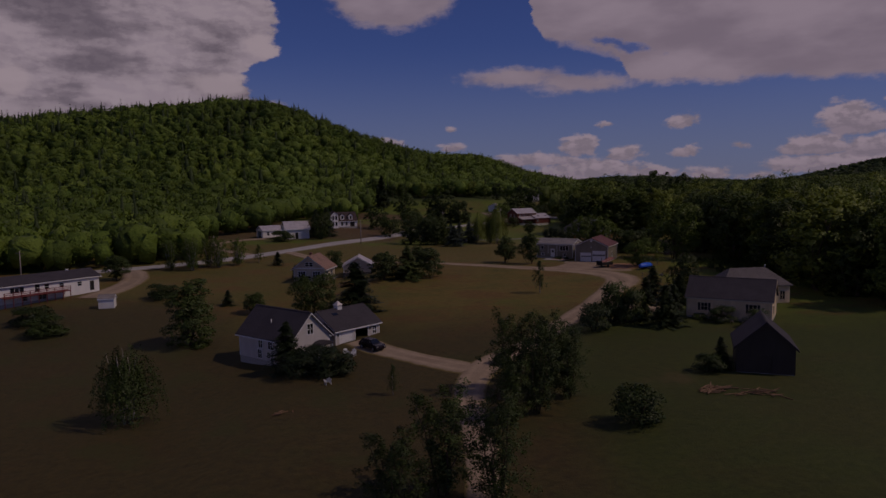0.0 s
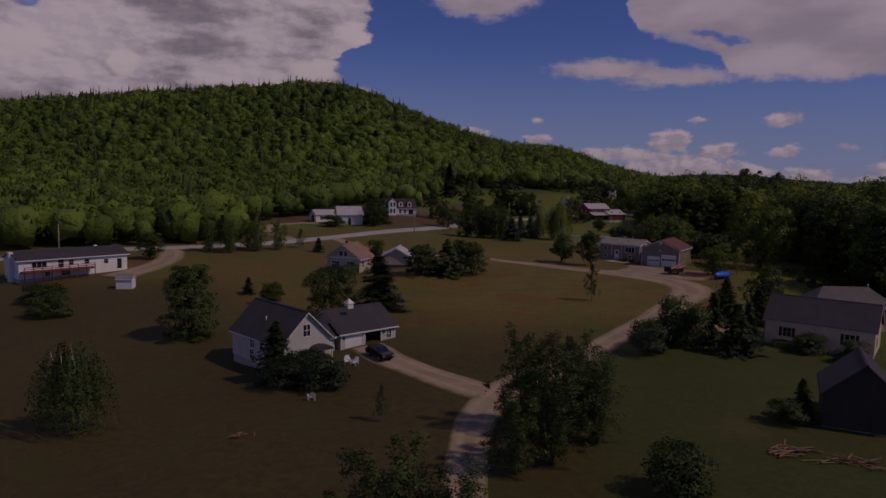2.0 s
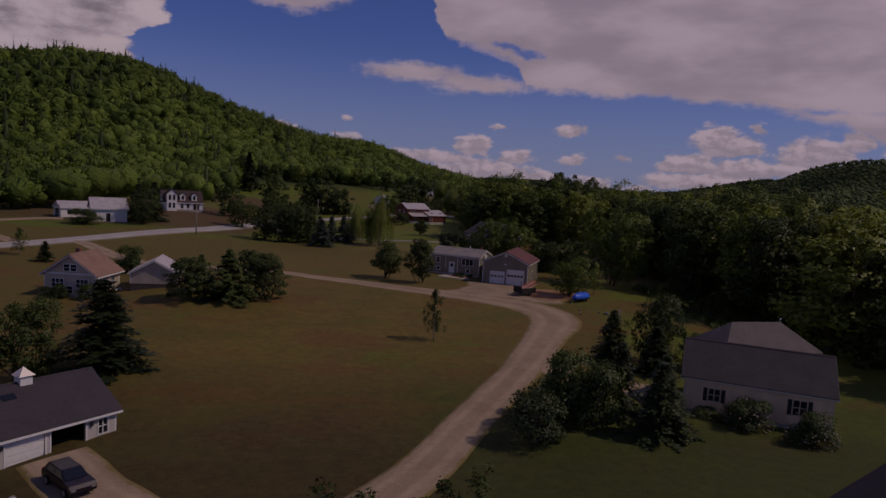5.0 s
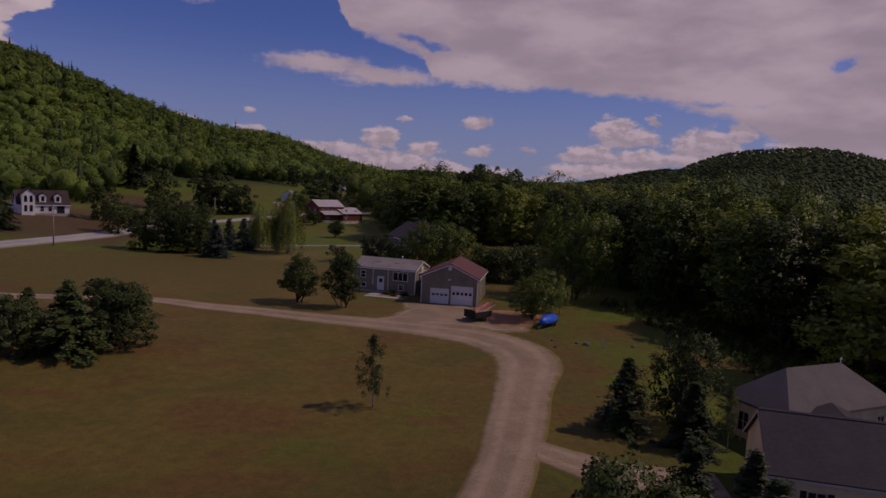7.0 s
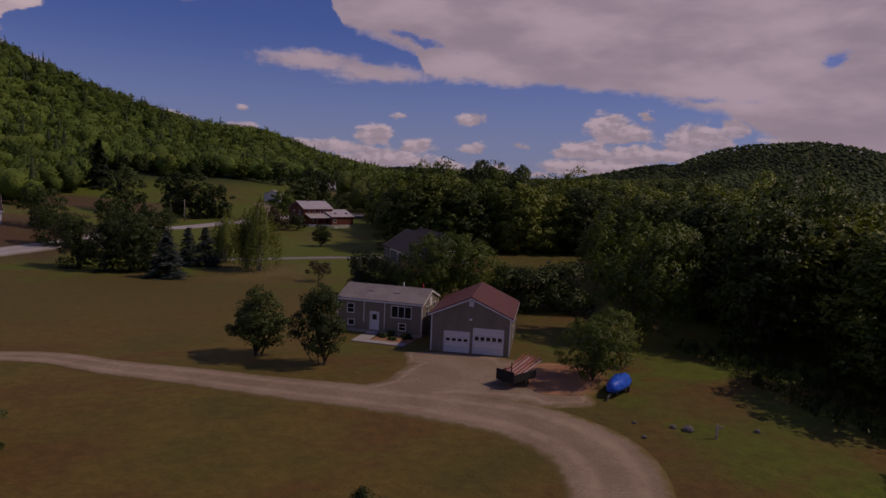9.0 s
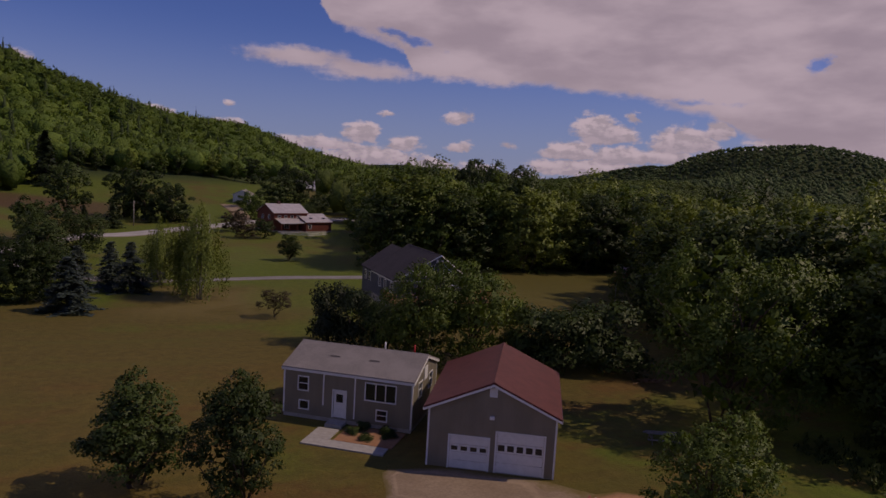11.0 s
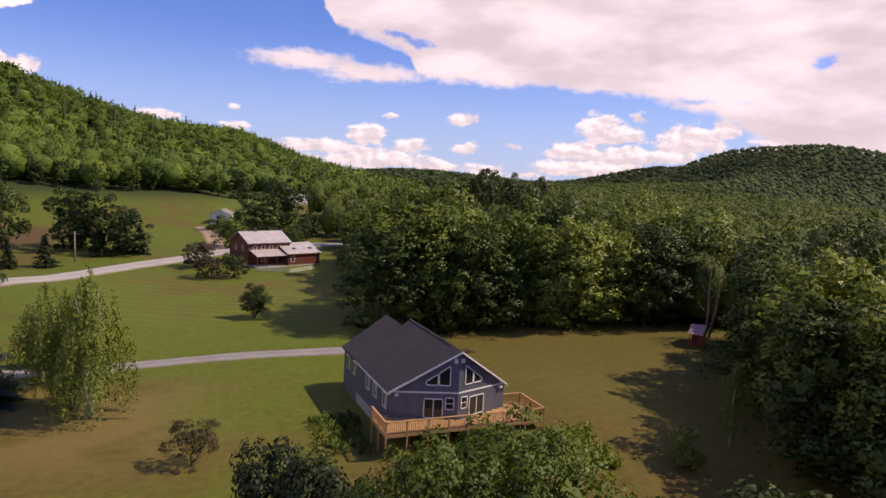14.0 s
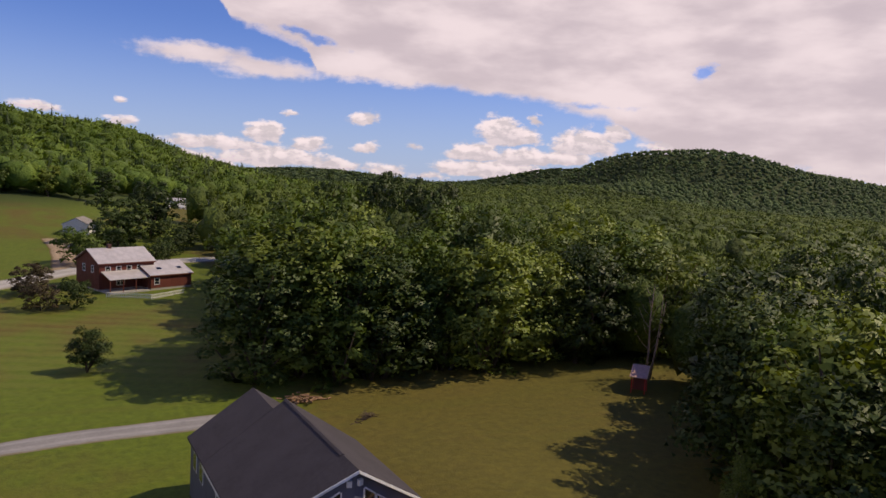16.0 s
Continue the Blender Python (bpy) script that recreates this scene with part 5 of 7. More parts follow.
_v = scatter(60, 700, 60, 1050, 9.0, in_valley, 6)
_n = ((_v[:, 1] < 330) & (_v[:, 0] < 200)) | ((_v[:, 1] < 450) & (_v[:, 0] < 130))
_c = _n & (_v[:, 0] < 165) & (_v[:, 1] < 262)
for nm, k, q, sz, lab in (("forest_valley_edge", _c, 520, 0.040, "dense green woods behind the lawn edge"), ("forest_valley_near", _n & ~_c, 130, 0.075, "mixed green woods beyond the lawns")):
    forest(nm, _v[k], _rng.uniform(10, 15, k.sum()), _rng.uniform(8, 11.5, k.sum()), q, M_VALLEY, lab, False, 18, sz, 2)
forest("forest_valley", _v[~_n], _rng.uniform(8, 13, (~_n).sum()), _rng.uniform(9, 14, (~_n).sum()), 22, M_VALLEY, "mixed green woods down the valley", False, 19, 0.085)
_f = scatter(420, 1900, 640, 1650, 9.2, lambda x, y: (x > 450) & (y + x > 1350) & (x < 1.45 * y), 7)
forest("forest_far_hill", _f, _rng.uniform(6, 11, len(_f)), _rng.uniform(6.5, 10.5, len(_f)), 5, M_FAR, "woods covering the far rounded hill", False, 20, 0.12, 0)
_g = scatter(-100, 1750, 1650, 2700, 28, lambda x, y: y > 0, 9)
forest("forest_horizon", _g, _rng.uniform(9, 14, len(_g)), _rng.uniform(24, 36, len(_g)), 4, M_FAR, "woods along the horizon, tinted blue-green for haze", False, 21, 0.12)


# ---- houses --------------------------------------------------------------
class House:
    """Walls with real openings, gable roof, windows and doors, in its own frame: x along the front, y to the back."""

    def __init__(self, name, label, x, y, z, heading, L, D, eave, rise, ridge, wall, roof, trim=None, over=0.35, base=0.35, category="house", thick=0.18, foundation=None):
        self.ob = thing(name, pose(x, y, z, 0, 0, heading), label, category)
        self.L, self.D, self.eave, self.rise, self.ridge = L, D, eave, rise, ridge
        self.wall, self.roof, self.trim, self.over, self.t = wall, roof, trim or M_WHITE, over, thick
        self.holes = {"front": [], "back": [], "left": [], "right": []}
        self.base = base
        b = Build()
        b.box(0.03, L - 0.03, 0.03, D - 0.03, -0.9, base)
        part("foundation", b, foundation or M_CONCRETE, self.ob)

    def at(self, side, u, w):
        return {"front": (u, w), "back": (u, self.D - w), "left": (w, u), "right": (self.L - w, u)}[side]

    def side_box(self, b, side, u0, u1, w0, w1, z0, z1):
        (xa, ya), (xb, yb) = self.at(side, u0, w0), self.at(side, u1, w1)
        b.box(xa, xb, ya, yb, z0, z1)

    def window(self, side, u, z, w, h, panes=2, shutters=None, mullion=True, casing=None, name="window"):
        self.holes[side].append((u - w / 2, u + w / 2, z, z + h))
        fm = casing or self.trim
        b = Build()
        f = 0.085
        for u0, u1, z0, z1 in ((u - w / 2 - f, u + w / 2 + f, z + h, z + h + f), (u - w / 2 - f, u + w / 2 + f, z - f, z),
                               (u - w / 2 - f, u - w / 2, z, z + h), (u + w / 2, u + w / 2 + f, z, z + h)):
            self.side_box(b, side, u0, u1, -0.05, 0.09, z0, z1)
        for k in range(1, panes):
            c = u - w / 2 + w * k / panes
            self.side_box(b, side, c - 0.035, c + 0.035, -0.01, 0.08, z, z + h)
        if mullion:
            self.side_box(b, side, u - w / 2, u + w / 2, -0.005, 0.075, z + h / 2 - 0.025, z + h / 2 + 0.025)
        win = part(name, b, fm, self.ob)
        for k in range(panes):
            g = Build()
            self.side_box(g, side, u - w / 2 + w * k / panes + 0.02, u - w / 2 + w * (k + 1) / panes - 0.02, 0.045, 0.06, z + 0.01, z + h - 0.01)
            part("pane", g, M_GLASS, win)
        if shutters:
            for s in (-1, 1):
                g = Build()
                c = u + s * (w / 2 + f + 0.2)
                self.side_box(g, side, c - 0.18, c + 0.18, -0.045, -0.003, z - 0.05, z + h + 0.05)
                for j in range(7):
                    zz = z + h * (j + 0.5) / 7
                    self.side_box(g, side, c - 0.14, c + 0.14, -0.06, -0.04, zz - 0.03, zz + 0.03)
                part("shutter", g, shutters, self.ob)
        return win

    def door(self, side, u, z, w, h, material=None, light=True, name="door"):
        self.holes[side].append((u - w / 2, u + w / 2, z, z + h))
        b = Build()
        f = 0.1
        for u0, u1, z0, z1 in ((u - w / 2 - f, u + w / 2 + f, z + h, z + h + f), (u - w / 2 - f, u - w / 2, z, z + h), (u + w / 2, u + w / 2 + f, z, z + h)):
            self.side_box(b, side, u0, u1, -0.05, 0.12, z0, z1)
        casing = part("door_frame", b, self.trim, self.ob)
        b = Build()
        self.side_box(b, side, u - w / 2 + 0.01, u + w / 2 - 0.01, 0.05, 0.1, z + 0.01, z + h - 0.01)
        for j in (0.15, 0.55):
            self.side_box(b, side, u - w * 0.34, u + w * 0.34, 0.03, 0.05, z + h * j, z + h * (j + 0.28))
        leaf_ob = part("door_leaf", b, material or M_WHITE, casing)
        if light:
            g = Build()
            self.side_box(g, side, u - w * 0.28, u + w * 0.28, 0.02, 0.03, z + h * 0.58, z + h * 0.88)
            part("door_light", g, M_GLASS, casing)
        return leaf_ob

    def garage_door(self, side, u, w, h, lights=4, material=None, z=0.02):
        self.holes[side].append((u - w / 2, u + w / 2, z, z + h))
        b = Build()
        f = 0.12
        for u0, u1, z0, z1 in ((u - w / 2 - f, u + w / 2 + f, z + h, z + h + f), (u - w / 2 - f, u - w / 2, z, z + h), (u + w / 2, u + w / 2 + f, z, z + h)):
            self.side_box(b, side, u0, u1, -0.04, 0.12, z0, z1)
        casing = part("garage_door", b, self.trim, self.ob, "white sectional overhead door")
        if material is None:
            return casing
        for j in range(4):
            b = Build()
            z0, z1 = z + h * j / 4 + 0.012, z + h * (j + 1) / 4 - 0.012
            self.side_box(b, side, u - w / 2 + 0.01, u + w / 2 - 0.01, 0.06, 0.1, z0, z1)
            for i in range(4):
                if j == 2 and lights:
                    continue
                self.side_box(b, side, u - w / 2 + w * (i + 0.12) / 4, u - w / 2 + w * (i + 0.88) / 4, 0.045, 0.06, z0 + 0.08, z1 - 0.08)
            panel = part("door_panel", b, material, casing)
            if j == 2 and lights:
                for i in range(lights):
                    g = Build()
                    c = u - w / 2 + w * (i + 0.5) / lights
                    self.side_box(g, side, c - 0.21, c + 0.21, 0.045, 0.059, z0 + 0.12, z1 - 0.12)
                    part("door_light", g, M_GLASS, casing)
        return casing

    def finish(self, corner=True, sides=("front", "back", "left", "right"), rakes=True, hip=False):
        L, D, e, r, t, o = self.L, self.D, self.eave, self.rise, self.t, self.over
        for side in sides:
            n = L if side in ("front", "back") else D
            lo, hi = (0, n) if side in ("front", "back") else (t, n - t)
            ops = self.holes[side]
            us = sorted({lo, hi, *(v for q in ops for v in q[:2])})
            zs = sorted({self.base, e, *(v for q in ops for v in q[2:])})
            zs = [z for z in zs if z <= e]
            b = Build()
            ids, F = {}, []

            def vid(i, j, k):
                if (i, j, k) not in ids:
                    ids[i, j, k] = len(ids)
                    b.v.append((*self.at(side, us[i], t * k), zs[j]))
                return ids[i, j, k]

            def solid(i, j):
                if not (0 <= i < len(us) - 1 and 0 <= j < len(zs) - 1):
                    return False
                cu, cz = (us[i] + us[i + 1]) / 2, (zs[j] + zs[j + 1]) / 2
                return not any(q[0] < cu < q[1] and q[2] < cz < q[3] for q in ops)
            for i in range(len(us) - 1):
                for j in range(len(zs) - 1):
                    if not solid(i, j):
                        continue
                    for k in (0, 1):
                        F.append((vid(i, j, k), vid(i + 1, j, k), vid(i + 1, j + 1, k), vid(i, j + 1, k)))
                    for ni, nj, p, q in ((i - 1, j, (i, j), (i, j + 1)), (i + 1, j, (i + 1, j), (i + 1, j + 1)),
                                         (i, j - 1, (i, j), (i + 1, j)), (i, j + 1, (i, j + 1), (i + 1, j + 1))):
                        if not solid(ni, nj):
                            F.append((vid(*p, 0), vid(*q, 0), vid(*q, 1), vid(*p, 1)))
            b.f = F
            part("wall", b, self.wall, self.ob)
        if hip:
            # four sloping planes over the walls
            m = (D / 2) + o
            lo, hi = e - o * r / (D / 2), e + r
            A, B, C, E = (-o, -o, lo), (L + o, -o, lo), (L + o, D + o, lo), (-o, D + o, lo)
            F, G = (m - o, D / 2, hi), (L - m + o, D / 2, hi)
            for face in ((A, B, G, F), (B, C, G), (C, E, F, G), (E, A, F)):
                nf = len(face)
                up = [(p[0], p[1], p[2] + 0.2) for p in face]
                b = Build().add([*face, *up], [tuple(range(nf)), tuple(range(2 * nf - 1, nf - 1, -1))] + [(i, nf + i, nf + (i + 1) % nf, (i + 1) % nf) for i in range(nf)])
                part("roof", b, self.roof, self.ob)
            return self
        # gables
        span = L if self.ridge == "y" else D
        for k in (0, 1):
            b = Build()
            tri = [(0, e), (span, e), (span / 2, e + r)]
            if self.ridge == "y":
                b.prism(tri, "y", *((0, t) if k == 0 else (D - t, D)))
            else:
                b.prism(tri, "x", *((0, t) if k == 0 else (L - t, L)))
            part("gable", b, self.wall, self.ob)
        # roof slabs
        sl, th = r / (span / 2), 0.2
        ends = (-o, (D if self.ridge == "y" else L) + o)
        axis = self.ridge
        for k in (0, 1):
            b = Build()

            def fl(p):
                return p if k == 0 else (span - p[0], p[1])
            poly = [(-o, e - o * sl + 0.02), (span / 2, e + r + 0.02), (span / 2, e + r + th), (-o, e - o * sl + th)]
            b.prism([fl(p) for p in poly], axis, *ends)
            part("roof", b, self.roof, self.ob)
            # eave and rake boards
            b = Build()
            b.prism([fl(p) for p in [(-o - 0.03, e - o * sl - 0.07), (-o + 0.05, e - o * sl - 0.07), (-o + 0.05, e - o * sl + 0.015), (-o - 0.03, e - o * sl + 0.12)]], axis, *ends)
            if rakes:
                for a0, a1 in ((ends[0] - 0.03, ends[0] + 0.04), (ends[1] - 0.04, ends[1] + 0.03)):
                    poly = [(-o, e - o * sl - 0.08), (span / 2, e + r - 0.08), (span / 2, e + r + 0.07), (-o, e - o * sl + 0.07)]
                    b.prism([fl(p) for p in poly], axis, a0, a1)
            part("fascia", b, self.trim, self.ob)
        b = Build()
        b.prism([(span / 2 - 0.16, e + r + th - 0.05), (span / 2, e + r + th + 0.04), (span / 2 + 0.16, e + r + th - 0.05)], axis, *ends)
        part("ridge_cap", b, self.roof, self.ob)
        if corner:
            for cx in (0, L):
                for cy in (0, D):
                    b = Build()
                    sx, sy = (1 if cx == 0 else -1), (1 if cy == 0 else -1)
                    b.box(cx - sx * 0.02, cx + sx * 0.1, cy - sy * 0.02, cy + sy * 0.1, self.base, e - 0.1)
                    part("corner_board", b, self.trim, self.ob)
        return self


def louvre(house, side, u, z, w, h):
    b = Build()
    house.side_box(b, side, u - w / 2, u + w / 2, -0.04, -0.002, z, z + h)
    for j in range(5):
        house.side_box(b, side, u - w / 2 + 0.05, u + w / 2 - 0.05, -0.07, -0.04, z + h * (j + 0.2) / 5, z + h * (j + 0.6) / 5)
    part("louvre", b, house.trim, house.ob)


def pipe(parent, x, y, z0, z1, r, material, name="vent_pipe"):
    b = Build()
    b.tube([(x, y, z0), (x, y, z1)], [r, r], 10)
    part(name, b, material, parent, "", True)


S_GREY = siding("grey_clapboard", (0.245, 0.215, 0.165))
S_BLUE = siding("slate_blue_boards", (0.125, 0.132, 0.176), 0.2, True)
S_WHITE = siding("white_clapboard", (0.84, 0.81, 0.78), wear=0.08)
S_BEIGE = siding("beige_clapboard", (0.80, 0.62, 0.40))
S_CREAM = siding("cream_clapboard", (0.56, 0.47, 0.37))
S_PALE = siding("pale_grey_clapboard", (0.60, 0.55, 0.51), wear=0.1)
S_RED = siding("barn_red_boards", (0.165, 0.046, 0.034), 0.18, True)
S_BROWN = siding("weathered_dark_boards", (0.060, 0.046, 0.036), 0.2, True)
R_GREY = shingle("grey_shingles", (0.22, 0.195, 0.185), (0.27, 0.24, 0.225))
R_DARK = shingle("charcoal_shingles", (0.046, 0.039, 0.045), (0.062, 0.053, 0.060))
R_PALE = shingle("weathered_shingles", (0.115, 0.098, 0.098), (0.15, 0.128, 0.125))
R_RED = plain("red_metal_roof", (0.150, 0.042, 0.034), 0.55, 0.1, 0.25, 1.2)
R_BROWN = shingle("brown_shingles", (0.22, 0.13, 0.10), (0.28, 0.17, 0.13))
R_BRICK = shingle("dark_brown_shingles", (0.055, 0.036, 0.034), (0.075, 0.050, 0.046))
R_WHITE = plain("pale_metal_roof", (0.62, 0.56, 0.55), 0.45, 0.3, 0.2, 0.8)
M_SHUT = plain("black_shutter_paint", (0.03, 0.03, 0.032), 0.6)
M_OXIDE = plain("dark_red_deck_paint", (0.20, 0.035, 0.030), 0.65, 0, 0.25)
M_BLOOM = plain("pale_pink_blossom", (0.62, 0.48, 0.46), 0.8)
M_RED = plain("red_paint", (0.50, 0.035, 0.03), 0.5, 0, 0.2)
M_BEIGE = plain("beige_trim_paint", (0.62, 0.50, 0.38), 0.6, 0, 0.12)
M_METAL = plain("galvanised_metal", (0.45, 0.45, 0.46), 0.4, 0.8)

# grey raised ranch
h = House("grey_house", "grey raised ranch house with a low pale shingle roof", 32.0, 141.0, gz(36, 138), -32, 10.2, 7.0, 3.75, 1.15, "x", S_GREY, R_GREY, over=0.14, base=0.3)
h.window("front", 1.6, 2.2, 0.75, 1.0, 1)
h.window("front", 1.7, 0.75, 0.7, 0.6, 1, mullion=False)
h.window("front", 7.75, 2.1, 2.3, 1.25, 3, mullion=False, name="picture_window")
h.window("front", 7.9, 0.65, 0.75, 0.75, 1)
h.door("front", 4.55, 0.40, 0.95, 2.05)
h.window("right", 2.0, 2.2, 0.9, 1.1, 1)
h.window("right", 5.0, 2.2, 0.9, 1.1, 1)
h.window("back", 3.0, 2.2, 1.2, 1.1, 2)
h.window("back", 7.0, 2.2, 1.2, 1.1, 2)
h.finish()
for u in (3.25, 5.75):
    b = Build()
    h.side_box(b, "front", u - 0.05, u + 0.05, -0.035, -0.002, 1.2 if u < 4 else 0.5, 3.6)
    part("pilaster", b, M_WHITE, h.ob)
b = Build()
b.box(3.9, 5.2, -1.1, -0.05, -0.3, 0.25)
part("doorstep", b, M_CONCRETE, h.ob)
pipe(h.ob, 6.6, 4.2, 4.6, 5.5, 0.06, M_WHITE)
pipe(h.ob, 8.9, 4.6, 4.4, 5.45, 0.07, M_RED, "red_pipe")
b = Build()
b.box(10.203, 10.25, 3.0, 3.9, 3.2, 4.2)
part("gable_end_panel", b, M_WHITE, h.ob)
for x0 in (2.9, 6.1):
    b = Build()
    b.prism([(x0, 0), (x0 + 0.9, 0.04), (x0 + 0.8, 0.2), (x0 + 0.1, 0.22)], "z", 0.0, 0.025)
    ob = part("roof_patch", b, plain("dark_patch", (0.09, 0.08, 0.08)), h.ob)
    ob.matrix_local = Matrix.Translation((0, 1.7, 3.75 + 0.2 + 1.7 * 1.15 / 3.5)) @ Matrix.Rotation(math.atan2(1.15, 3.5), 4, "X")

# garage with the red roof
g = House("double_garage", "grey gable garage with a red metal roof and two white doors", 40.2, 130.3, gz(44, 129), -26.5, 8.3, 10.4, 4.0, 1.85, "y", S_GREY, R_RED, over=0.3, base=0.02)
g.garage_door("front", 2.75, 2.5, 2.15, 4, M_WHITE)
g.garage_door("front", 6.05, 3.0, 2.65, 5, M_WHITE)
g.window("right", 4.5, 1.2, 0.9, 1.1, 1)
g.finish()
louvre(g, "front", 4.15, 5.0, 0.5, 0.6)
b = Build()
g.side_box(b, "front", 4.0, 4.3, -0.18, -0.002, 3.55, 3.75)
part("floodlight", b, M_WHITE, g.ob)

# slate blue chalet with the deck
BX, BY, BH = 49.9, 177.6, 4.5
hz = 0.0
c = House("blue_house", "slate blue chalet with a dark roof, gable windows and wooden deck", BX, BY, hz, BH, 11.0, 10.4, 4.45, 3.75, "y", S_BLUE, R_DARK, over=0.2, base=1.2, foundation=M_CONCRETE)
for u in (1.3, 4.2, 6.6):
    c.window("left", u, 2.75, 1.0, 1.25, 2, mullion=False)
c.window("right", 4.0, 2.75, 1.2, 1.25, 2)
c.window("right", 8.0, 2.75, 1.2, 1.25, 2)
c.finish(corner=False, sides=("back", "left", "right"))
PROW = 2.1      # the front is bent outwards at the middle
b = Build()
b.add([(0, 0, 1.2), (5.5, -PROW, 1.2), (11, 0, 1.2), (0, 0, 4.45), (5.5, -PROW, 8.15), (11, 0, 4.45), (5.5, -PROW, 4.45),
       (0, 0.2, 1.2), (5.5, -PROW + 0.2, 1.2), (11, 0.2, 1.2), (0, 0.2, 4.45), (5.5, -PROW + 0.2, 8.15), (11, 0.2, 4.45)],
      [(0, 1, 4, 3), (1, 2, 5, 4), (7, 10, 11, 8), (8, 11, 12, 9), (0, 7, 8, 1), (1, 8, 9, 2), (3, 4, 11, 10), (4, 5, 12, 11), (0, 3, 10, 7), (2, 9, 12, 5)])
part("front_wall", b, S_BLUE, c.ob)
for k in (0, 1):
    b = Build()
    X = (lambda v: v) if k == 0 else (lambda v: 11 - v)
    # roof overhang above the bent front
    z0, z1 = 4.45 - 0.2 * 3.75 / 5.5, 8.2
    v = [(X(-0.2), -0.21, z0 + 0.2), (X(5.5), -0.21, z1 + 0.2), (X(5.5), -PROW - 0.5, z1 + 0.2), (X(-0.2), -0.22, z0), (X(5.5), -0.21, z1), (X(5.5), -PROW - 0.5, z1)]
    b.add(v, [(0, 1, 2), (3, 5, 4), (0, 2, 5, 3), (1, 4, 5, 2), (0, 3, 4, 1)])
    part("roof_prow", b, R_DARK, c.ob)
    b = Build()
    p0, p1 = Vector((X(-0.22), -0.26, z0 + 0.02)), Vector((X(5.5), -PROW - 0.56, z1 + 0.02))
    b.add([p0, p1, p1 + Vector((0, 0, 0.17)), p0 + Vector((0, 0, 0.17)), p0 + Vector((0, 0.08, 0)), p1 + Vector((0, 0.08, 0)), p1 + Vector((0, 0.08, 0.17)), p0 + Vector((0, 0.08, 0.17))],
          [(0, 1, 2, 3), (7, 6, 5, 4), (0, 4, 5, 1), (3, 2, 6, 7), (1, 5, 6, 2), (0, 3, 7, 4)])
    part("rake_board", b, M_WHITE, c.ob)

    def on_prow(u, z, w, k=k):
        """A place on the bent front: u along it from the outer corner, z up, w outwards."""
        n = math.hypot(5.5, PROW)
        x, y = u * 5.5 / n - w * PROW / n, -u * PROW / n - w * 5.5 / n
        return (x if k == 0 else 11 - x, y, z)

    def slab(b, poly, w0, w1):
        n = len(poly)
        b.add([on_prow(u, z, w0) for u, z in poly] + [on_prow(u, z, w1) for u, z in poly],
              [tuple(range(n)), tuple(range(2 * n - 1, n - 1, -1))] + [(i, n + i, n + (i + 1) % n, (i + 1) % n) for i in range(n)])
        return b

    def framed(poly, name, bars=(), f=0.11):
        """A window of any outline: frame bars round it and a pane behind."""
        cu, cz = sum(p[0] for p in poly) / len(poly), sum(p[1] for p in poly) / len(poly)
        b = Build()
        for i, p in enumerate(poly):
            q = poly[(i + 1) % len(poly)]
            d = Vector((q[0] - p[0], q[1] - p[1])).normalized()
            nn = Vector((-d.y, d.x)) * f
            if (cu - p[0]) * nn.x + (cz - p[1]) * nn.y > 0:
                nn = -nn
            slab(b, [p, q, (q[0] + nn.x, q[1] + nn.y), (p[0] + nn.x, p[1] + nn.y)], 0.002, 0.07)
        for u0, u1, z0, z1 in bars:
            slab(b, [(u0, z0), (u1, z0), (u1, z1), (u0, z1)], 0.012, 0.06)
        w = part(name, b, M_WHITE, c.ob)
        part("pane", slab(Build(), poly, 0.004, 0.012), M_GLASS, w)

    framed([(3.15, 5.28), (4.06, 5.28), (4.06, 6.15), (3.15, 5.52)], "gable_window", (), 0.09)
    framed([(4.24, 5.28), (5.10, 5.28), (5.10, 6.90), (4.24, 6.28)], "gable_window", (), 0.09)
    du, dw = (3.78, 0.76) if k == 0 else (3.62, 0.86)
    framed([(du - dw, 2.40), (du + dw, 2.40), (du + dw, 3.98), (du - dw, 3.98)], "patio_door", [(du - 0.035, du + 0.035, 2.40, 3.98)], 0.08)
    framed([(4.86, 3.18), (5.50, 3.18), (5.50, 4.12), (4.86, 4.12)], "window", [(4.86, 5.50, 3.63, 3.68)], 0.08)
    part("belt_board", slab(Build(), [(0.1, 4.46), (5.87, 4.54), (5.87, 4.68), (0.3, 4.60)], 0.002, 0.05), M_WHITE, c.ob)
    part("speaker_light", slab(Build(), [(5.42, 7.25), (5.72, 7.25), (5.72, 7.62), (5.42, 7.62)], 0.002, 0.2), M_WHITE, c.ob)
    part("flood_light", slab(Build(), [(0.45, 4.2), (0.75, 4.2), (0.75, 4.38), (0.45, 4.38)], 0.002, 0.25), M_WHITE, c.ob)
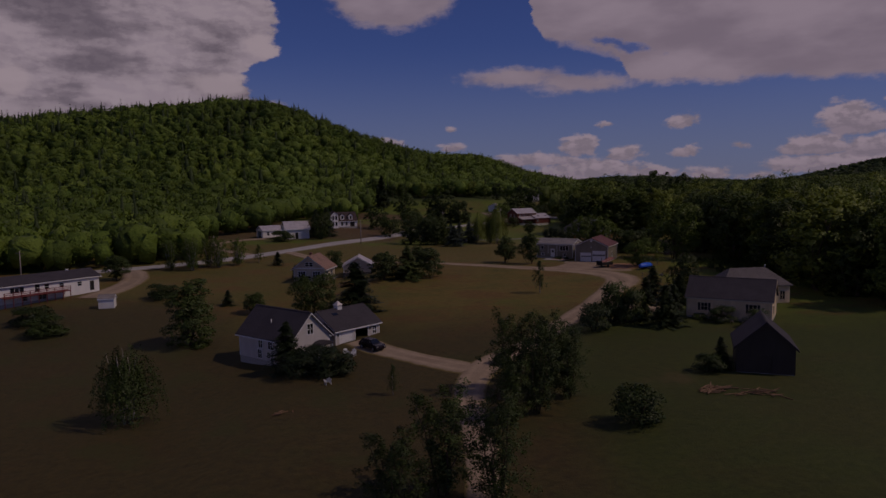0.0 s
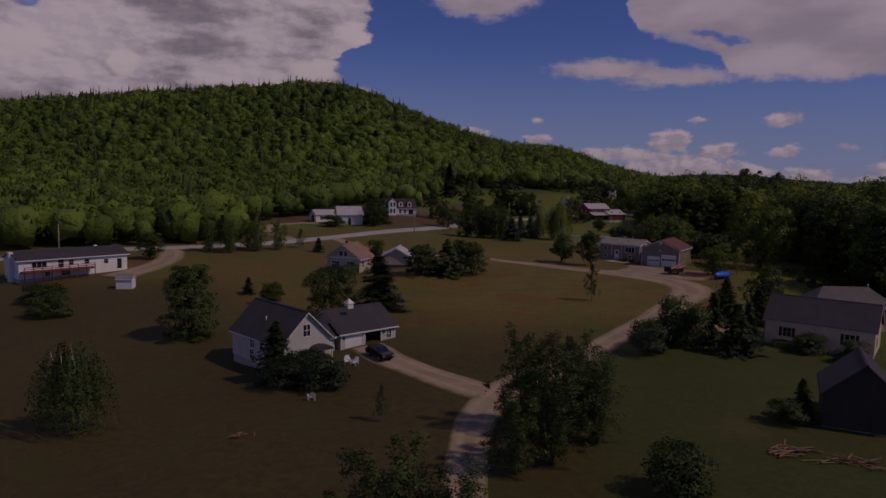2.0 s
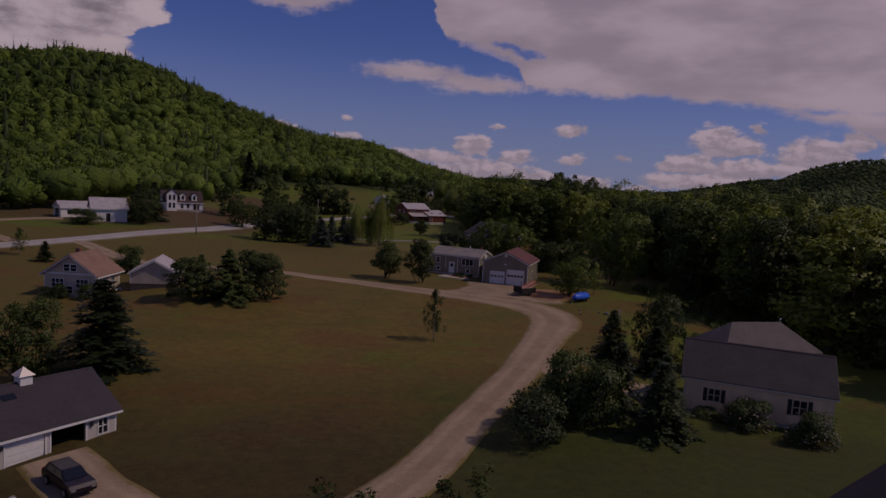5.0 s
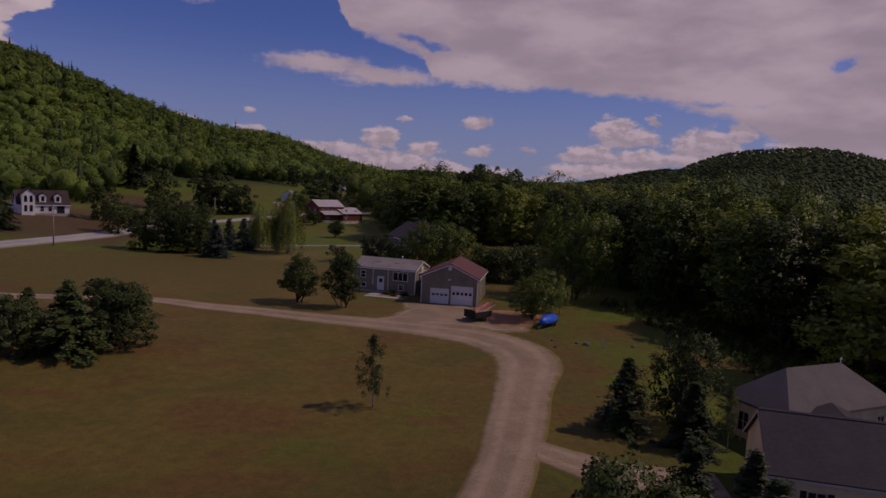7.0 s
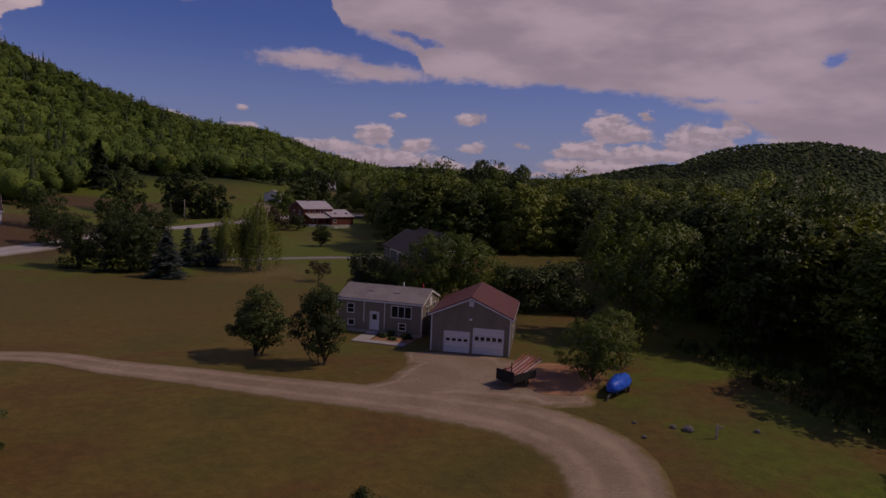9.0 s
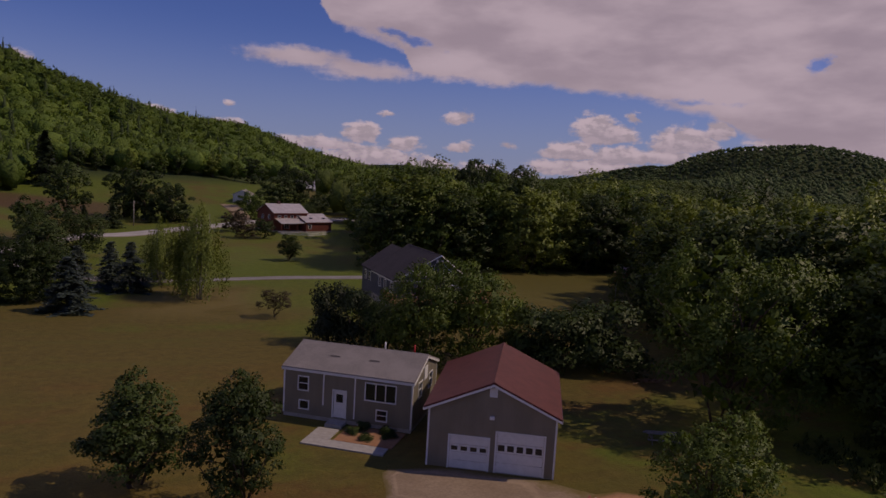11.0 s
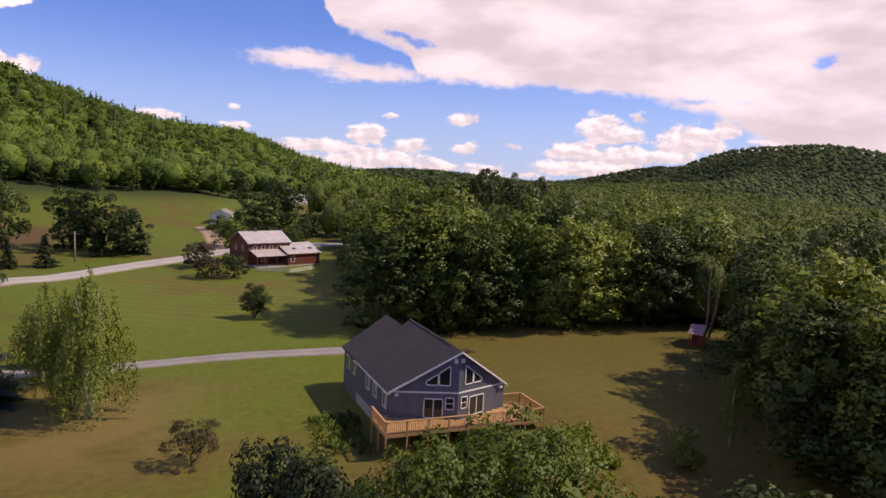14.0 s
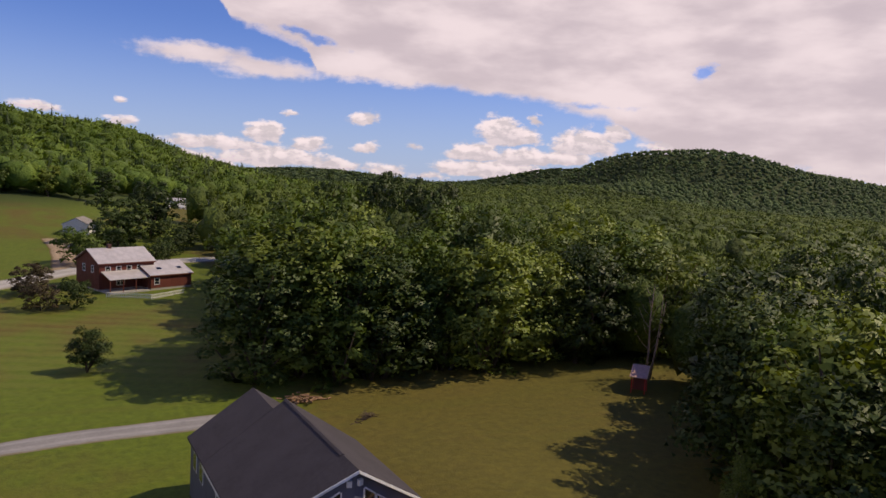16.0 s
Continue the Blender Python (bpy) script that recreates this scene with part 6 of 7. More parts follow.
# rear wing with its own ridge, offset to the left
b = Build()
b.box(0.0, 9.2, 10.403, 15.6, -0.4, 4.45)
b.prism([(0, 4.45), (9.2, 4.45), (4.6, 7.58)], "y", 10.403, 15.6)
part("rear_wing", b, S_BLUE, c.ob)
for k in (0, 1):
    b = Build()
    pr = [(-0.21, 4.45 - 0.2 * 0.682 + 0.03), (4.6, 7.61), (4.6, 7.80), (-0.21, 4.45 - 0.2 * 0.682 + 0.195)]
    if k:
        pr = [(9.2 - p, q) for p, q in pr]
    b.prism(pr, "y", 10.62, 15.9)
    part("rear_roof", b, R_DARK, c.ob)
for u in (11.6, 13.8):
    b = Build()
    b.box(-0.05, -0.003, u - 0.55, u + 0.55, 2.7, 4.05)
    ob = part("window", b, M_WHITE, c.ob)
    for q in (-0.26, 0.26):
        part("pane", Build().box(-0.062, -0.051, u + q - 0.22, u + q + 0.22, 2.78, 3.97), M_GLASS, ob)
b = Build()
b.box(0.0, 11.0, 0.0, 10.4, -0.4, 1.195)
part("basement_wall", b, M_CONCRETE, c.ob)

# deck round the front of the chalet
dk = thing("wooden_deck", pose(BX, BY, hz, 0, 0, BH), "new honey-coloured wooden deck on posts with railings", "deck")
DZ = 2.3
X0, X1, Y0 = -1.5, 13.0, -3.95
nb = 28
for i in range(nb):
    y = Y0 + (0.0 - Y0 + 4.0) * i / nb
    if y > 0.35:
        break
    if y > 0.1:
        b = Build().box(11.06, X1, y, y + 8.0 / nb - 0.02, DZ - 0.06, DZ)
        part("deck_board", b, M_WOOD, dk)
        continue
    # boards stop at the bent front wall
    if y + 0.25 < -PROW:
        part("deck_board", Build().box(X0, X1, y, y + 8.0 / nb - 0.02, DZ - 0.06, DZ), M_WOOD, dk)
    else:
        xl = 5.5 * (-min(y + 0.27, 0.0)) / PROW - 0.05
        part("deck_board", Build().box(X0, max(X0 + 0.1, xl), y, y + 8.0 / nb - 0.02, DZ - 0.06, DZ), M_WOOD, dk)
        part("deck_board", Build().box(11 - xl, X1, y, y + 8.0 / nb - 0.02, DZ - 0.06, DZ), M_WOOD, dk)
RIM = [(X0, 0.0), (X0, Y0), (X1, Y0), (X1, 0.4), (11.1, 0.4)]
for (xa, ya), (xb, yb) in zip(RIM, RIM[1:]):
    n = max(1, round(math.hypot(xb - xa, yb - ya) / 1.85))
    for i in range(n + (1 if (xb, yb) == RIM[-1] else 0)):
        x, y = xa + (xb - xa) * i / n, ya + (yb - ya) * i / n
        part("post", Build().box(x - 0.06, x + 0.06, y - 0.06, y + 0.06, -0.5, DZ + 1.0), M_WOOD, dk)
    for z0, z1, wd in ((DZ + 0.95, DZ + 1.02, 0.09), (DZ + 0.1, DZ + 0.17, 0.04), (DZ - 0.3, DZ - 0.062, 0.05)):
        part("rail", Build().box(min(xa, xb) - wd, max(xa, xb) + wd, min(ya, yb) - wd, max(ya, yb) + wd, z0, z1), M_WOOD, dk)
    m = max(2, int(math.hypot(xb - xa, yb - ya) / 0.16))
    for i in range(m):
        x, y = xa + (xb - xa) * (i + 0.5) / m, ya + (yb - ya) * (i + 0.5) / m
        part("baluster", Build().box(x - 0.02, x + 0.02, y - 0.02, y + 0.02, DZ + 0.17, DZ + 0.95), M_WOOD, dk)

# white gable house with the attached garage
wz = -4.95
w = House("white_house", "white gabled house with a dark shingle roof", -14.25, 48.95, wz, 51.8, 7.1, 11.5, 3.65, 3.4, "y", S_PALE, R_DARK, over=0.4, base=0.3)
w.window("front", 1.1, 0.6, 0.9, 1.9, 1, mullion=False)
w.window("front", 5.2, 1.0, 1.2, 1.4, 2)
for u, z in ((2.0, 2.0), (4.4, 2.0), (6.6, 2.0), (2.2, 0.3 + 0.2), (6.8, 0.5)):
    w.window("left", u, z, 0.9, 1.2, 2)
w.window("right", 5.0, 1.6, 0.9, 1.2, 1)
w.finish()
b = Build()
for u0, u1, z0, z1 in ((2.95, 4.15, 4.05, 4.13), (2.95, 4.15, 5.55, 5.63), (2.95, 3.05, 4.13, 5.55), (4.05, 4.15, 4.13, 5.55), (3.05, 4.05, 4.80, 4.86), (3.52, 3.58, 4.13, 5.55)):
    w.side_box(b, "front", u0, u1, -0.06, -0.002, z0, z1)
gw = part("gable_window", b, M_WHITE, w.ob)
w.side_box(b := Build(), "front", 3.05, 4.05, -0.02, -0.004, 4.13, 5.55)
part("pane", b, M_GLASS, gw)
b = Build()   # arched porch roof
b.prism([(3.9, 2.55), (4.3, 2.85), (5.2, 3.0), (6.1, 2.85), (6.5, 2.55), (6.5, 2.42), (3.9, 2.42)], "y", -1.5, -0.003)
part("porch_roof", b, R_DARK, w.ob)
for u in (4.05, 6.35):
    part("porch_post", Build().box(u - 0.07, u + 0.07, -1.4, -1.26, -0.1, 2.42), M_WHITE, w.ob)
part("porch_floor", Build().box(3.9, 6.5, -1.5, -0.003, -0.4, 0.12), M_CONCRETE, w.ob)
pipe(w.ob, 1.6, 6.0, 4.6, 5.9, 0.08, M_METAL)
b = Build()
b.box(5.9, 9.6, 2.6, 6.6, -0.5, 2.7)
part("breezeway", b, S_PALE, w.ob)
b = Build()
b.prism([(2.3, 2.6), (4.6, 3.9), (6.9, 2.6), (6.9, 2.78), (4.6, 4.08), (2.3, 2.78)], "x", 5.5, 10.4)
part("breezeway_roof", b, R_DARK, w.ob)
part("breezeway_fascia", Build().box(7.0, 10.3, 2.24, 2.3, 2.5, 2.75), M_WHITE, w.ob)

a = House("attached_garage", "white two-bay garage with one open bay and a cupola", -9.55, 58.25, -4.35, 49, 9.0, 8.0, 2.5, 2.35, "x", S_PALE, R_DARK, over=0.35, base=0.02, category="garage")
a.garage_door("front", 2.1, 2.7, 2.05, 0, M_WHITE)
a.garage_door("front", 5.2, 2.6, 2.05, 0, None)
a.window("front", 7.9, 0.85, 0.75, 1.15, 2)
a.window("right", 4.0, 1.0, 0.9, 1.1, 1)
a.finish()
for u in (0.45, 6.95):
    part("wall_lamp", Build().box(u - 0.1, u + 0.1, -0.16, -0.003, 1.65, 1.95), M_SHUT, a.ob)
cu = part("cupola", Build().box(3.5, 4.4, 3.55, 4.45, 4.3, 5.55), M_WHITE, a.ob, "small white cupola with a pyramid roof")
b = Build()
b.add([(3.35, 3.4, 5.5), (4.55, 3.4, 5.5), (4.55, 4.6, 5.5), (3.35, 4.6, 5.5), (3.95, 4.0, 6.15)], [(0, 1, 2, 3), (0, 4, 1), (1, 4, 2), (2, 4, 3), (3, 4, 0)])
part("cupola_roof", b, R_WHITE, cu)
b = Build()
b.box(2.0, 3.0, 3.0, 3.6, 0, 0.03)
ob = part("skylight", b, M_GLASS, a.ob)
ob.matrix_local = Matrix.Translation((-0.2, 0.0, 2.72)) @ Matrix.Rotation(math.atan2(2.35, 4.0), 4, "X")

# beige ranch
bz = gz(50, 66)
d = House("beige_house", "beige ranch house with black shutters and a dark roof", 46.3, 67.8, bz, -30.5, 12.6, 7.6, 3.4, 2.75, "x", S_BEIGE, R_DARK, trim=M_BEIGE, over=0.3, base=0.3)
d.window("front", 2.7, 1.35, 1.0, 1.15, 2, M_SHUT)
d.window("front", 9.9, 1.3, 1.1, 1.35, 2, M_SHUT)
d.window("right", 2.6, 1.0, 1.0, 1.3, 2)
d.finish()
part("wall_lamp", Build().box(6.9, 7.1, -0.18, -0.003, 1.7, 2.0), M_SHUT, d.ob)
d2 = House("beige_house_wing", "beige back wing with tall windows under a hipped roof", 55.6, 76.2, bz, 8.0, 12.8, 6.0, 3.6, 2.6, "x", S_BEIGE, R_PALE, trim=M_BEIGE, over=0.35, base=0.3)
d2.window("front", 11.4, 0.9, 0.9, 1.5, 2)
for u in (1.7, 4.3):
    d2.window("right", u, 0.9, 0.95, 1.6, 2)
for u in (1.8, 4.2):
    d2.window("left", u, 0.9, 1.0, 1.6, 2)
d2.finish(hip=True)
part("weather_vane", Build().tube([(9.8, 3.0, 6.3), (9.8, 3.0, 6.9)], [0.05, 0.03], 6).box(9.65, 10.0, 2.98, 3.02, 6.7, 6.77), M_WHITE, d2.ob)
# lower passage between the house and its wing
part("link_wall", Build().box(4.6, 10.0, 7.603, 14.2, -0.4, 3.1), S_BEIGE, d.ob)
for sgn in (-1, 1):
    a, b2 = 7.3, 7.3 + sgn * 3.05
    part("link_roof", Build().prism([(a, 4.3), (b2, 2.95), (b2, 3.1), (a, 4.45)], "y", 6.4, 14.2), R_DARK, d.ob)
    part("link_fascia", Build().box(b2 - 0.02, b2 + 0.02, 8.0, 14.4, 2.88, 3.06), M_WHITE, d.ob)

# dark weathered barn
e = House("dark_barn", "weathered dark board barn with a steep roof", 41.7, 38.1, gz(45, 38), -20, 6.4, 7.4, 3.2, 2.9, "y", S_BROWN, R_DARK, trim=S_BROWN, over=0.3, base=0.05, category="barn")
e.door("front", 3.3, 0.05, 1.2, 2.0, S_BROWN, False)
e.finish(corner=False)

# red farmhouse with its wing, porch and fence
FX, FY, FH = 41.7, 277.3, 27
fz = gz(46, 281)
f = House("red_farmhouse", "barn-red farmhouse with a pale metal roof", FX, FY, fz, FH, 10.5, 8.5, 5.0, 2.1, "x", S_RED, R_WHITE, trim=S_RED, over=0.3, base=0.3)
for u in (1.6, 3.6, 5.6, 7.6):
    f.window("front", u, 3.3, 0.8, 1.0, 1, casing=M_WHITE)
for u in (2.4, 5.6):
    f.window("left", u, 3.2, 0.8, 1.2, 1, casing=M_WHITE)
f.window("front", 4.0, 0.9, 1.4, 1.2, 2, casing=M_WHITE)
f.finish(corner=False)
part("chimney", Build().box(3.6, 4.3, 4.0, 4.7, 6.2, 8.0), plain("dark_brick", (0.12, 0.06, 0.05)), f.ob)
b = Build()
b.prism([(-3.3, 2.35), (0.0, 3.45), (0.0, 3.57), (-3.3, 2.47)], "x", 0.3, 7.9)
part("porch_roof", b, R_WHITE, f.ob)
for u in (0.5, 2.9, 5.3, 7.8):
    part("porch_post", Build().box(u - 0.07, u + 0.07, -3.15, -3.01, 0, 2.44), S_RED, f.ob)
part("porch_floor", Build().box(0.2, 7.9, -3.5, -0.003, -0.4, 0.12), M_CONCRETE, f.ob)
fw = House("farmhouse_wing", "low barn-red wing with a pale metal roof", FX + 8.0 * math.cos(radians(FH)) + 3.4 * math.sin(radians(FH)), FY + 8.0 * math.sin(radians(FH)) - 3.4 * math.cos(radians(FH)),
           fz, FH, 8.4, 9.6, 2.7, 1.85, "x", S_RED, R_WHITE, trim=S_RED, over=0.3, base=0.3, category="house")
fw.window("front", 1.2, 1.0, 0.9, 1.1, 1, casing=M_WHITE)
fw.window("right", 2.5, 1.0, 0.9, 1.1, 1, casing=M_WHITE)
fw.window("right", 5.5, 1.0, 0.9, 1.1, 1, casing=M_WHITE)
fw.finish(corner=False)
for sx in (2.2, 6.4):
    b = Build().box(sx, sx + 0.9, 0, 0.7, 0, 0.06)
    o = part("skylight", b, M_GLASS, fw.ob)
    o.matrix_local = Matrix.Translation((0, 1.6, 2.7 + 0.22 + 1.6 * 1.85 / 4.8)) @ Matrix.Rotation(math.atan2(1.85, 4.8), 4, "X")
pipe(fw.ob, 2.0, 4.8, 4.4, 5.6, 0.14, M_SHUT, "stove_pipe")


def picket_fence(name, label, pts, h=1.0, gap=0.3, material=None):
    """Posts, rails and pickets along a line on the land."""
    ob = thing(name, pose(pts[0][0], pts[0][1], gz(*pts[0])), label, "fence")
    x0, y0, z0 = pts[0][0], pts[0][1], gz(*pts[0])
    for (xa, ya), (xb, yb) in zip(pts, pts[1:]):
        n = max(1, int(math.hypot(xb - xa, yb - ya) / gap))
        ang = math.atan2(yb - ya, xb - xa)
        L = math.hypot(xb - xa, yb - ya)
        rot = Matrix.Translation((xa - x0, ya - y0, gz(xa, ya) - z0)) @ Matrix.Rotation(ang, 4, "Z")
        for zz in (0.25, h - 0.25):
            r = part("rail", Build().box(0, L, 0.0, 0.04, zz, zz + 0.08), material or M_WHITE, ob)
            r.matrix_local = rot
        me = Build().prism([(0, 0.05), (0.09, 0.05), (0.09, h - 0.08), (0.045, h), (0, h - 0.08)], "y", -0.025, -0.002).mesh("picket")
        for i in range(n):
            p = part("picket", me, material or M_WHITE, ob)
            p.matrix_local = rot @ Matrix.Translation((L * i / n, 0, 0))
    return ob


picket_fence("picket_fence", "white picket fence round the farmhouse terrace", [(42.9, 272.3), (50.0, 270.0), (56.0, 275.5)], 1.0, 0.3)
picket_fence("board_fence", "white board fence beyond the farmhouse", [(60, 312), (72, 316), (84, 326)], 1.2, 0.5)

# grey garage up the far drive, small far houses
q = House("garage", "pale grey garage up the far meadow", 38.5, 342.0, gz(35, 345), 78, 8.0, 6.0, 2.9, 1.5, "x", S_WHITE, R_GREY, over=0.3, base=0.05, category="garage")
q.garage_door("left", 2.0, 2.2, 2.1, 0, M_WHITE)
q.garage_door("left", 4.7, 2.2, 2.1, 0, M_WHITE)
q.finish()
for nm, x, y, hd, L, D, ev, ri, wl, rf, lab in (("house", 76, 438, 20, 9, 7, 3.0, 2.0, S_WHITE, R_GREY, "small white house far down the valley"),
                                               ("trailer_home", 64, 420, 15, 10, 4, 2.6, 0.8, S_WHITE, R_WHITE, "long pale trailer home far down the valley"),
                                               ("cottage", -54, 312, 10, 5, 4, 2.6, 1.6, S_WHITE, R_GREY, "tiny white cottage at the field edge")):
    q = House(nm, lab, x, y, gz(x, y), hd, L, D, ev, ri, "x", wl, rf, over=0.25, base=0.1)
    for u in (L * 0.25, L * 0.7):
        q.window("front", u, 1.0, 1.0, 1.1, 2)
    q.finish()

# bungalow and its shed
q = House("bungalow", "cream bungalow with a brown gable roof", -27.6, 113.4, gz(-24, 116) - 0.5, -9, 7.4, 7.2, 3.7, 2.7, "y", S_CREAM, R_BROWN, over=0.5, base=0.6)
for u in (1.9, 5.4):
    q.window("front", u, 1.75, 1.7, 1.2, 3, mullion=True)
q.window("front", 3.6, 0.9, 0.9, 1.0, 1)
q.window("right", 1.8, 1.7, 1.0, 1.2, 2)
q.window("right", 5.0, 1.7, 1.0, 1.2, 2)
q.finish()
b = Build()
for u0, u1, z0, z1 in ((2.7, 4.7, 4.05, 4.14), (2.7, 4.7, 5.05, 5.14), (2.7, 2.79, 4.14, 5.05), (4.61, 4.7, 4.14, 5.05), (3.62, 3.78, 4.14, 5.05), (2.79, 4.61, 4.57, 4.62)):
    q.side_box(b, "front", u0, u1, -0.06, -0.002, z0, z1)
gw = part("attic_window", b, M_WHITE, q.ob)
b = Build()
q.side_box(b, "front", 2.79, 4.61, -0.02, -0.004, 4.14, 5.05)
part("pane", b, M_GLASS, gw)
b = Build()
q.side_box(b, "front", 0.05, 7.35, -0.07, -0.003, 3.62, 3.84)
part("belt_board", b, M_WHITE, q.ob)
part("porch_step", Build().box(7.42, 9.2, 1.0, 4.0, -0.5, 0.5), M_WOOD, q.ob, "brown wooden side porch")
for yy in (1.05, 2.5, 3.95):
    part("porch_post", Build().box(9.08, 9.2, yy - 0.06, yy + 0.06, 0.5, 1.5), M_WHITE, q.ob)
part("porch_rail", Build().box(9.1, 9.18, 1.0, 4.0, 1.4, 1.5), M_WHITE, q.ob)
part("chimney", Build().box(2.5, 3.1, 3.6, 4.2, 5.2, 7.0), plain("brick_chimney", (0.25, 0.11, 0.08)), q.ob)
for u, v, hh in ((1.4, -1.2, 1.9), (2.9, -1.0, 2.2), (6.6, -1.3, 2.4)):
    p = Matrix(pose(-27.6, 113.4, 0, 0, 0, -9)) @ Vector((u, v, 0))
    tree("shrub", p.x, p.y, hh, 2.0, "dark rounded shrub below the bungalow windows", M_LEAF_D, "garden shrubs", category="bush")
q = House("gable_shed", "cream gable shed with a pale metal roof", -16.3, 114.4, gz(-13, 116) - 0.9, 4, 6.6, 7.0, 3.1, 1.8, "y", S_CREAM, R_WHITE, over=0.3, base=1.5, category="shed", foundation=plain("dark_block_wall", (0.10, 0.085, 0.075), 0.95))
q.door("right", 2.2, 1.5, 0.9, 1.5)
q.finish()
# sheds on the rise
q = House("white_open_shed", "white shed with a metal roof and open gable bay", -57.4, 201.2, gz(-55, 203), 38, 7.6, 5.6, 2.6, 1.4, "x", S_WHITE, R_WHITE, over=0.3, base=0.05, category="shed")
q.garage_door("left", 2.8, 3.0, 2.2, 0, None)
for u in (2.0, 4.2, 6.2):
    q.window("front", u, 0.8, 0.8, 1.2, 1)
q.finish()
q = House("white_barn", "white barn with a broad pale metal roof", -47.8, 195.0, gz(-45, 198), 24, 8.2, 7.0, 3.5, 2.4, "x", S_WHITE, R_WHITE, over=0.4, base=0.05, category="barn")
q.door("front", 3.8, 0.05, 1.0, 2.2, M_DARK, False)
q.finish()
q = House("white_dormer_house", "white house with a tall gabled bay, dormers and a dark roof", -38.5, 229.5, gz(-34, 232), 22, 11.6, 8.0, 2.7, 3.3, "x", S_WHITE, R_BRICK, over=0.3, base=0.4)
for u in (5.4, 7.2):
    q.window("front", u, 0.9, 0.8, 1.3, 1)
q.door("front", 9.6, 0.4, 1.8, 1.9, M_DARK, False)
q.finish()
bay = part("gabled_bay", Build().box(0.8, 3.7, -0.9, 3.2, -0.4, 5.2).prism([(0.8, 5.2), (3.7, 5.2), (2.25, 6.5)], "y", -0.9, 3.2), S_WHITE, q.ob)
part("bay_roof", Build().prism([(0.55, 5.02), (2.25, 6.55), (3.95, 5.02), (3.95, 5.2), (2.25, 6.73), (0.55, 5.2)], "y", -1.1, 3.4), R_BRICK, bay)
for u in (1.65, 2.85):
    for z0 in (0.9, 3.3):
        b = Build().prism([(u - 0.34, z0), (u + 0.34, z0), (u + 0.34, z0 + 1.35), (u + 0.2, z0 + 1.6), (u - 0.2, z0 + 1.6), (u - 0.34, z0 + 1.35)], "y", -0.93, -0.903)
        part("arched_pane", b, M_GLASS, bay)
for u in (5.6, 9.0):
    d = part("dormer", Build().box(u - 0.75, u + 0.75, 0.35, 3.0, 3.0, 4.9).prism([(u - 0.75, 4.9), (u + 0.75, 4.9), (u, 5.5)], "y", 0.35, 3.4), S_WHITE, q.ob)
    part("dormer_roof", Build().prism([(u - 0.95, 4.78), (u, 5.55), (u + 0.95, 4.78), (u + 0.95, 4.92), (u, 5.69), (u - 0.95, 4.92)], "y", 0.2, 3.6), R_BRICK, d)
    part("dormer_pane", Build().box(u - 0.36, u + 0.36, 0.32, 0.347, 3.45, 4.7), M_GLASS, d)
part("side_shed", Build().box(-2.6, -0.02, 2.0, 6.0, -0.5, 2.6), S_WHITE, q.ob)

# long white house above the field
lz = gz(-74, 98) + 0.1
q = House("long_white_house", "long white ranch house with a red deck and dark roof", -81.0, 90.8, lz, 56, 20.5, 8.0, 3.9, 1.3, "x", S_WHITE, R_DARK, over=0.45, base=0.3)
q.window("front", 3.6, 2.3, 2.6, 1.1, 3, mullion=False)
q.window("front", 7.5, 2.0, 1.0, 1.7, 1)
q.window("front", 9.4, 2.4, 0.9, 1.0, 1)
q.window("front", 12.4, 2.4, 0.9, 0.9, 1)
q.window("front", 16.2, 2.2, 0.9, 0.9, 1)
q.door("front", 18.9, 0.9, 0.95, 2.1, M_DARK, False)
q.window("front", 5.0, 0.5, 0.9, 0.9, 1)
q.window("front", 8.4, 0.4, 1.6, 1.2, 2)
q.finish()
part("chimney", Build().box(-0.75, -0.03, 2.6, 3.8, -0.8, 5.3), M_WHITE, q.ob)
part("roof_vent", Build().box(15.6, 16.2, 4.2, 4.7, 5.1, 5.6), M_WHITE, q.ob)
part("deck_floor", Build().box(0.2, 13.2, -2.2, -0.003, 1.65, 1.8), M_OXIDE, q.ob, "dark red painted deck boards")
for i in range(9):
    x = 0.3 + i * 1.6
    part("deck_post", Build().box(x - 0.06, x + 0.06, -2.18, -2.06, -0.5, 2.75), M_OXIDE, q.ob)
for zz in (2.0, 2.3, 2.66):
    part("deck_rail", Build().box(0.2, 13.2, -2.15, -2.09, zz, zz + 0.1), M_OXIDE, q.ob)
q = House("small_white_shed", "small white garden shed in the field", -61.0, 90.2, gz(-60, 91), 14, 2.8, 2.2, 1.9, 0.6, "x", S_WHITE, R_GREY, over=0.15, base=0.02, category="shed")
q.finish()


# ---- loose things --------------------------------------------------------
def utility_pole(x, y, h):
    ob = thing("utility_pole", pose(x, y, gz(x, y)), "weathered wooden utility pole beside the road", "pole", "utility poles")
    b = Build()
    b.tube([(0, 0, -0.5), (0, 0, h)], [0.16, 0.11], 8)
    part("pole", b, plain("weathered_pole", (0.36, 0.31, 0.26), 0.9), ob, "", True)
    arm = part("crossarm", Build().box(-0.9, 0.9, -0.06, 0.06, h - 0.7, h - 0.55), M_BARK, ob)
    for u in (-0.8, -0.3, 0.3, 0.8):
        b = Build()
        b.tube([(u, 0, h - 0.55), (u, 0, h - 0.38)], [0.04, 0.05], 6)
        part("insulator", b, M_METAL, arm)


for x, y, hh in ((-20.9, 187.6, 8.0), (-96.2, 123.2, 7.0), (6.9, 280.8, 6.5), (-58, 150.5, 7.0)):
    utility_pole(x, y, hh)


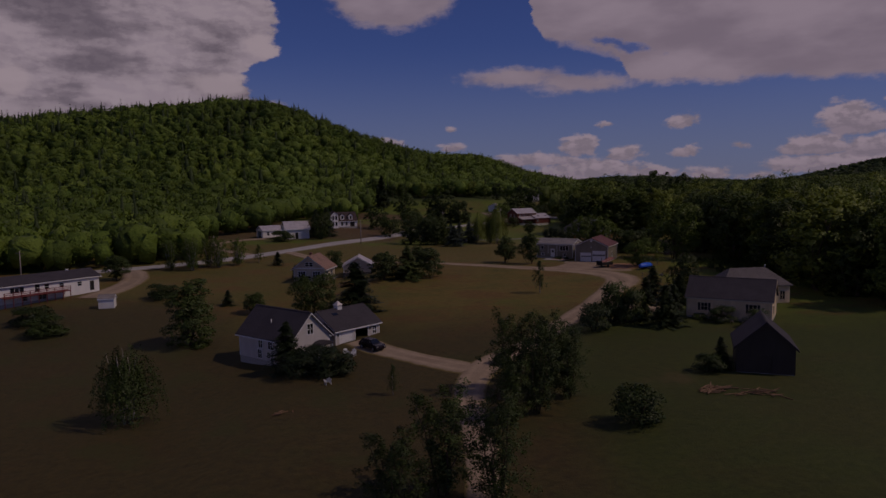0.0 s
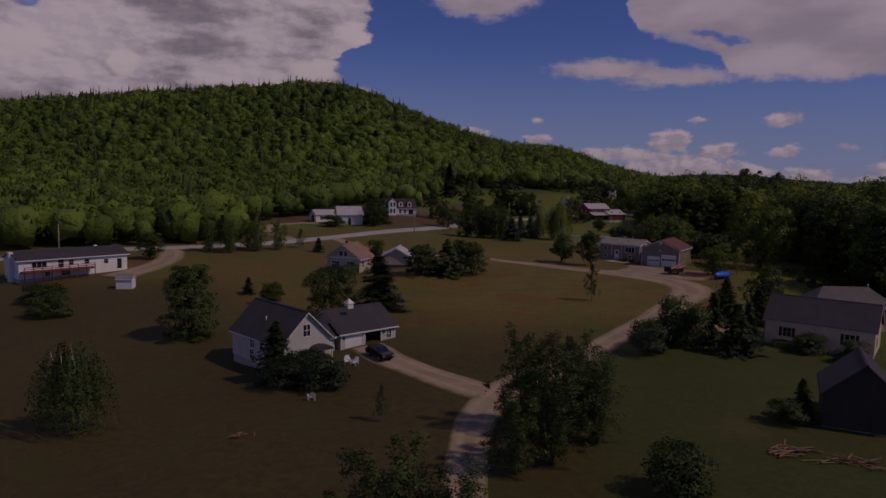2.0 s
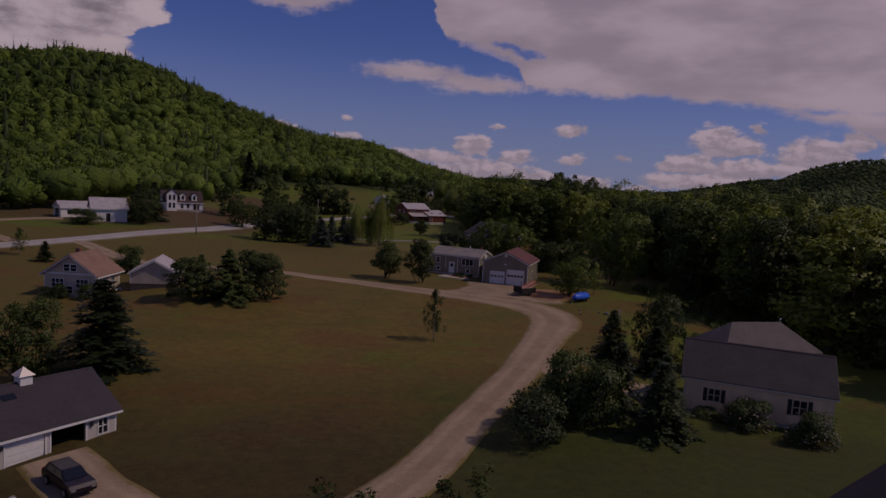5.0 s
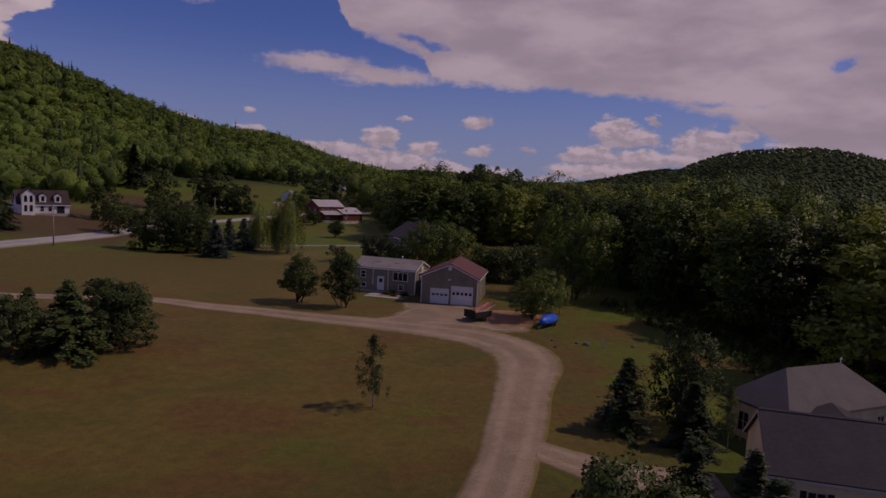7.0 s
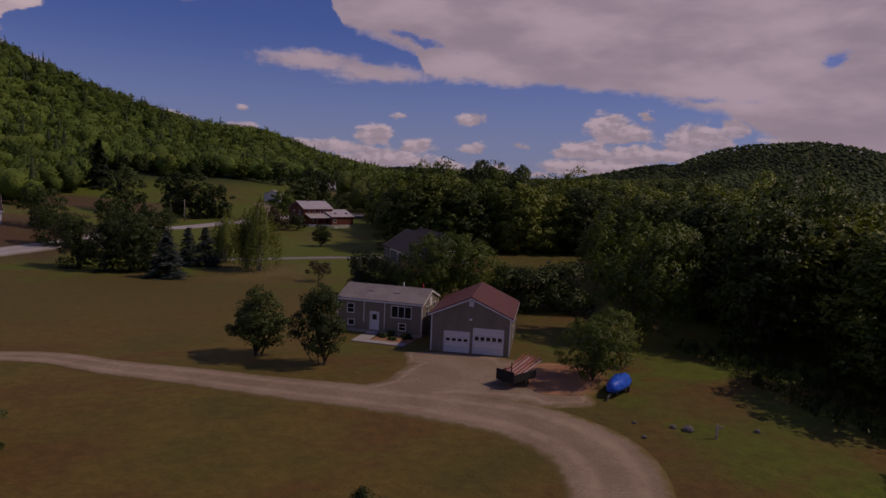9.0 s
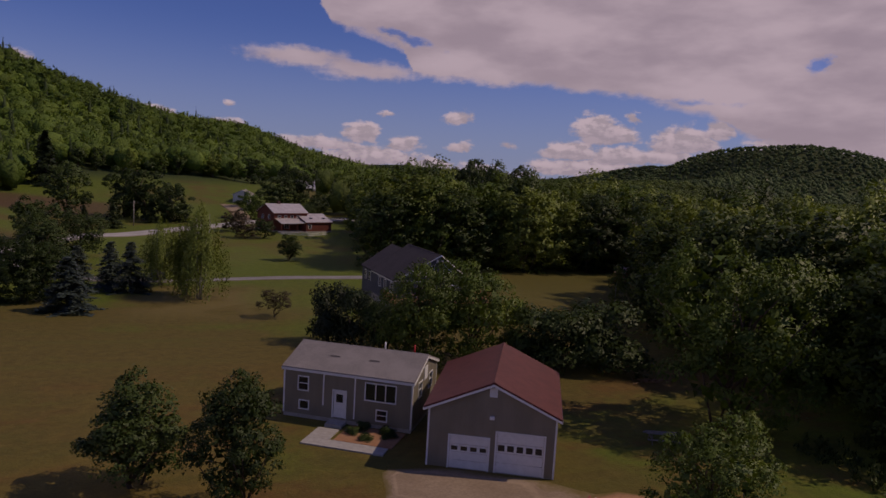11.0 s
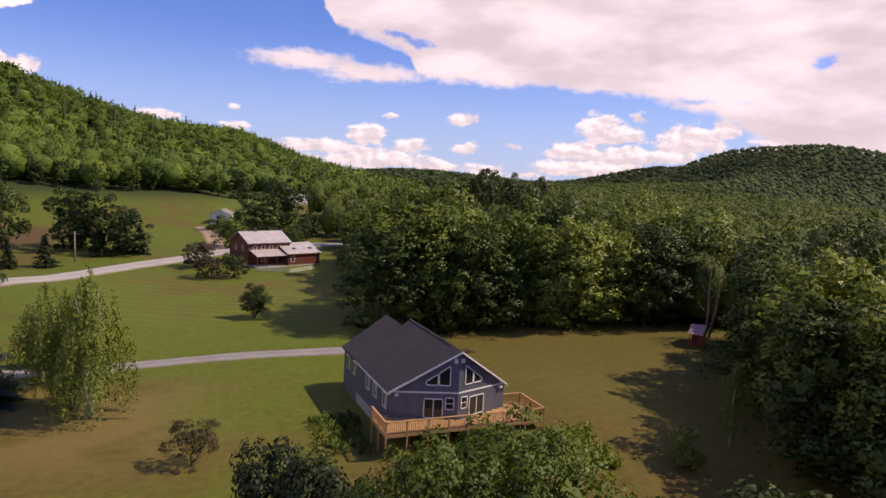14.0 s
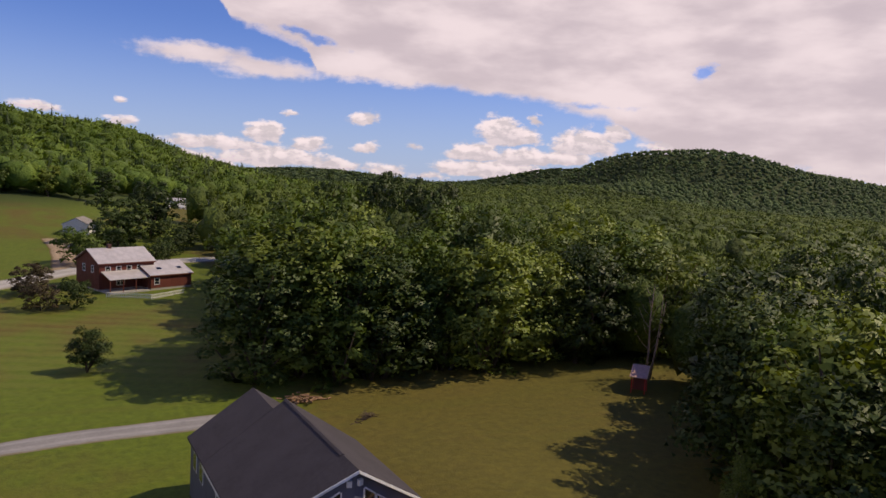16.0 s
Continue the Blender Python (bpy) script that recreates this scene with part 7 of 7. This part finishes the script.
def white_chair(x, y, rz, label):
    ob = thing("lawn_chair", pose(x, y, gz(x, y), 0, 0, rz), label, "chair", "white lawn chairs")
    b = Build()
    b.prism([(-0.3, 0.36), (0.3, 0.30), (0.3, 0.33), (-0.3, 0.39)], "x", -0.28, 0.28)
    part("seat", b, M_WHITE, ob)
    for i in range(5):
        u = -0.24 + i * 0.12
        b = Build()
        b.prism([(-0.28, 0.36), (-0.25, 0.36), (-0.52, 1.0 - 0.06 * abs(i - 2)), (-0.55, 1.0 - 0.06 * abs(i - 2))], "x", u - 0.05, u + 0.05)
        part("back_slat", b, M_WHITE, ob)
    for s in (-1, 1):
        part("armrest", Build().box(s * 0.26, s * 0.40, -0.4, 0.36, 0.55, 0.58), M_WHITE, ob)
        for yy in (-0.3, 0.28):
            part("leg", Build().box(s * 0.30, s * 0.35, yy - 0.04, yy + 0.04, -0.1, 0.55), M_WHITE, ob)


white_chair(-7.3, 53.0, 200, "white slatted lawn chair beside the driveway")
white_chair(-6.3, 52.6, 160, "white slatted lawn chair beside the driveway")
white_chair(-11.6, 51.9, 120, "white slatted chair beside the porch")
white_chair(-10.6, 51.6, 220, "white slatted chair beside the porch")
white_chair(-7.8, 40.2, 30, "white slatted chair alone on the dry lawn")
ob = thing("garden_table", pose(-11.1, 50.9, gz(-11.1, 50.9)), "small round white garden table", "table")
b = Build()
b.tube([(0, 0, 0.68), (0, 0, 0.72)], [0.5, 0.5], 20)
part("tabletop", b, M_WHITE, ob)
for i in range(4):
    b = Build()
    ca, sa = math.cos(i * math.pi / 2), math.sin(i * math.pi / 2)
    b.tube([(0.12 * ca, 0.12 * sa, 0.68), (0.36 * ca, 0.36 * sa, -0.08)], [0.025, 0.025], 6)
    part("leg", b, M_WHITE, ob)

# dark hatchback on the driveway
M_CAR = Mat("dark_car_paint", 0.22, 0.3).colour((0.022, 0.018, 0.028)).m
M_TYRE = plain("tyre_rubber", (0.02, 0.02, 0.02), 0.9)
ob = thing("parked_car", pose(-3.9, 55.9, gz(-3.9, 55.9) + 0.05, 0, 0, 132), "dark purple hatchback parked before the garage", "car")
b = Build()
prof = [(-2.15, 0.42), (-2.2, 0.75), (-2.0, 0.95), (-1.1, 1.02), (2.05, 0.98), (2.2, 0.8), (2.2, 0.42)]
b.prism(prof, "y", -0.85, 0.85)
b.add([(-1.15, -0.78, 1.0), (2.0, -0.78, 0.97), (1.55, -0.62, 1.5), (-0.35, -0.62, 1.5), (-1.15, 0.78, 1.0), (2.0, 0.78, 0.97), (1.55, 0.62, 1.5), (-0.35, 0.62, 1.5)],
      [(0, 1, 2, 3), (7, 6, 5, 4), (3, 2, 6, 7), (0, 3, 7, 4), (1, 5, 6, 2), (0, 4, 5, 1)])
body = part("body", b, M_CAR, ob)
part("windscreen", Build().add([(-1.12, -0.7, 1.04), (-1.12, 0.7, 1.04), (-0.4, 0.58, 1.48), (-0.4, -0.58, 1.48), (-1.15, -0.7, 1.05), (-1.15, 0.7, 1.05), (-0.43, 0.58, 1.5), (-0.43, -0.58, 1.5)],
                               [(0, 1, 2, 3), (7, 6, 5, 4), (0, 4, 5, 1), (1, 5, 6, 2), (2, 6, 7, 3), (3, 7, 4, 0)]), M_GLASS, ob)
part("rear_window", Build().add([(2.0, -0.68, 1.02), (2.0, 0.68, 1.02), (1.6, 0.56, 1.45), (1.6, -0.56, 1.45), (2.03, -0.68, 1.03), (2.03, 0.68, 1.03), (1.63, 0.56, 1.46), (1.63, -0.56, 1.46)],
                                [(0, 1, 2, 3), (7, 6, 5, 4), (0, 4, 5, 1), (1, 5, 6, 2), (2, 6, 7, 3), (3, 7, 4, 0)]), M_GLASS, ob)
for s in (-1, 1):
    for x0, x1 in ((-0.85, 0.35), (0.42, 1.5)):
        part("side_window", Build().add([(x0, s * 0.775, 1.06), (x1, s * 0.775, 1.04), (min(x1, 1.35), s * 0.655, 1.42), (max(x0, -0.4), s * 0.655, 1.42),
                                         (x0, s * 0.79, 1.06), (x1, s * 0.79, 1.04), (min(x1, 1.35), s * 0.67, 1.42), (max(x0, -0.4), s * 0.67, 1.42)],
                                        [(0, 1, 2, 3), (7, 6, 5, 4), (0, 4, 5, 1), (1, 5, 6, 2), (2, 6, 7, 3), (3, 7, 4, 0)]), M_GLASS, ob)
    part("tail_light", Build().box(2.16, 2.23, s * 0.55, s * 0.83, 0.72, 0.95), M_RED, ob)
    part("headlight", Build().box(-2.22, -2.1, s * 0.5, s * 0.8, 0.62, 0.8), M_METAL, ob)
    for xw in (-1.35, 1.35):
        b = Build()
        b.tube([(xw, s * 0.70, 0.33), (xw, s * 0.90, 0.33)], [0.33, 0.33], 18)
        wh = part("wheel", b, M_TYRE, ob)
        b = Build()
        b.tube([(xw, s * 0.89, 0.33), (xw, s * 0.915, 0.33)], [0.2, 0.19], 14)
        part("rim", b, M_METAL, wh)

# boat under a blue tarpaulin
M_TARP = Mat("blue_tarp", 0.4)
M_TARP.colour(M_TARP.mix(M_TARP.ramp(M_TARP.noise(2.5, 4), 0.35, 0.65), (0.010, 0.085, 0.55), (0.025, 0.16, 0.80)))
M_TARP.bump(M_TARP.noise(3.0, 4), 0.6, 0.08)
M_TARP = M_TARP.m
ob = thing("covered_boat", pose(53.5, 115.3, gz(53.5, 115.3), 0, 0, 43) @ Matrix.Scale(0.85, 4), "small boat on a trailer under a bright blue tarp", "boat")
b = Build()
rings = []
for i in range(13):
    t = i / 12
    x = -2.6 + 5.2 * t
    half = 1.05 * math.sin(math.pi * min(1.0, 0.06 + t * 0.62) ** 0.8)
    peak = 1.55 + 0.25 * math.sin(math.pi * t)
    rings.append([(x, -half, 0.62), (x, -half * 1.02, 0.95), (x, -half * 0.55, peak - 0.18 + 0.05 * math.sin(9 * t)), (x, 0, peak), (x, half * 0.55, peak - 0.18 - 0.05 * math.sin(7 * t)), (x, half * 1.02, 0.95), (x, half, 0.62)])
b.add([p for r in rings for p in r], [(i * 7 + k, i * 7 + k + 1, (i + 1) * 7 + k + 1, (i + 1) * 7 + k) for i in range(12) for k in range(6)]
      + [tuple(range(6, -1, -1)), tuple(12 * 7 + k for k in range(7))] + [(i * 7 + 6, i * 7, (i + 1) * 7, (i + 1) * 7 + 6) for i in range(12)])
part("tarpaulin", b, M_TARP, ob, "bright blue crumpled tarpaulin", True)
part("hull", Build().prism([(-2.3, -0.55), (2.4, -0.85), (2.4, 0.85), (-2.3, 0.55)], "z", 0.4, 0.63), M_DARK, ob)
fr = part("trailer", Build().box(-3.6, 2.2, -0.08, 0.08, 0.34, 0.42).box(-0.2, 1.6, -0.9, -0.8, 0.32, 0.4).box(-0.2, 1.6, 0.8, 0.9, 0.32, 0.4).box(0.6, 0.7, -0.9, 0.9, 0.3, 0.38), M_METAL, ob)
for s in (-1, 1):
    b = Build()
    b.tube([(0.7, s * 0.92, 0.3), (0.7, s * 1.08, 0.3)], [0.3, 0.3], 16)
    part("wheel", b, M_TYRE, ob)
part("mast", Build().tube([(0.9, 0.0, 1.6), (0.9, 0.0, 3.4)], [0.03, 0.02], 6), M_BARK, ob)
part("jack", Build().box(-3.5, -3.4, -0.05, 0.05, -0.05, 0.45), M_METAL, ob)

# utility trailer loaded with striped poles
M_STRIPE = plain("faded_red_boards", (0.45, 0.13, 0.10), 0.7)
M_PALE = plain("pale_boards", (0.62, 0.45, 0.40), 0.7)
ob = thing("utility_trailer", pose(44.9, 118.4, gz(44.9, 118.4) + 0.12, 0, 0, 28), "dark utility trailer loaded with red and pale poles", "trailer")
part("bed", Build().box(-1.6, 1.6, -1.0, 1.0, 0.5, 0.6), M_DARK, ob)
for s in (-1, 1):
    part("side_board", Build().box(-1.6, 1.6, s * 0.96, s * 1.02, 0.6, 1.25), M_DARK, ob)
    b = Build()
    b.tube([(0, s * 1.04, 0.33), (0, s * 1.22, 0.33)], [0.33, 0.33], 16)
    part("wheel", b, M_TYRE, ob)
part("headboard", Build().box(-1.66, -1.6, -1.0, 1.0, 0.5, 1.5), M_DARK, ob)
part("tongue", Build().box(-2.9, -1.6, -0.06, 0.06, 0.45, 0.55), M_DARK, ob)
part("stake", Build().box(-1.5, -1.42, -0.6, -0.52, 1.2, 2.3), M_BARK, ob)
for i in range(10):
    yy = -0.85 + i * 0.19
    b = Build()
    b.tube([(-1.3, yy, 0.75), (2.3 + 0.15 * (i % 3), yy * 1.15, 2.0 + 0.12 * (i % 2))], [0.075, 0.075], 6)
    part("pole", b, M_STRIPE if i % 2 else M_PALE, ob)

# walkway and flower bed at the grey house
ob = structure("pavement_walk", Build().box(3.6, 5.2, -3.4, -1.45, -0.3, 0.1).box(3.6, 9.6, -4.6, -3.4, -0.3, 0.095), M_CONCRETE, "pale concrete front walk", "path")
ob.matrix_world = pose(32.0, 141.0, gz(36, 138), 0, 0, -32)
ob = structure("ground_flower_bed", Build().prism([(5.5, -3.3), (9.8, -3.3), (9.9, -0.3), (5.6, -0.2)], "z", -0.2, 0.07), M_DIRT, "mulched flower bed before the grey house", "flower bed")
ob.matrix_world = pose(32.0, 141.0, gz(36, 138), 0, 0, -32)
_m = pose(32.0, 141.0, gz(36, 138), 0, 0, -32)
for u, v, hh in ((6.3, -1.6, 0.6), (7.6, -2.4, 0.5), (9.0, -1.4, 0.7), (6.8, -0.7, 0.8), (8.6, -0.7, 0.6)):
    p = _m @ Vector((u, v, 0))
    tree("shrub", p.x, p.y, hh, 1.0, "small garden shrub in the mulched bed", M_LEAF_D, "garden shrubs", category="bush")
for u, v, hh, ww in ((5.4, -1.7, 2.9, 3.8), (10.6, -2.9, 3.0, 3.4), (2.2, -0.9, 1.0, 2.2)):
    p = Matrix(pose(46.3, 67.8, bz, 0, 0, -30.5)) @ Vector((u, v, 0))
    ob = tree("shrub", p.x, p.y, hh, ww, "bush with pale blossom below the beige house wall", M_LEAF_D, "garden shrubs", category="bush")
    _q = np.random.default_rng(int(u * 10))
    _d = _q.normal(0, 1, (260, 3))
    _d[:, 2] = np.abs(_d[:, 2])
    _d /= np.linalg.norm(_d, axis=1)[:, None]
    part("blossom", tris_to_mesh("blossom", leaf_tris(_q, _d * np.array([0.56, 0.56, 0.85]) * _q.uniform(0.85, 1.05, (260, 1)) + np.array([0, 0, 0.08]), _d, 0.016 * np.ones(260), 0.6)), M_BLOOM, ob)


def pile(name, label, x, y, n, length, r, spread, material, seed, rz=0.0, height=0.8):
    """A heap of logs lying every way."""
    rng = random.Random(seed)
    ob = thing(name, pose(x, y, gz(x, y), 0, 0, rz), label, "wood pile")
    for i in range(n):
        a = rng.uniform(-0.5, 0.5) if rng.random() < 0.6 else rng.uniform(0, math.pi)
        cx, cy = rng.gauss(0, spread), rng.gauss(0, spread * 0.4)
        cz = r + height * max(0.0, 1 - abs(cx) / (2 * spread)) * rng.random()
        l = length * rng.uniform(0.5, 1.0) / 2
        dz = rng.uniform(-0.15, 0.15) * l
        b = Build()
        b.tube([(cx - l * math.cos(a), cy - l * math.sin(a), max(r * 0.6, cz - dz)), (cx + l * math.cos(a), cy + l * math.sin(a), max(r * 0.6, cz + dz))], [r, r * 0.85], 6)
        part("log", b, material, ob)


M_SPLIT = plain("split_wood", (0.30, 0.175, 0.10), 0.9, 0, 0.4, 5)
pile("firewood_pile", "heap of pale split firewood on the lawn", 61.7, 211.6, 60, 0.9, 0.11, 1.3, M_SPLIT, 1, 10)
pile("brush_pile", "brown heap of cut brush", 66.8, 204.7, 34, 1.2, 0.035, 0.7, M_BARK, 2, 30, 0.7)
pile("log_pile", "loose heap of pale logs on the grass", 36.6, 31.2, 26, 1.8, 0.08, 1.0, M_SPLIT, 3, 20, 0.4)
pile("plank_pile", "scattered weathered planks on the grass", 40.6, 29.4, 18, 2.6, 0.06, 1.6, M_SPLIT, 4, -10, 0.5)
pile("fallen_branches", "few cut logs lying on the lawn", 66.7, 144.9, 12, 1.4, 0.07, 0.9, M_SPLIT, 5, 5, 0.2)
pile("field_stones", "small heap of pale branches in the field", -11.2, 29.6, 9, 0.9, 0.06, 0.7, M_SPLIT, 6, 40, 0.2)

# picnic table and chairs in the shade, field stones beside the lane
M_GREYWOOD = plain("grey_weathered_wood", (0.20, 0.185, 0.17), 0.9, 0, 0.3, 4)
ob = thing("picnic_table", pose(58.8, 130.8, gz(58.8, 130.8), 0, 0, -22), "weathered grey picnic table with benches", "table")
for i in range(4):
    part("top_plank", Build().box(-1.2, 1.2, -0.38 + i * 0.19, -0.21 + i * 0.19, 0.72, 0.76), M_GREYWOOD, ob)
for sgn in (-1, 1):
    part("bench", Build().box(-1.2, 1.2, sgn * 0.78 - 0.13, sgn * 0.78 + 0.13, 0.42, 0.46), M_GREYWOOD, ob)
    part("brace", Build().box(sgn * 0.8 - 0.04, sgn * 0.8 + 0.04, -0.85, 0.85, 0.36, 0.42), M_GREYWOOD, ob)
    for t in (-1, 1):
        part("leg", Build().tube([(sgn * 0.8, t * 0.7, -0.05), (sgn * 0.8, t * 0.25, 0.72)], [0.05, 0.05], 4), M_GREYWOOD, ob)


M_STONE = plain("field_stone", (0.20, 0.19, 0.17), 0.95, 0, 0.4, 2.0)


def boulder(x, y, w, h, seed):
    """A half-sunk stone with an uneven skin."""
    bm = bmesh.new()
    bmesh.ops.create_icosphere(bm, subdivisions=2, radius=1.0)
    for v in bm.verts:
        k = 1 + 0.22 * noise.noise(v.co * 1.6 + Vector((seed, 0, 0)))
        v.co = Vector((v.co.x * w * 0.5 * k, v.co.y * w * 0.42 * k, v.co.z * h * 0.6 * k + 0.2 * h))
    me = bpy.data.meshes.new("boulder")
    bm.to_mesh(me)
    bm.free()
    me.materials.append(M_STONE)
    o = new("boulder", me)
    o.matrix_world = pose(x, y, gz(x, y), 0, 0, seed * 40)
    return tagged(o, "grey half-sunk field stone on the lawn", "stone", "field stones beside the lane")


for i, (x, y, w, hh) in enumerate(((54.6, 106.6, 1.5, 0.8), (53.7, 107.3, 0.9, 0.5), (50.2, 106.0, 0.7, 0.4), (60.2, 105.4, 0.8, 0.5), (51.0, 108.6, 0.6, 0.4))):
    boulder(x, y, w * 0.65, hh * 0.7, i + 1)

# little lean-to at the woods edge
ob = thing("lean_to", pose(102.6, 204.4, gz(102.6, 204.4), 0, 0, 40), "small open lean-to with a pale metal roof", "shelter")
for x, hh in ((-0.9, 2.2), (0.9, 2.9)):
    for y in (-0.8, 0.8):
        part("post", Build().box(x - 0.06, x + 0.06, y - 0.06, y + 0.06, -0.3, hh), M_RED, ob)
b = Build()
b.prism([(-1.3, 2.05), (1.2, 3.1), (1.2, 3.18), (-1.3, 2.13)], "y", -1.05, 1.05)
part("roof", b, plain("faded_red_roof", (0.55, 0.33, 0.29), 0.6, 0.1), ob)
part("back_wall", Build().box(0.82, 0.88, -0.8, 0.8, 0, 1.6), S_RED, ob)

# post on the lawn, red swing on the far meadow, flag on the shed yard
ob = thing("lawn_post", pose(55.9, 104.9, gz(55.9, 104.9)), "short pale wooden post with a cross board", "post")
part("post", Build().box(-0.07, 0.07, -0.07, 0.07, -0.3, 1.2), M_BIRCH, ob)
part("cross_board", Build().box(-0.09, 0.5, -0.03, 0.03, 0.85, 0.97), M_BIRCH, ob)
ob = thing("swing_set", pose(-6, 398, gz(-6, 398), 0, 0, 20), "bright red swing set at the meadow edge", "swing set")
for s in (-1, 1):
    for t in (-1, 1):
        b = Build()
        b.tube([(s * 1.5, 0, 2.6), (s * 1.7, t * 1.1, -0.1)], [0.1, 0.1], 6)
        part("leg", b, M_RED, ob)
part("crossbar", Build().box(-1.6, 1.6, -0.1, 0.1, 2.5, 2.7), M_RED, ob)
part("slide", Build().box(0.8, 1.5, -2.0, -0.2, 0.8, 1.5), M_RED, ob)

# tall weeds before the deck
def weeds(name, label, x0, x1, y0, y1, n, h, seed, material):
    """Upright stalks with narrow leaves, standing in uneven bunches."""
    rng = np.random.default_rng(seed)
    base = np.stack([rng.uniform(x0, x1, n), rng.uniform(y0, y1, n)], -1)
    k = 24
    P = np.repeat(base, k, 0) + rng.normal(0, 0.13, (n * k, 2))
    t = rng.uniform(0, 1, n * k)
    hs = np.repeat(h * rng.uniform(0.4, 1.2, n), k)
    Q = np.stack([P[:, 0], P[:, 1], ground_z(P[:, 0], P[:, 1]) + t * hs], -1)
    u = rng.normal(0, 0.5, Q.shape) + np.array([0, 0, 0.9])
    u /= np.linalg.norm(u, axis=1)[:, None]
    w = np.cross(u, rng.normal(0, 1, Q.shape))
    w /= np.linalg.norm(w, axis=1)[:, None]
    ln = rng.uniform(0.18, 0.42, (len(Q), 1))
    V = np.stack([Q - w * 0.055, Q + w * 0.055, Q + u * ln], 1)
    me = tris_to_mesh(name, V, np.cross(w, u) * 0.3 + np.array([0.25, 0, 0.9]))
    me.materials.append(material)
    return tagged(new(name, me), label, "weeds", "", "stuff")


weeds("tall_weeds", "tall bright green weeds growing before the deck", 49.5, 66.5, 167.0, 172.8, 1100, 1.0, 3, M_LEAF_Y)
weeds("tall_grass", "rank green grass along the house wall", 43.5, 48.2, 175.0, 184.0, 130, 0.6, 4, M_LEAF)
weeds("weed_patch", "weeds and bracken at the woods edge", 68, 84, 95, 128, 700, 0.9, 5, M_LEAF_D)
